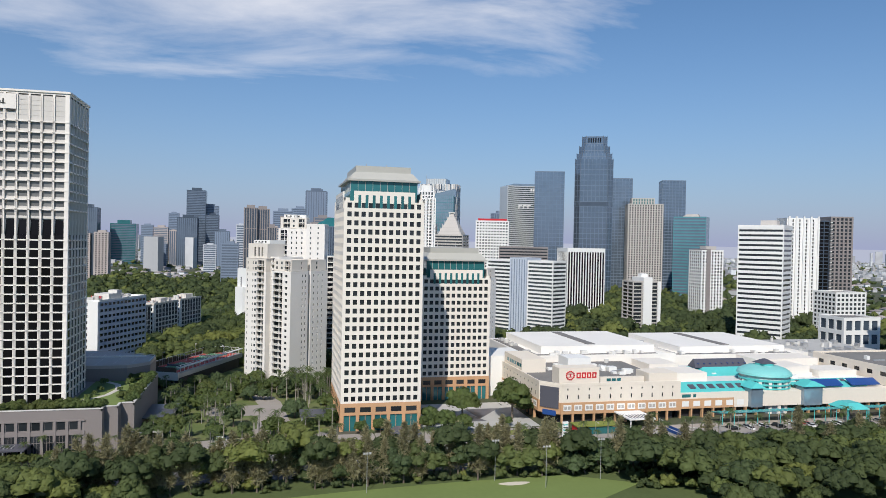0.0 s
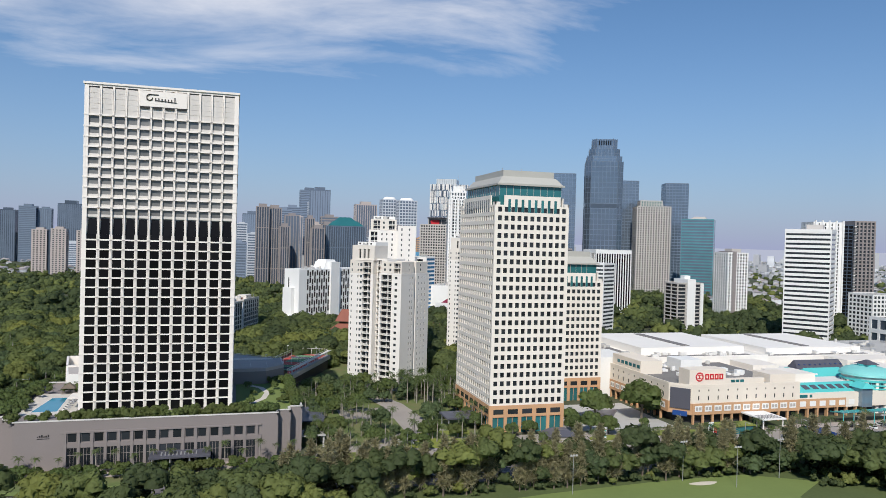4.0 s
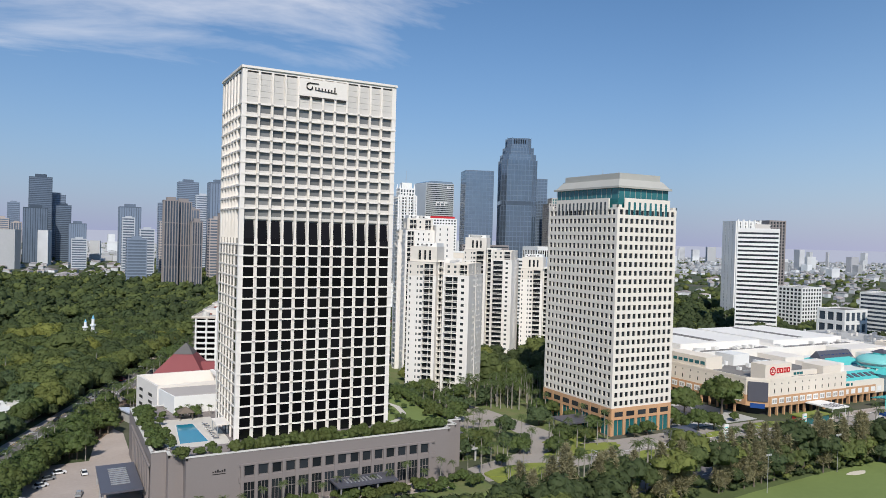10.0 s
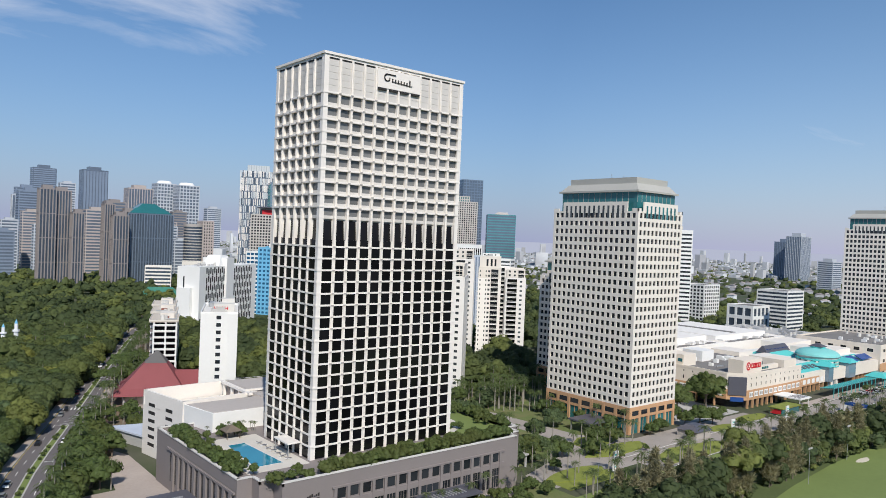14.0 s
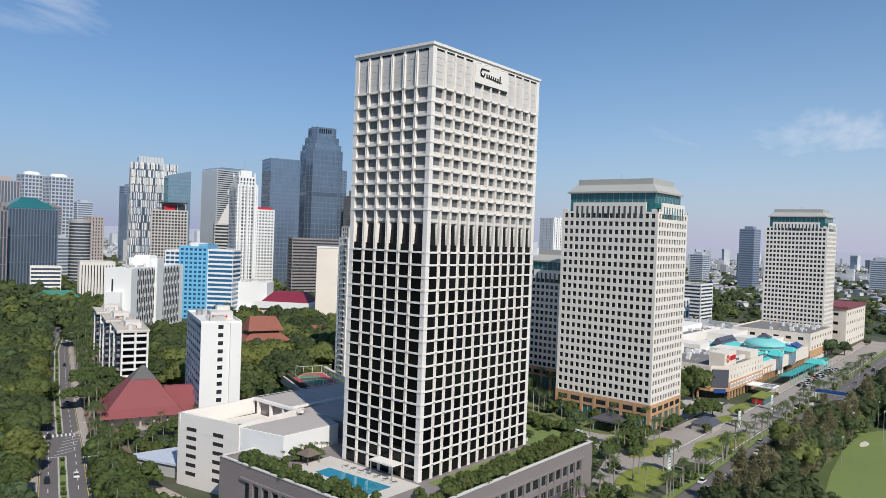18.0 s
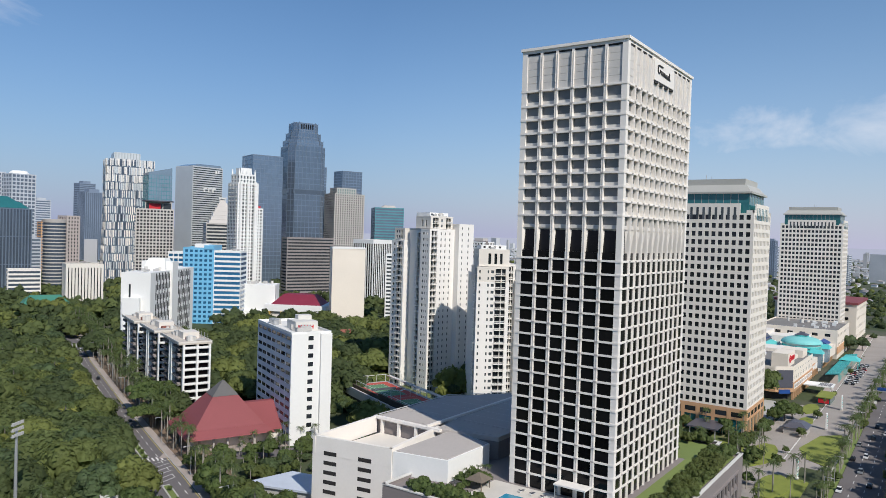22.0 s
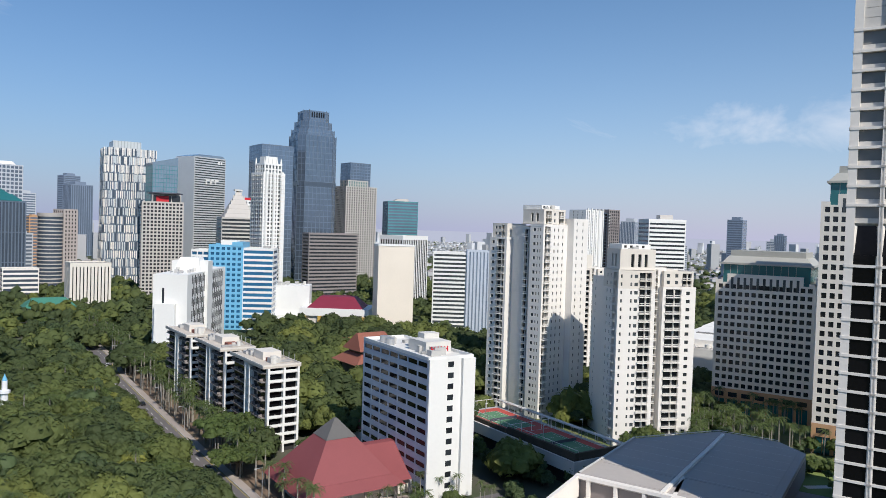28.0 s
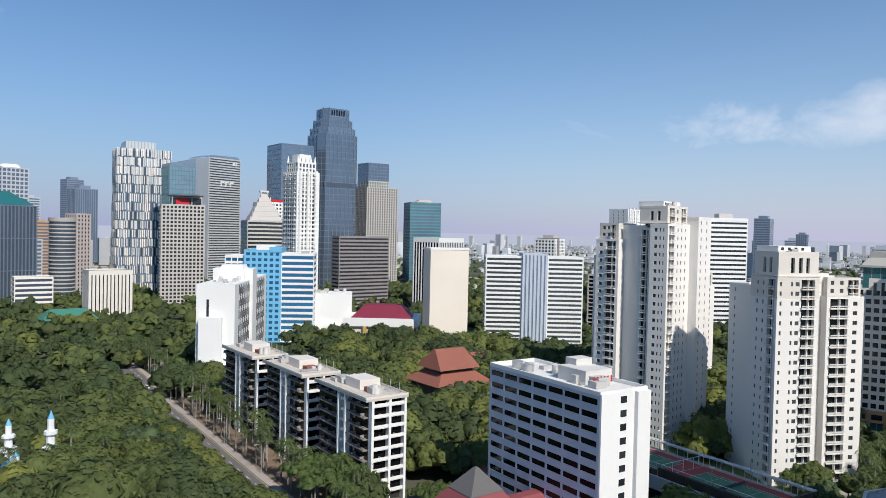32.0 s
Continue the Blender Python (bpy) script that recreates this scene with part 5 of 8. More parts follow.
def flats_near(x, y, rz, dz, label, fine=True):
    t = thing("apartment_tower", label, "apartment tower", x, y, 0, rz, "apartment towers")
    top, mid = 65 + dz, 59 + dz
    w, b = "w", "b"
    wing(t, 0, 15, 0, 14, 0, mid, {"S": [(1.0, 1.7, w), (4.9, 5.6, w), (6.5, 7.9, w), (8.6, 13.4, b)], "W": [(3.6, 4.3, w), (6.6, 7.3, w), (9.4, 12.6, b)], "E": [(4.0, 4.7, w)]}, None, fine, False)
    wing(t, 0.12, 14.88, 0.12, 13.88, mid + 0.02, top, {"S": [(0.9, 1.6, w), (4.8, 5.5, w), (6.4, 7.8, w), (8.5, 13.3, b)], "W": [(3.5, 4.2, w), (6.5, 7.2, w), (9.3, 12.5, b)]}, CREAM, fine)
    wing(t, 13, 21, 3.6, 21, 0, top + 1.2, {"S": [(2.4, 4.7, b)]}, None, fine)
    wing(t, 18.4, 32, 0.8, 13.6, 0, mid, {"S": [(1.3, 7.7, b), (9.6, 11.2, w)], "E": [(8.2, 8.9, w), (10.4, 11.1, w)], "W": [(6.0, 6.7, w)]}, None, fine)
    wing(t, 19.2, 31.4, 1.8, 13.5, mid + 0.9, top, {"S": [(1.2, 2.5, w), (4.6, 5.9, w), (7.6, 11.4, b)], "E": [(7.0, 7.7, w)]}, CREAM, fine)
    wing(t, 19, 31.8, 15.6, 28.6, 0, mid, {"E": [(2.0, 2.7, w), (5.4, 6.1, w), (8.6, 9.3, w)], "N": [(1.0, 4.4, b)]}, None, fine)
    wing(t, 20, 31, 16.4, 28, mid + 0.9, top, {"E": [(4.0, 5.2, w)]}, CREAM, fine)
    wing(t, 1.4, 16, 15.8, 28, 0, top - 3.5, {"W": [(3.0, 3.7, w)], "N": [(4.0, 4.8, w), (9.0, 9.8, w)]}, None, fine)
    crown_house(t, 0.8, 15, 0.8, 13, top + 0.9, top + 8.0, {"S": [(4.4, 5.7, "T"), (7.2, 8.5, "T"), (9.8, 11.0, "T")], "W": [(4.5, 5.9, "T"), (7.6, 9.0, "T")]}, fine)
    return t


def flats_tall():
    t = thing("apartment_tower", "tall white stepped apartment tower with stacked balconies and cream top", "apartment tower", 4.2, 435.2, 0, -12, "apartment towers")
    w, b = "w", "b"
    wing(t, 0, 17.2, 0, 7, 0, 81.6, {"W": [(1.7, 2.9, w), (3.7, 4.3, w), (5.1, 5.6, w)], "S": [(1.2, 5.0, b), (7.4, 8.1, w), (10.2, 10.9, w), (13.4, 14.1, w)]})
    wing(t, 1.3, 15, 7.1, 12.4, 0, 80.2, {"W": [(1.31, 3.98, b)]})
    wing(t, 4.2, 22, 11, 22, 0, 81.0, {})
    wing(t, 0.2, 15, 20.2, 30.2, 0, 75.6, {"W": [(1.5, 2.9, w), (4.4, 8.7, b)], "N": [(4, 5, w), (9, 10, w)]})
    wing(t, 1.2, 14, 21, 29.4, 76.5, 81.8, {"W": [(1.4, 2.6, w), (3.4, 4.6, w), (5.2, 7.0, b)]}, CREAM)
    wing(t, 17.0, 27.6, -3.4, 13, 0, 84.6, {"S": [(2.0, 2.7, w), (6.4, 7.1, w)], "E": [(3, 3.8, w), (8, 8.8, w), (11, 11.8, w)]})
    wing(t, 27.7, 34.5, 1.2, 15, 0, 66, {"S": [(1.3, 4.6, b)], "E": [(3, 4, w), (7, 8, w)]}, None, False)
    crown_house(t, 1, 16.2, 0.8, 12, 82.5, 88.2, {"W": [(4.4, 5.6, "T"), (7.2, 8.4, "T")], "S": [(1.6, 5.4, b), (7.2, 8.2, w), (10.6, 14.0, b)]}, True)
    return t


flats_near(-12.6, 395.9, -46, 0, "white stepped apartment tower with stacked balconies above trees")
flats_tall()
flats_near(66, 476, -44, 5.5, "white stepped apartment tower behind the office tower", False)
flats_near(106, 468, -44, -6.5, "white stepped apartment tower beside the white wing", False)


# ---- hotel slab, hall and terraces along the avenue ----
def slab_hotel():
    t = thing("slab_hotel", "white slab hotel with ribbon rows of small windows", "hotel", -102, 419, 0, -24)
    W_, L = 15.6, 42.0
    fs = faces(0, W_, 0, L)
    part("body", G().box(0.3, W_ - 0.3, 0.3, L - 0.3, 0, 41), WHITE, t)
    F, w = fs["W"]
    fh = 3.25
    facade(t, F, w, 2.0, 12, fh, 7, PALEBLUE, BLACKGLASS, pier=0.62, band=1.8, depth=0.22, sill=0.55, each=True, edge=0.8)
    F, w = fs["S"]
    part("end_wall", G().fbox(F, 0.0, w, -0.3, 0.05, 0, 41.6), WHITE, t)
    part("end_bay", G().fbox(F, w * 0.72, w, 0.05, 1.2, 0, 41.2), WHITE, t)
    part("end_bay", G().fbox(F, 0.0, w * 0.36, 0.05, 0.5, 0, 41.4), WHITE, t)
    for k in range(12):
        fpiece("window_pane", DARKWIN, t, F, 6.6, 8.6, 0.05, 0.1, 3.0 + k * fh, 4.6 + k * fh)
    for key in "EN":
        F, w = fs[key]
        facade(t, F, w, 2.0, 12, fh, max(3, int(w / 3.5)), PALEBLUE, DARKWIN, pier=0.8, band=1.75, depth=0.3, sill=0.55)
    part("roof", G().box(0.4, W_ - 0.4, 0.4, L - 0.4, 41, 41.1), ROOFPALE, t)
    g = G()
    for key in "SWEN":
        F, w = fs[key]
        g.fbox(F, 0 if key in "SN" else 0.35, w if key in "SN" else w - 0.35, -0.35, 0.08, 41, 42.0)
    part("parapet", g, WHITE, t)
    part("stair_house", G().box(5, 14, 10, 20, 41.1, 44.6), PODCAP, t)
    part("stair_house", G().box(8.5, 14, 17, 21, 44.6, 46.2), PODCAP, t)
    for a, b in ((3.5, 30), (4, 35)):
        part("water_tank", G().cyl(a, b, 41.1, 43.2, 1.5, 16), STEEL, t)
    rooftop(t, 1, 14, 4, 40, 41.1, 14, 21)
    g = G()
    F = (5.2, 7.5, 0.0)
    for u in (0, 2.3, 4.6):
        g.fbox(F, u, u + 0.35, 0, 0.2, 42.1, 43.6).fbox(F, u + 1.1, u + 1.45, 0, 0.2, 42.1, 43.6).fbox(F, u + 0.35, u + 1.1, 0, 0.2, 42.65, 43.0)
    part("roof_sign", g, SIGNRED, t, "row of red plain bars on the roof")
    for u in (0.8, 3.1, 5.4):
        piece("sign_post", STEEL, t, 5.2 + u, 7.8, 41.7, 0.15, 0.15, 1.2)
    return t


slab_hotel()
j = thing("red_roofed_hall", "pavilion hall with a tall dusky red hipped roof", "hall", -111, 446, 0, -22)
part("roof", G().prism([(-15, -15), (13, -15), (13, 12), (-15, 12)], 5.8, 17.0, [(-5.0, -5.0), (4.3, -5.0), (4.3, 3.9), (-5.0, 3.9)]), REDROOF, j, "tall hipped roof of dusky red tiles")
part("ridge_cap", G().prism([(-5.2, -5.2), (4.5, -5.2), (4.5, 4.1), (-5.2, 4.1)], 17.0, 21.9, [(-0.4, -0.4), (0.4, -0.4), (0.4, 0.4), (-0.4, 0.4)]), ROOFSLATE, j, "grey metal peak")
part("eave_roof", G().prism([(-17, -17), (15, -17), (15, 14), (-17, 14)], 4.6, 7.2, [(-14, -14), (12, -14), (12, 11), (-14, 11)]), REDROOF, j)
part("wing_roof", G().prism([(8, -12), (26, -12), (26, 10), (8, 10)], 5.8, 13.0, [(8, -2.5), (25, -2.5), (25, 0.5), (8, 0.5)]), REDROOF, j)
part("wing_eave", G().prism([(12, -14), (27.5, -14), (27.5, 12), (12, 12)], 4.6, 6.6, [(13, -11), (26, -11), (26, 9), (13, 9)]), REDROOF, j)
part("wall", G().box(-13, 25, -12, 10, 0, 4.7), CREAM, j)
for a in range(-12, 26, 5):
    piece("column", STONE, j, a, -14.5, 2.3, 0.7, 0.7, 4.6)


def terraces():
    for i, (x, y) in enumerate(((-88.5, 500.5), (-76, 537.5), (-63.5, 574.5))):
        t = thing("terrace_block", "dark brown balcony apartment block with white edges and roof plant", "apartment block", x, y, 0, -21, "balcony blocks")
        H = 29.5
        part("body", G().box(-6, 6, -15.5, 15.5, 0, H), DARKBROWN, t)
        SW = ((-6, -15.5, 0.0), 12)
        WW = ((-6, 15.5, -math.pi / 2), 31)
        for k in range(9):
            z = 2.8 + k * 3.1
            for (F, w), u0, u1 in ((WW, 0.4, 14.5), (WW, 20.5, 30.9), (SW, 0.1, 11.8)):
                # pale sunny south edges, darker shaded west ones: light put into the colours
                fpiece("balcony_edge", PODCAP if F[2] == 0.0 else BROWNSTRIPE, t, F, u0, u1, 0.0, 1.5, z - 0.12, z + 0.16)
                if F[2] == 0.0:
                    fpiece("balustrade", WHITE, t, F, u0, u1, 1.36, 1.5, z + 0.16, z + 1.0)
                else:
                    fpiece("balustrade", DARKBROWN, t, F, u0, u1, 1.38, 1.46, z + 0.5, z + 0.62)
                fpiece("glass_door", BLACKGLASS, t, F, u0 + 0.3, u1 - 0.3, 0.0, 0.06, z + 0.2, z + 2.5)
                for q in range(int((u1 - u0) / 2.4)):
                    fpiece("divider", BROWNSTRIPE, t, F, u0 + 1 + q * 2.4, u0 + 1.15 + q * 2.4, 0.06, 1.4, z + 0.16, z + 1.0) if q % 2 == k % 2 else None
            fpiece("stair_window", WHITE, t, WW[0], 16.2, 19.0, 0.3, 1.0, z - 0.5, z + 0.35)
        for F, w, us in ((*WW, (15.6, 19.8)), (*SW, (0.5, 6.2, 11.4))):
            for u in us:
                fpiece("white_pier", WHITE, t, F, u - 0.4, u + 0.4, -0.1, 1.75, 0, H + 0.05)
        part("roof", G().box(-7.8, 6.3, -17.3, 15.8, H, H + 0.7), ROOFBEIGE, t)
        part("stair_house", G().box(-3, 4, -5, 4, H + 0.7, H + 3.6), CREAM, t)
        for q in "SWE":
            Fq, wq = faces(-7.8, 6.3, -17.3, 15.8)[q]
            fpiece("parapet", CREAM, t, Fq, 0.02 if q == "S" else 0.3, wq - (0.02 if q == "S" else 0.3), -0.25, 0.02, H + 0.702, H + 1.3)
        rooftop(t, -6, 5, -15, -6, H + 0.7, 4, 61 + i)
        rooftop(t, -6, 5, 4, 14, H + 0.7, 5, 71 + i)
        part("roof_patch", G().box(-2.5, 1.5, -10, -6.5, H + 0.7, H + 2.0), TERRACOTTA, t)
        for k in range(5):
            piece("antenna_post", STEEL, t, 5.2, -14 + k * 5, H + 2.2, 0.18, 0.18, 3.4)
        F, w = ((6, -15.5, math.pi / 2), 31)
        facade(t, F, w, 2, 9, 3.05, 7, WHITE, DARKWIN, pier=1.0, band=1.0, depth=0.2)


terraces()
t = thing("tiered_hall", "timber hall with tiered terracotta roofs above a car park", "hall", 12, 533, 0, -20)
part("wall", G().box(-11, 11, -9, 9, 0, 12), BARK, t)
part("lower_roof", G().prism([(-15, -13), (15, -13), (15, 13), (-15, 13)], 12, 16.5, [(-9, -7), (9, -7), (9, 7), (-9, 7)]), TERRACOTTA, t)
part("gallery", G().box(-8.5, 8.5, -6.5, 6.5, 16.5, 18), BARK, t)
part("upper_roof", G().prism([(-11, -9), (11, -9), (11, 9), (-11, 9)], 18, 26, [(-8, -0.6), (8, -0.6), (8, 0.6), (-8, 0.6)]), TERRACOTTA, t)
part("eave_band", G().box(-14, 14, -13.3, -13.1, 10.6, 12), SIGNRED, t)
for x, y, w, d, h in ((75, 560, 26, 12, 9), (-60, 470, 16, 10, 5), (60, 590, 30, 14, 8)):
    t = thing("tiled_house", "low house with a terracotta hipped roof among trees", "house", x, y, 0, -20)
    part("wall", G().box(-w / 2, w / 2, -d / 2, d / 2, 0, h), CREAM, t)
    part("roof", G().prism([(-w / 2 - 1, -d / 2 - 1), (w / 2 + 1, -d / 2 - 1), (w / 2 + 1, d / 2 + 1), (-w / 2 - 1, d / 2 + 1)], h, h + 4, [(-w / 2 + 4, -0.5), (w / 2 - 4, -0.5), (w / 2 - 4, 0.5), (-w / 2 + 4, 0.5)]), TERRACOTTA, t)
GREENROOF = mat("green_metal_roof", (0.06, 0.21, 0.15), 0.5, 0.1)
t = thing("green_roofed_hall", "low hall with a green pitched metal roof in the wood", "hall", 36, 884, 0, -20)
part("wall", G().box(-16, 16, -11, 11, 0, 8), CREAM, t)
part("roof", G().prism([(-19, -14), (19, -14), (19, 14), (-19, 14)], 8, 15, [(-12, -1), (12, -1), (12, 1), (-12, 1)]), GREENROOF, t, "green pitched metal roof")
# tennis courts on a raised deck
MESH = mat("brown_mesh_screen", (0.085, 0.065, 0.045), 0.9, 0.25, 0.3, 2.0)
c = thing("tennis_deck", "raised deck with red and green tennis courts and brown mesh fences", "tennis court", -40, 416, 0, -24)
part("deck", G().box(-11.5, 11.5, -34.5, 34.5, 5.8, 8.0), CONCRETE, c)
part("deck_edge", G().box(-12.1, -11.5, -34.5, 34.5, 4.6, 8.5), PODCAP, c, "pale low wall along the deck")
part("deck_edge", G().box(-12.1, 11.5, -35.1, -34.5, 4.6, 8.5), PODCAP, c, "pale low wall along the deck")
# closed block; the dark of an open undercroft is put into its colour
part("undercroft", G().box(-10.5, 10.5, -33, 33, 0, 5.8), DARKBROWN, c, "car park under the deck, drawn as a solid dark block")
for y in (16.4, -16.4):
    part("court_surround", G().box(-9.2, 9.2, y - 16.2, y + 16.2, 8.0, 8.05), COURTRED, c, "red painted court surround")
    part("court", G().box(-5.5, 5.5, y - 11.9, y + 11.9, 8.05, 8.08), COURTGREEN, c, "green painted tennis court")
    g = G()
    for x in (-5.5, -4.1, 4.1, 5.4):
        g.box(x, x + 0.1, y - 11.9, y + 11.9, 8.085, 8.09)
    for q in (-11.9, -6.4, 6.4, 11.8):
        g.box(-5.5, 5.5, y + q, y + q + 0.1, 8.091, 8.096)
    part("court_marking", g, MARK, c)
    part("net", G().box(-6.2, 6.2, y - 0.03, y + 0.03, 8.08, 9.1), SCREEN, c)
    for e in (-5.8, 5.8):
        f = part("court_light", G().cyl(e * 1.5, y, 8.05, 15, 0.1, 6), STEEL, c)
        piece("lamp_head", WHITE, f, e * 1.42, y, 15.1, 0.9, 0.4, 0.25)
part("mesh_screen", G().box(-10.6, -9.6, -34.0, 0.5, 8.0, 10.6), MESH, c, "brown creeper-grown mesh fence")
part("mesh_screen", G().box(-10.5, -9.7, 1.5, 34, 8.0, 9.6), MESH, c, "brown creeper-grown mesh fence")
part("mesh_screen", G().box(-9.5, 9.6, -34.3, -33.5, 8.0, 10.8), MESH, c, "brown creeper-grown mesh fence")
for x in (-9.4, 9.6):
    for q in range(18):
        piece("fence_post", WHITE if x > 0 else STEEL, c, x, -34 + q * 4, 9.7, 0.12, 0.12, 3.4)
    part("fence_rail", G().box(x - 0.06, x + 0.06, -34, 34, 11.3, 11.45), WHITE, c)
for y in (0, 34):
    part("fence_rail", G().box(-9.4, 9.6, y - 0.06, y + 0.06, 11.3, 11.45), WHITE, c)
    for q in range(5):
        piece("fence_post", WHITE, c, -9.4 + q * 4.7, y, 9.7, 0.12, 0.12, 3.4)
part("walkway_cover", G().box(10.0, 12.0, -34, 34, 10.6, 10.9), PODCAP, c, "pale flat cover along the back of the courts")
for q in range(12):
    piece("cover_post", STEEL, c, 11.6, -33 + q * 6, 9.3, 0.15, 0.15, 2.6)
part("gate_house", G().box(-9, -4, 31, 34.4, 8.0, 11.8), WHITE, c)


# ---- mid-distance buildings ----
def lattice_slab():
    t = thing("lattice_slab", "white slab office with a vertical lattice of slots", "office building", -17, 640, 0, 37)
    L, D, H = 87, 19, 49.5
    part("body", G().box(0, L, 0.3, D, 0, H), WHITE, t)
    part("end_fin", G().box(-3.5, 0, 6, D - 2, 0, H - 16), WHITE, t)
    part("core_tower", G().box(36, 47, -1.4, D + 1, 0, H + 6), WHITE, t)
    part("core_cap", G().prism([(30, 2), (50, 2), (50, D - 2), (30, D - 2)], H, H + 8, [(35, 4), (45, 4), (45, D - 4), (35, D - 4)]), WHITE, t)
    F = (0, 0.3, 0.0)
    r = random.Random(3)
    for k in range(7):
        z = 4.5 + k * 6.3
        g = G()
        for i in range(26):
            u = 9 + i * 2.75
            if 34 < u < 48:
                continue
            a = 0.3 if (i + k) % 2 else 1.6
            g.fbox(F, u, u + 1.7, 0.0, 0.06, z + a, z + a + 4.7)
        part("slot_row", g, INK, t, kind="stuff")
    fpiece("slot_window", DARKWIN, t, (0, D, -math.pi / 2), 5, 6.2, 0.02, 0.1, 26, 42)
    rooftop(t, 2, 30, 2, D - 2, H, 10, 31)
    part("low_wing", G().box(-14, -2, -4, 12, 0, 9), WHITE, t)


lattice_slab()


def blue_office():
    t = thing("blue_office", "light blue panelled office with white ribbon bands", "office building", 106, 704, 0, 38.7)
    block(t, 0, 26, 22, 47, 0, 62, 3.9, 4, LIGHTBLUE, OFFICEBLUE, "SWE", pier=1.5, band=1.9, depth=0.25, proud=0.1)
    block(t, 0.6, 24, 0, 21.9, 0, 60, 3.9, 30, WHITE, OFFICEBLUE, "SW", pier=0.4, band=1.7, depth=0.25)
    block(t, 2, 24, 47.1, 60, 0, 58, 3.9, 4, WHITE, OFFICEBLUE, "WN", pier=0.7, band=1.7, depth=0.25)
    part("blue_screen", G().box(-0.5, 26.5, 21.95, 30, 61.8, 65), LIGHTBLUE, t)
    rooftop(t, 2, 24, 30, 45, 62, 8, 36, LIGHTBLUE)
    part("plant_room", G().box(8, 18, 28, 40, 62, 66), WHITE, t)
    rooftop(t, 2, 22, 2, 20, 60, 6, 33)


blue_office()
t = thing("white_hall", "plain white hall with roof plant", "building", 137, 696, 0, 40)
part("body", G().box(0, 26, 0, 32, 0, 32), WHITE, t)
part("skirt", G().box(-2, 28, -2, 33, 0, 10), WHITE, t)
rooftop(t, 2, 24, 3, 28, 32, 12, 35)
t = thing("crimson_roofed_hall", "white hall with a crimson hipped roof and yellow piers", "building", 145, 643, 0, 32.5)
part("body", G().box(2, 36, 2, 50, 0, 12), CREAM, t)
part("fascia", G().box(0, 38, 0, 52, 12, 17.5), WHITE, t)
part("roof", G().prism([(3, 5), (35, 5), (35, 47), (3, 47)], 17.5, 25.5, [(12, 13), (26, 13), (26, 39), (12, 39)]), CRIMSON, t)
OCHRE = mat("ochre_pier", (0.5, 0.33, 0.08), 0.7)
for y in (4, 15, 26, 37, 48):
    piece("pier", OCHRE, t, 0.8, y, 6, 2, 2.4, 12)
t = thing("beige_slab", "plain beige slab tower with a few side windows", "building", 134.5, 627, 0, -39.6)
part("body", G().box(0, 26.6, 0, 17, 0, 66), BEIGE, t)
part("roof_edge", G().box(-0.3, 26.9, -0.3, 17.3, 66, 67.2), WHITE, t)
for k in range(15):
    fpiece("window_pane", DARKWIN, t, (26.6, 0, math.pi / 2), 3, 5, 0.0, 0.06, 4 + k * 4, 6 + k * 4)
    fpiece("window_pane", DARKWIN, t, (26.6, 0, math.pi / 2), 10, 13, 0.0, 0.06, 4 + k * 4, 6 + k * 4)
tower("finned_tower", "white framed tower with dark vertical glass fins", 340, 757, 45, 30, 71, 0, WHITE, BLACKGLASS, fh=64, bay=3.2, z0=0, pier=1.1, band=7.5, depth=0.5, sides="SWE")
t = thing("striped_slab", "white slab office with grey ribbon windows and vertical fins", "office building", 187.4, 615.4, 0, -56)
for x0, x1 in ((0, 26), (44, 69.7)):
    block(t, x0, x1, 0, 20, 0, 61, 3.2, 80, WHITE, GREYGLASS, "SWE", pier=0.8, band=1.6, depth=0.25)
block(t, 26.1, 43.9, -1.5, 20, 0, 63, 62, 3.0, PALEBLUE, BLUEGLASS, "S", pier=1.6, band=1.0, depth=0.4)
tower("banded_block", "taupe office block with horizontal dark ribbon windows", 293, 818, 58, 14, 71, -17.5, BROWNSTRIPE, DARKWIN, fh=3.6, bay=70, pier=0.8, band=1.9, depth=0.3)
# landmark tower
t = thing("landmark_tower", "very tall blue-grey glass tower with a stepped crown", "skyscraper", 479, 1026, 0, -25)



def facets(t, w, d, cut_, z0, z1, step):
    """A tier of glass with cut corners, slim upright ribs and faint storey lines."""
    poly = [(-w + cut_, -d), (w - cut_, -d), (w, -d + cut_), (w, d - cut_), (w - cut_, d), (-w + cut_, d), (-w, d - cut_), (-w, -d + cut_)]
    part("glass_tier", G().prism(poly, z0, z1), SLATEGLASS, t)
    ribs, lines = G(), G()
    for a, b in zip(poly, poly[1:] + poly[:1]):
        L = math.hypot(b[0] - a[0], b[1] - a[1])
        F = (a[0], a[1], math.atan2(b[1] - a[1], b[0] - a[0]))
        n = max(1, round(L / step))
        for k in range(n + 1):
            u = k * L / n
            ribs.fbox(F, max(0, u - 0.35), min(L, u + 0.35), 0.0, 0.5 if k in (0, n) else 0.3, z0, z1 + (1.2 if k in (0, n) else 0.4))
        for z in range(int(z0) + 4, int(z1), 8):
            lines.fbox(F, 0, L, 0.0, 0.12, z, z + 0.9)
    part("rib_set", ribs, SLATERIB, t, kind="stuff")
    part("storey_line_set", lines, SLATERIB, t, kind="stuff")
    part("tier_roof", G().prism([(x * 0.98, y * 0.98) for x, y in poly], z1, z1 + 0.2), ROOFGREY, t)


facets(t, 28, 26, 8, 0, 204, 5.5)
facets(t, 26, 24, 8.5, 204, 213, 5.5)
facets(t, 22.5, 21, 8, 213, 224, 5.0)
facets(t, 18.5, 17.5, 6, 224, 239, 4.5)
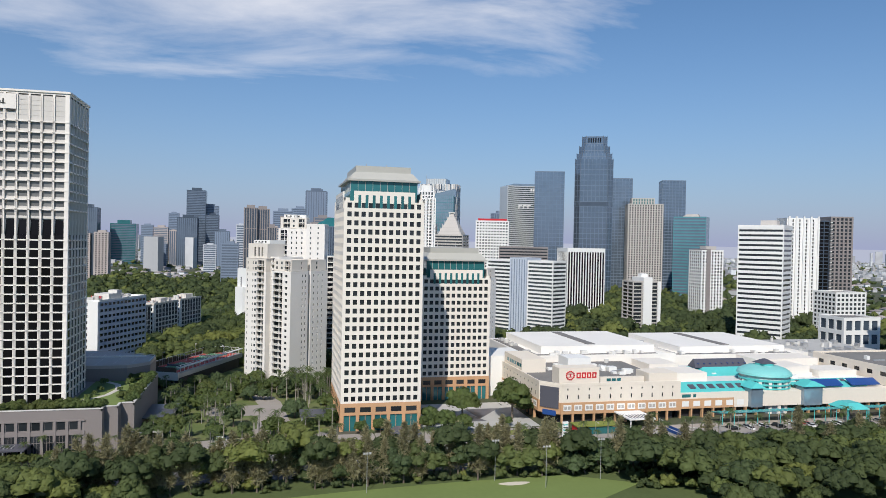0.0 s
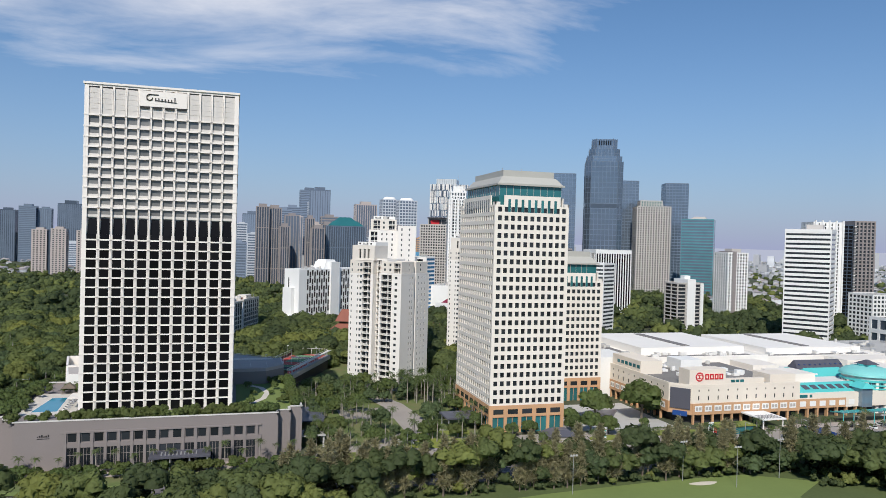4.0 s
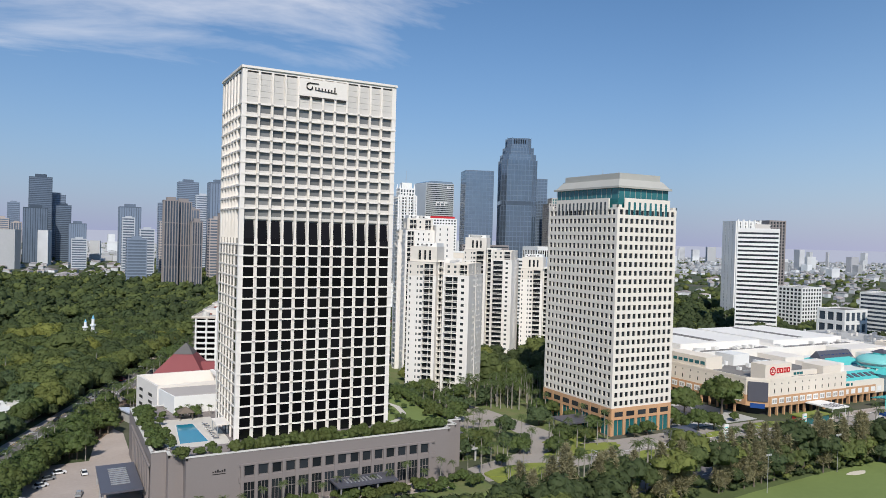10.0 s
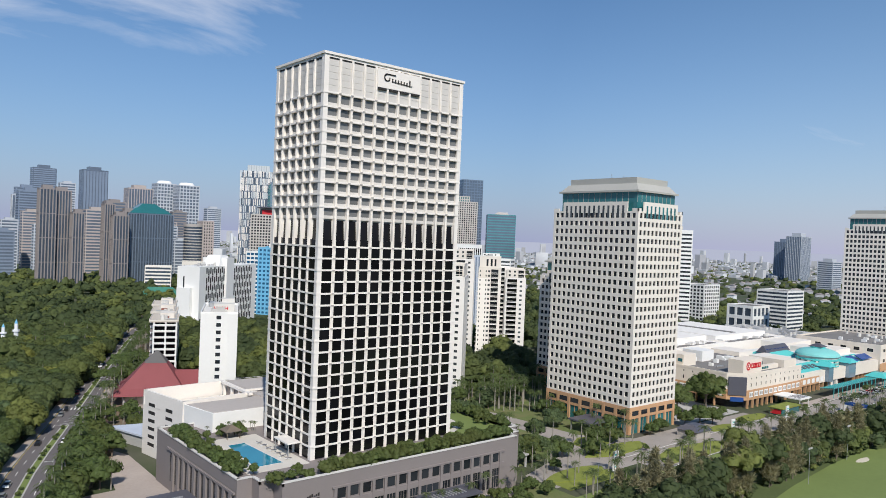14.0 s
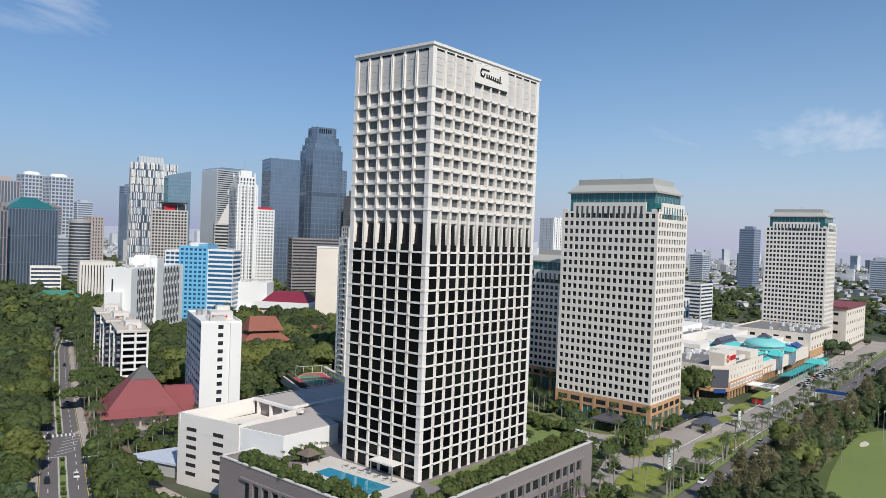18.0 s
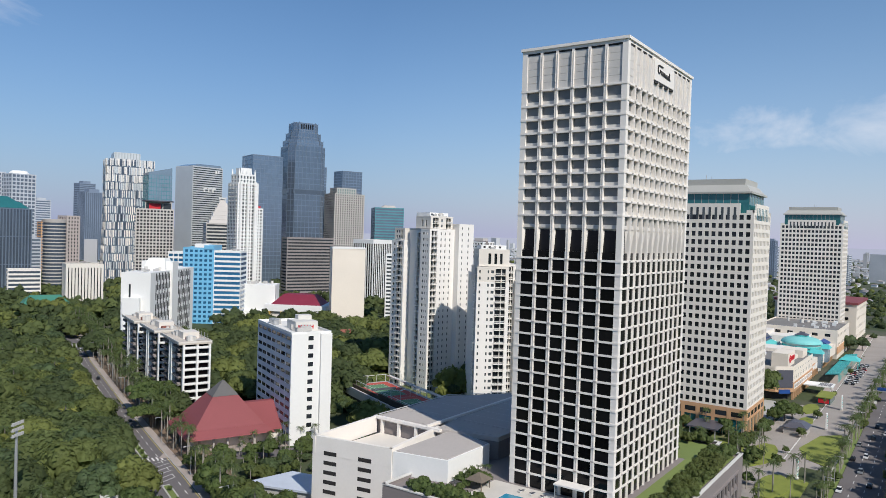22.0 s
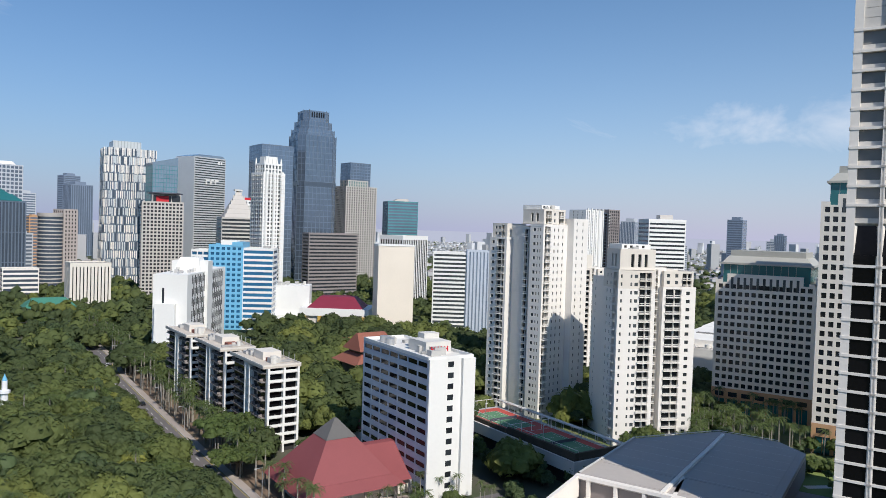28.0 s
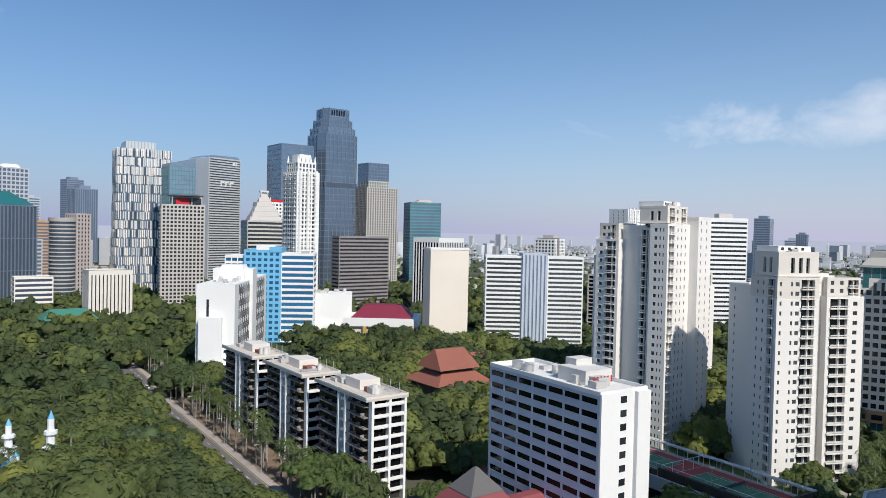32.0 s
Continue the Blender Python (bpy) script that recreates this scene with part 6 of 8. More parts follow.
part("belt", G().box(-28.4, 28.4, -20, 20, 134, 140).box(-22, 22, -26.4, 26.4, 134, 140), NAVYGLASS, t)
for k in range(6):
    for q in (-1, 1):
        piece("crown_slot", BLACKGLASS, t, -8.5 + k * 3.4, q * 17.75, 233.5, 1.8, 0.5, 7)
tower("grey_tower", "blue-grey glass office tower with a dark top slot", 410, 1035, 44, 44, 183, -20, SLATERIB, SLATEGLASS, fh=6, bay=5.5, pier=0.5, band=0.7, depth=0.15)
t = thing("curved_tower", "striped grey tower with a white side wall and plain sign", "skyscraper", 387, 1164, 0, 0)
block(t, 0, 54, 0, 43, 0, 172, 3.4, 70, SILVER, GREYGLASS, "SE", pier=0.6, band=1.75, depth=0.3)
part("white_wall", G().box(-0.6, 0, 0.5, 43, 0, 172), SILVER, t, "plain grey metal side wall")
part("roof_slope", G().prism([(0, 1), (54, 1), (54, 42), (0, 42)], 173.2, 177, [(14, 8), (52, 4), (52, 40), (14, 40)]), SKYGLASS, t)
F = (0, 0, 0.0)
g = G()
for k in range(3):
    g.fbox(F, 19 + k * 8, 21 + k * 8, 0.1, 0.8, 134, 141).fbox(F, 21 + k * 8, 25.5 + k * 8, 0.1, 0.8, 139, 141)
g.fbox(F, 40, 43, 0.1, 0.8, 164, 168).fbox(F, 45, 47, 0.1, 0.8, 164, 168)
part("sign", g, WHITE, t, "white plain sign blocks")
t = thing("slanted_tower", "teal glass tower with a slanting top", "skyscraper", 250, 1045, 0, -20)
block(t, -14, 14, -15, 15, 0, 143, 5, 3, CYANGLASS, SKYGLASS, "SWE", pier=0.4, band=0.6, depth=0.2, roof=None)
part("slanted_top", G().add([(-14, -15, 143), (14, -15, 143), (14, 15, 143), (-14, 15, 143), (-14, -15, 146), (14, -15, 153), (14, 15, 153), (-14, 15, 146)], [(3, 2, 1, 0), (4, 5, 6, 7), (0, 1, 5, 4), (1, 2, 6, 5), (2, 3, 7, 6), (3, 0, 4, 7)]), SKYGLASS, t)
t = thing("pleated_tower", "silver pleated glass tower of vertical shards", "skyscraper", 262, 1130, 0, -24)
r = random.Random(9)
part("body", G().prism([(-31, -21), (31, -21), (31, 21), (-31, 21)], 0, 80, [(-28.5, -19), (29, -19), (29, 19), (-28.5, 19)]), FARGLASS, t)
part("upper_body", G().box(-28.5, 8, -19, 19, 80, 164), FARGLASS, t)
part("upper_body", G().box(8, 29, -19, 19, 80, 166), FARGLASS, t)
part("top_body", G().box(-20, 12, -17, 17, 164, 175), SILVER, t)
part("lean_shoulder", G().prism([(-28.5, -18.9), (-20, -18.9), (-20, 18.9), (-28.5, 18.9)], 155, 166, [(-25, -18.9), (-20, -18.9), (-20, 18.9), (-25, 18.9)]), SILVER, t)
for F, w in (((-29, -19, 0.0), 58), ((-29, 19, -math.pi / 2), 38), ((29, -19, math.pi / 2), 38)):
    for k in range(16):
        z = k * 10.4
        rows = (G(), G(), G())
        u = r.uniform(0, 1.2)
        flare = max(0.0, (78 - z) / 78) * 2.0
        while u < w - 1.2:
            q, wd = r.random(), r.uniform(0.7, 1.5)
            z0_ = z + r.uniform(0, 2.2)
            rows[0 if q < 0.52 else (1 if q < 0.86 else 2)].fbox(F, u, u + wd, 0.0, 0.4 + flare + r.uniform(0.0, 0.7), z0_, z + 10.4)
            u += wd + (r.uniform(0.5, 1.9) if z < 120 else r.uniform(0.1, 0.7))
        for nm, gg, mm in (("pale_shard", rows[0], PRECAST), ("grey_shard", rows[1], SILVER), ("dark_shard", rows[2], NAVYGLASS)):
            part(nm, gg, mm, t, kind="stuff")
for k in range(9):
    piece("top_fin", DULLSILVER, t, -18 + k * 3.6, -17.3, 169.5, 0.8, 0.6, 10.6)
t = tower("red_sign_tower", "warm grey office tower with balcony bands and a red roof sign", 196, 966, 40, 30, 98, -32, GREYSTONE, DARKWIN, fh=3.6, bay=3.4, pier=1.3, band=1.5, depth=0.35)
for k in range(26):
    fpiece("balcony_band", GREYSTONE, t, (-20, 15, -math.pi / 2), 1, 29, 0.02, 1.4, 3 + k * 3.6, 4.3 + k * 3.6)
part("roof_disc", G().cyl(3, 0, 107.2, 108.4, 17, 24), SCREEN, t, "dark flat roof disc")
piece("roof_core", GREYSTONE, t, 3, 0, 102.6, 10, 10, 9.2)
t = tower("roof_drum", "rooftop drum with a red sign panel", 199, 964, 28, 20, 106, -32, STONE, DARKWIN, z0=98.2, fh=8, bay=8)
piece("sign", SIGNRED, t, -4, -10.4, 102, 12, 0.5, 6)
t = thing("ornate_tower", "white ornate residential tower with a pinnacled top", "residential tower", 164, 774, 0, -12)
block(t, -10.5, 10.5, -10, 10, 0, 122, 3.4, 3.2, WHITE, GREYGLASS, "SWE", pier=1.3, band=1.2, depth=0.3)
block(t, -8.5, 8.5, -8, 8, 122, 130, 4, 3.2, WHITE, GREYGLASS, "SWE", pier=1.3, band=1.2, depth=0.3)
for k in range(-2, 3):
    for q in (-1, 1):
        part("pinnacle", G().cyl(k * 4, q * 7, 130, 136, 1.1, 8, 0.2), WHITE, t)
part("mast", G().cyl(0, 0, 130, 150, 0.4, 6, 0.1), STEEL, t)
for a in (-7.4, 0.0, 7.4):
    part("bay_column", G().prism([(a - 1.5, -10), (a - 0.9, -11.3), (a + 0.9, -11.3), (a + 1.5, -10)], 4, 124), WHITE, t)
    for q in "SW":
        F, W = faces(-10.5, 10.5, -10, 10)[q]
        g = G()
        for k in range(33):
            g.fbox(F, W / 2 + a * 0.9 - 1.9, W / 2 + a * 0.9 + 1.9, 0.0, 1.5, 5 + k * 3.6, 5.5 + k * 3.6)
        part("balcony_grid", g, PRECAST, t, kind="stuff")
part("top_tier", G().box(-5.5, 5.5, -5, 5, 131, 137), WHITE, t)
t = tower("stepped_cone_tower", "pale grey office tower with a stepped glazed cone top", 219, 876, 36, 30, 84, -30, GREYSTONE, GREYGLASS, fh=3.6, bay=40, pier=0.6, band=1.6, depth=0.3)
for k in range(6):
    a, b, z = 15 - k * 2.3, 12 - k * 1.9, 84.1 + k * 4.6
    part("cone_tier", G().prism([(-a, -b), (a, -b), (a, b), (-a, b)], z, z + 4.6, [(-a + 1.9, -b + 1.6), (a - 1.9, -b + 1.6), (a - 1.9, b - 1.6), (-a + 1.9, b - 1.6)]), GREYSTONE, t)
    part("tier_frame", G().box(-a - 0.1, a + 0.1, -b - 0.1, b + 0.1, z - 0.1, z + 0.3), STONE, t)
    for q in (-1, 1):
        piece("tier_post", PODCAP, t, q * (a - 0.5), -b + 0.3, z + 2.4, 0.7, 0.7, 4.4)
part("finial", G().box(-4, 4, -2.5, 2.5, 111.4, 113), PODCAP, t)
t = tower("plain_tower", "white gridded office tower with a red roof band", 289, 930, 44, 30, 104, -20, WHITE, GREYGLASS, fh=3.8, bay=3.8, pier=1.7, band=1.9, depth=0.3)
piece("roof_band", SIGNRED, t, 0, -13, 106.4, 38, 1, 2.6)
t = tower("brown_tower", "stone residential tower with a crowned top", 556, 1010, 52, 36, 138, -20, GREYSTONE, DARKWIN, fh=3.5, bay=3.8, pier=1.8, band=1.3, depth=0.3)
block(t, -20, 14, -12, 12, 138, 147, 4.5, 4.2, GREYSTONE, TEALGLASS, "SWE", pier=1.9, band=1.3, depth=0.3)
tower("blue_tower", "blue-grey glass tower with a stepped top", 547, 1075, 38, 30, 182, -20, SLATERIB, SLATEGLASS, fh=5, bay=5, pier=0.7, band=1.0, depth=0.2)
tower("blue_tower", "blue-grey glass tower with a stepped top", 654, 1095, 38, 34, 184, -20, SLATERIB, SLATEGLASS, fh=5, bay=5, pier=0.7, band=1.0, depth=0.2)
t = tower("teal_tower", "teal glass office tower with pale bands", 612, 968, 46, 40, 119, -40, CYANGLASS, MIDGLASS, fh=4.4, bay=50, pier=0.8, band=1.9, depth=0.2)
part("roof_wedge", G().prism([(-12, -10), (12, -10), (12, 10), (-12, 10)], 120, 124, [(-6, -8), (10, -8), (10, 8), (-6, 8)]), STONE, t)
t = tower("striped_tower", "white office tower with dark ribbon windows", 381.4, 498.5, 34, 26, 92, -52, WHITE, DARKWIN, fh=3.9, bay=40, pier=0.8, band=2.15, depth=0.4)
part("roof_band", G().box(-17.1, 17.1, -13.1, 13.1, 92.0, 94.5), WHITE, t)
piece("roof_plant", GREYSTONE, t, 3, 2, 96.5, 12, 9, 4)
t = thing("pale_twin", "white residential tower with a dark brown unfinished flank", "residential tower", 535, 622, 0, -15)
block(t, -35, -3, -12, 12, 0, 106, 3.6, 7, WHITE, DARKWIN, "SWE", pier=5.4, band=1.2, depth=0.3)
block(t, -2.9, 8, -10, 12, 0, 104, 3.6, 4, NAVYGLASS, BLACKGLASS, "S", pier=0.8, band=0.8, depth=0.3)
for k in range(5):
    piece("white_fin", WHITE, t, -33 + k * 7.2, -12.6, 54, 1.6, 1.6, 109)
for k in range(28):
    piece("balcony", WHITE, t, 8.2, -12.6, 6 + k * 3.6, 2.2, 1.4, 0.5)
block(t, 8.1, 30, -12, 12, 0, 108, 3.6, 4, BROWNSTRIPE, DARKWIN, "SE", pier=1.5, band=1.2, depth=0.8)
t = tower("small_tower", "white tower with dark stacked balconies beside trees", 316, 575, 26, 20, 45, 0, GREYSTONE, DARKWIN, fh=3.3, bay=8, pier=0.7, band=0.9, depth=0.9)
part("core_wall", G().box(-3.2, 5.0, -10.6, 10.6, 0, 49), WHITE, t, "plain white core wall")
part("side_wall", G().box(10.5, 13.4, -10.4, 10.4, 0, 45.5), WHITE, t)
piece("stair_house", WHITE, t, 1.5, 0, 50.5, 6, 6, 3)
t = tower("slim_tower", "white and taupe residential tower above low houses", 455, 690, 26, 24, 72, 0, WHITE, DARKWIN, fh=3.4, bay=3.6, pier=1.5, band=1.4, depth=0.5)
part("taupe_strip", G().box(-7, -2.5, -12.5, 12, 0, 74), BROWNSTRIPE, t, "dark taupe upright strip")
piece("stair_house", GREYSTONE, t, 2, 0, 74.5, 12, 12, 5)
tower("white_block", "white office block with dark glass front", 399, 430, 30, 24, 29, 0, WHITE, NAVYGLASS, fh=9, bay=7, pier=2.0, band=3.0, depth=0.6)
tower("white_block", "white stepped office block", 472, 520, 30, 26, 40, 0, WHITE, GREYGLASS, fh=3.5, bay=4, pier=1.4, band=1.4, depth=0.3)
tower("ribbon_block", "white office block with dark ribbon windows", 480, 440, 34, 30, 40, 0, WHITE, NAVYGLASS, fh=3.6, bay=36, pier=0.8, band=1.8, depth=0.3)
# round and square offices on the left of the centre
t = thing("round_office", "round dark glass office tower with pale bands and a square flank", "office building", 149, 1096, 0, 0)
for k in range(20):
    part("floor_ring", G().cyl(0, 0, k * 4.0, k * 4.0 + 1.3, 12.9, 28), GREYSTONE, t)
part("glass_drum", G().cyl(0, 0, 0, 80, 12.5, 28), NAVYGLASS, t)
part("roof_ring", G().cyl(0, 0, 80, 84, 13.2, 28), STONE, t)
block(t, 9, 25, -10, 12, 0, 88, 4.1, 4, FARWARM, DARKWIN, "SWE", pier=2.0, band=1.9, depth=0.3)
tower("beige_block", "pale stone block with a stepped roof", 87, 916, 33, 26, 40, -20, CREAM, DARKWIN, fh=40, bay=3, pier=2.0, band=6, depth=0.3)
tower("low_block", "low pale office block", 75, 1010, 30, 20, 30, -20, PRECAST, NAVYGLASS, fh=4.2, bay=40, pier=0.8, band=2.0, depth=0.3)
# residential high-rises by the park
for x, y, w, h, m_ in ((-31, 1103, 19, 119, BROWNSTRIPE), (-14, 1110, 21, 118, BROWNSTRIPE), (0, 1086, 14, 91, BROWNSTRIPE), (36, 1088, 13, 104, BROWNSTRIPE), (46, 1074, 19, 90, BROWNSTRIPE), (89, 1104, 59, 94, SLATERIB), (62, 1098, 16, 96, BROWNSTRIPE)):
    t = tower("park_tower", "dark ribbed residential tower beside the park", x, y, w, max(16, w * 0.6), h, 0, m_, NAVYGLASS, fh=30, bay=3.4, pier=1.3, band=0.8, depth=0.6)
    part("roof_house", G().box(-w * 0.3, w * 0.3, -5, 5, h, h + 5), m_, t)
t = thing("tiered_roof", "stepped teal glass roof of a residential tower", "roof", 89, 1104, 95.2, 0)
part("tier", G().prism([(-27, -16), (27, -16), (27, 16), (-27, 16)], 0, 7, [(-18, -12), (18, -12), (18, 12), (-18, 12)]), TEALGLASS, t)
part("tier", G().prism([(-16, -11), (16, -11), (16, 11), (-16, 11)], 7, 13, [(-8, -6), (8, -6), (8, 6), (-8, 6)]), TEALGLASS, t)
for x, y, w, h in ((238, 1486, 35, 158), (265, 1445, 37, 155)):
    t = tower("twin_tower", "pale blue glass tower with a white rounded top", x, y, w, 34, h, 0, FARPALE, FARGLASS, fh=6, bay=6, pier=1.6, band=2.0, depth=0.2)
    part("crown", G().cyl(0, 0, h, h + 6, w * 0.42, 20, w * 0.3), WHITE, t)
# FARPALE, FARBLUE, FARGLASS and FARWARM carry distance haze in their colour
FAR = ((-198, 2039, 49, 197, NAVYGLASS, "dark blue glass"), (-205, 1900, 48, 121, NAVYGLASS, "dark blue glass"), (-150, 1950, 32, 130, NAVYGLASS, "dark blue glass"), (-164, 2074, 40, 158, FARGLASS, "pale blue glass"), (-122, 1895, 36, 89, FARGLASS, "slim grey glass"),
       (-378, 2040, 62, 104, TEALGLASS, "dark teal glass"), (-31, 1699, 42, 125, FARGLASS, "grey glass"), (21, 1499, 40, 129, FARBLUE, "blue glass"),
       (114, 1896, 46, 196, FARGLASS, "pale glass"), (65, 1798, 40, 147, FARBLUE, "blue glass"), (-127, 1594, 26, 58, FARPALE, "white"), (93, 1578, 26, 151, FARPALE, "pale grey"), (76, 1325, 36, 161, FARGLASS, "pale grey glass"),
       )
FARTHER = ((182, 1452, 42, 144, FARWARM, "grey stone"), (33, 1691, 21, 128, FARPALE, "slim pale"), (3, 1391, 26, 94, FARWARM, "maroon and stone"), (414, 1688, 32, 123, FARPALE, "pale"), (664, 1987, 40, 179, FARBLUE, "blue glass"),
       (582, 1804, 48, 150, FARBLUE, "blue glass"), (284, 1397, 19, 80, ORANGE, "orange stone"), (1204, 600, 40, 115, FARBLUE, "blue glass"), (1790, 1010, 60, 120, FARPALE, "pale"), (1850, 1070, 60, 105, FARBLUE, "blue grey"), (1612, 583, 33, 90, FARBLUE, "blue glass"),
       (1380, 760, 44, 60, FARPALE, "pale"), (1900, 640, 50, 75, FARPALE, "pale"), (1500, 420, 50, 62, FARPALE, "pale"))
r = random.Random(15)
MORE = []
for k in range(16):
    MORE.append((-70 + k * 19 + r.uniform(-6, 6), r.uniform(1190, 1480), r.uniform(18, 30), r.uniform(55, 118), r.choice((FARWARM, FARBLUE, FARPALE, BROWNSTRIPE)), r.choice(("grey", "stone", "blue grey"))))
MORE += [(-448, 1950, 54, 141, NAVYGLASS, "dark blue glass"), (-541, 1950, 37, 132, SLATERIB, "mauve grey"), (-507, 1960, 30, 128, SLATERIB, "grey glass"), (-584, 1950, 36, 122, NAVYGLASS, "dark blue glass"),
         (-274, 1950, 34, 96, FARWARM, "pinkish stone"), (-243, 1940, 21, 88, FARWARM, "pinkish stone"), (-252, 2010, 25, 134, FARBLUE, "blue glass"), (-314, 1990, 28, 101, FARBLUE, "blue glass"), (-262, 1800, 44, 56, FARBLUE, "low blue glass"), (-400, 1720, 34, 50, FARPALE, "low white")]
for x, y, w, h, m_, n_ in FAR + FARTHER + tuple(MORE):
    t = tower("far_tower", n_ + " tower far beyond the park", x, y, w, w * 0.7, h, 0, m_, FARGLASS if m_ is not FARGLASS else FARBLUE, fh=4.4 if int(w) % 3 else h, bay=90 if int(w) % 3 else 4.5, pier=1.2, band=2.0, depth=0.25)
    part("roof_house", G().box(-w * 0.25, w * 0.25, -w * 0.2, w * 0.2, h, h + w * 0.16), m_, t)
for x, y in ((-283, 1275), (-350, 1290)):
    for k in (-1, 1):
        t = tower("residential_tower", "cream residential tower with shallow balconies by the park", x + k * 14.5, y - 4 * k, 22, 20, 78 + k, 0, FARWARM, GREYGLASS, fh=3.3, bay=5.5, pier=2.4, band=1.5, depth=0.4)
        # navy block added in the gap, its darkness put in as colour
        part("stair_core", G().box(-14.2 if k > 0 else 11.2, -11.2 if k > 0 else 14.2, -6, 8, 0, 76), NAVYGLASS, t, "dark fill drawn for the gap between paired slabs")
        part("roof_house", G().box(-6, 6, -5, 5, 78 + k, 82 + k), FARWARM, t)


# ---- trees ----
def crown(g, r, x, y, z, R, tall, clumps, per, spread=0.42, lift=0.0):
    """One leafy crown: a dark inner body and, over it, rounded clumps of small tilted leaf sprays with gaps between them."""
    k = np.arange(clumps)
    hh = 1 - 1.34 * (k + r.uniform(0.1, 0.9, clumps)) / clumps
    aa = k * 2.4 + r.uniform(-0.5, 0.5, clumps)
    q = np.sqrt(np.maximum(0, 1 - hh * hh))
    size3, mid = np.array([R, R, tall]), np.array([x, y, z])
    out = np.stack([q * np.cos(aa), q * np.sin(aa), hh], 1)
    c = mid + out * (r.uniform(0.58, 0.86, clumps))[:, None] * size3
    rc = spread * R * r.uniform(0.7, 1.25, clumps)
    n, m = (8, 4) if clumps > 8 else (6, 3)
    dirs = [(0, 0, -0.35)]
    for j in range(m):
        e = radians(-30) + radians(105) * j / (m - 1)
        dirs += [(math.cos(e) * math.cos(0.4 * j + 6.28319 * i / n), math.cos(e) * math.sin(0.4 * j + 6.28319 * i / n), math.sin(e)) for i in range(n)]
    dirs = np.array(dirs + [(0, 0, 1.0)])
    v = mid + dirs * (0.74 * r.uniform(0.82, 1.1, len(dirs)))[:, None] * size3
    fs = [(0, 1 + (i + 1) % n, 1 + i) for i in range(n)]
    for j in range(m - 1):
        fs += [(1 + j * n + i, 1 + j * n + (i + 1) % n, 1 + (j + 1) * n + (i + 1) % n, 1 + (j + 1) * n + i) for i in range(n)]
    t = len(dirs) - 1
    fs += [(t, 1 + (m - 1) * n + i, 1 + (m - 1) * n + (i + 1) % n) for i in range(n)]
    g.add([tuple(p) for p in v.tolist()], fs)
    n = 6 if per > 14 else 5
    ring = np.array([(0, 0, 1.0)] + [(0.8 * math.cos(6.28319 * i / n), 0.8 * math.sin(6.28319 * i / n), 0.55) for i in range(n)] + [(math.cos(6.28319 * (i + 0.5) / n), math.sin(6.28319 * (i + 0.5) / n), -0.25) for i in range(n)])
    tri = [(0, 1 + i, 1 + (i + 1) % n) for i in range(n)]
    for i in range(n):
        j = (i + 1) % n
        tri += [(1 + i, 1 + n + i, 1 + j), (1 + j, 1 + n + i, 1 + n + j)]
    v = c[:, None, :] + ring[None] * (rc[:, None] * r.uniform(0.8, 1.12, (clumps, len(ring))))[:, :, None] * np.array([1, 1, 0.85])
    f = np.array(tri)[None] + (np.arange(clumps) * len(ring))[:, None, None]
    g.bulk(v.reshape(-1, 3), f.reshape(-1, 3))
    N = clumps * per
    if not N:
        return
    d = r.normal(size=(N, 3)) + np.repeat(out, per, 0) * 0.9 + np.array([0, 0, 0.5 + lift])
    d /= np.linalg.norm(d, axis=1)[:, None]
    rr = np.repeat(rc, per)
    p = np.repeat(c, per, 0) + d * (rr * r.uniform(0.9, 1.1, N))[:, None] * np.array([1, 1, 0.85])
    d = d + r.normal(size=(N, 3)) * 0.24
    d /= np.linalg.norm(d, axis=1)[:, None]
    a = np.cross(d, r.normal(size=(N, 3)))
    a /= np.linalg.norm(a, axis=1)[:, None]
    b = np.cross(d, a)
    w = (rr * (1.2 / math.sqrt(per)) * r.uniform(0.7, 1.3, N))[:, None]
    v = np.stack([p + a * w * 1.15, p - a * w * 0.6 + b * w * 0.75, p - a * w * 0.6 - b * w * 0.75], 1).reshape(-1, 3)
    g.bulk(v, np.arange(3 * N).reshape(-1, 3))


def needles(g, r, x, y, z, reach, n):
    """A feathery spray of thin needles round the end of a branch."""
    d = r.normal(size=(n, 3)) + np.array([0, 0, 0.55])
    d /= np.linalg.norm(d, axis=1)[:, None]
    a = np.cross(d, r.normal(size=(n, 3)))
    a /= np.linalg.norm(a, axis=1)[:, None]
    p = np.array([x, y, z]) + d * (reach * r.uniform(0.0, 0.45, n))[:, None]
    L = (reach * r.uniform(0.6, 1.2, n))[:, None]
    v = np.stack([p + a * 0.13, p - a * 0.13, p + d * L], 1).reshape(-1, 3)
    g.bulk(v, np.arange(3 * n).reshape(-1, 3))


def limb(g, a, b, r0, r1, n=6):
    a, b = Vector(a), Vector(b)
    d = (b - a).normalized()
    t = d.orthogonal().normalized()
    s = d.cross(t)
    ringv = lambda p, q: [tuple(p + (t * math.cos(2 * math.pi * i / n) + s * math.sin(2 * math.pi * i / n)) * q) for i in range(n)]
    g.add(ringv(a, r0) + ringv(b, r1), [(i, (i + 1) % n, n + (i + 1) % n, n + i) for i in range(n)])


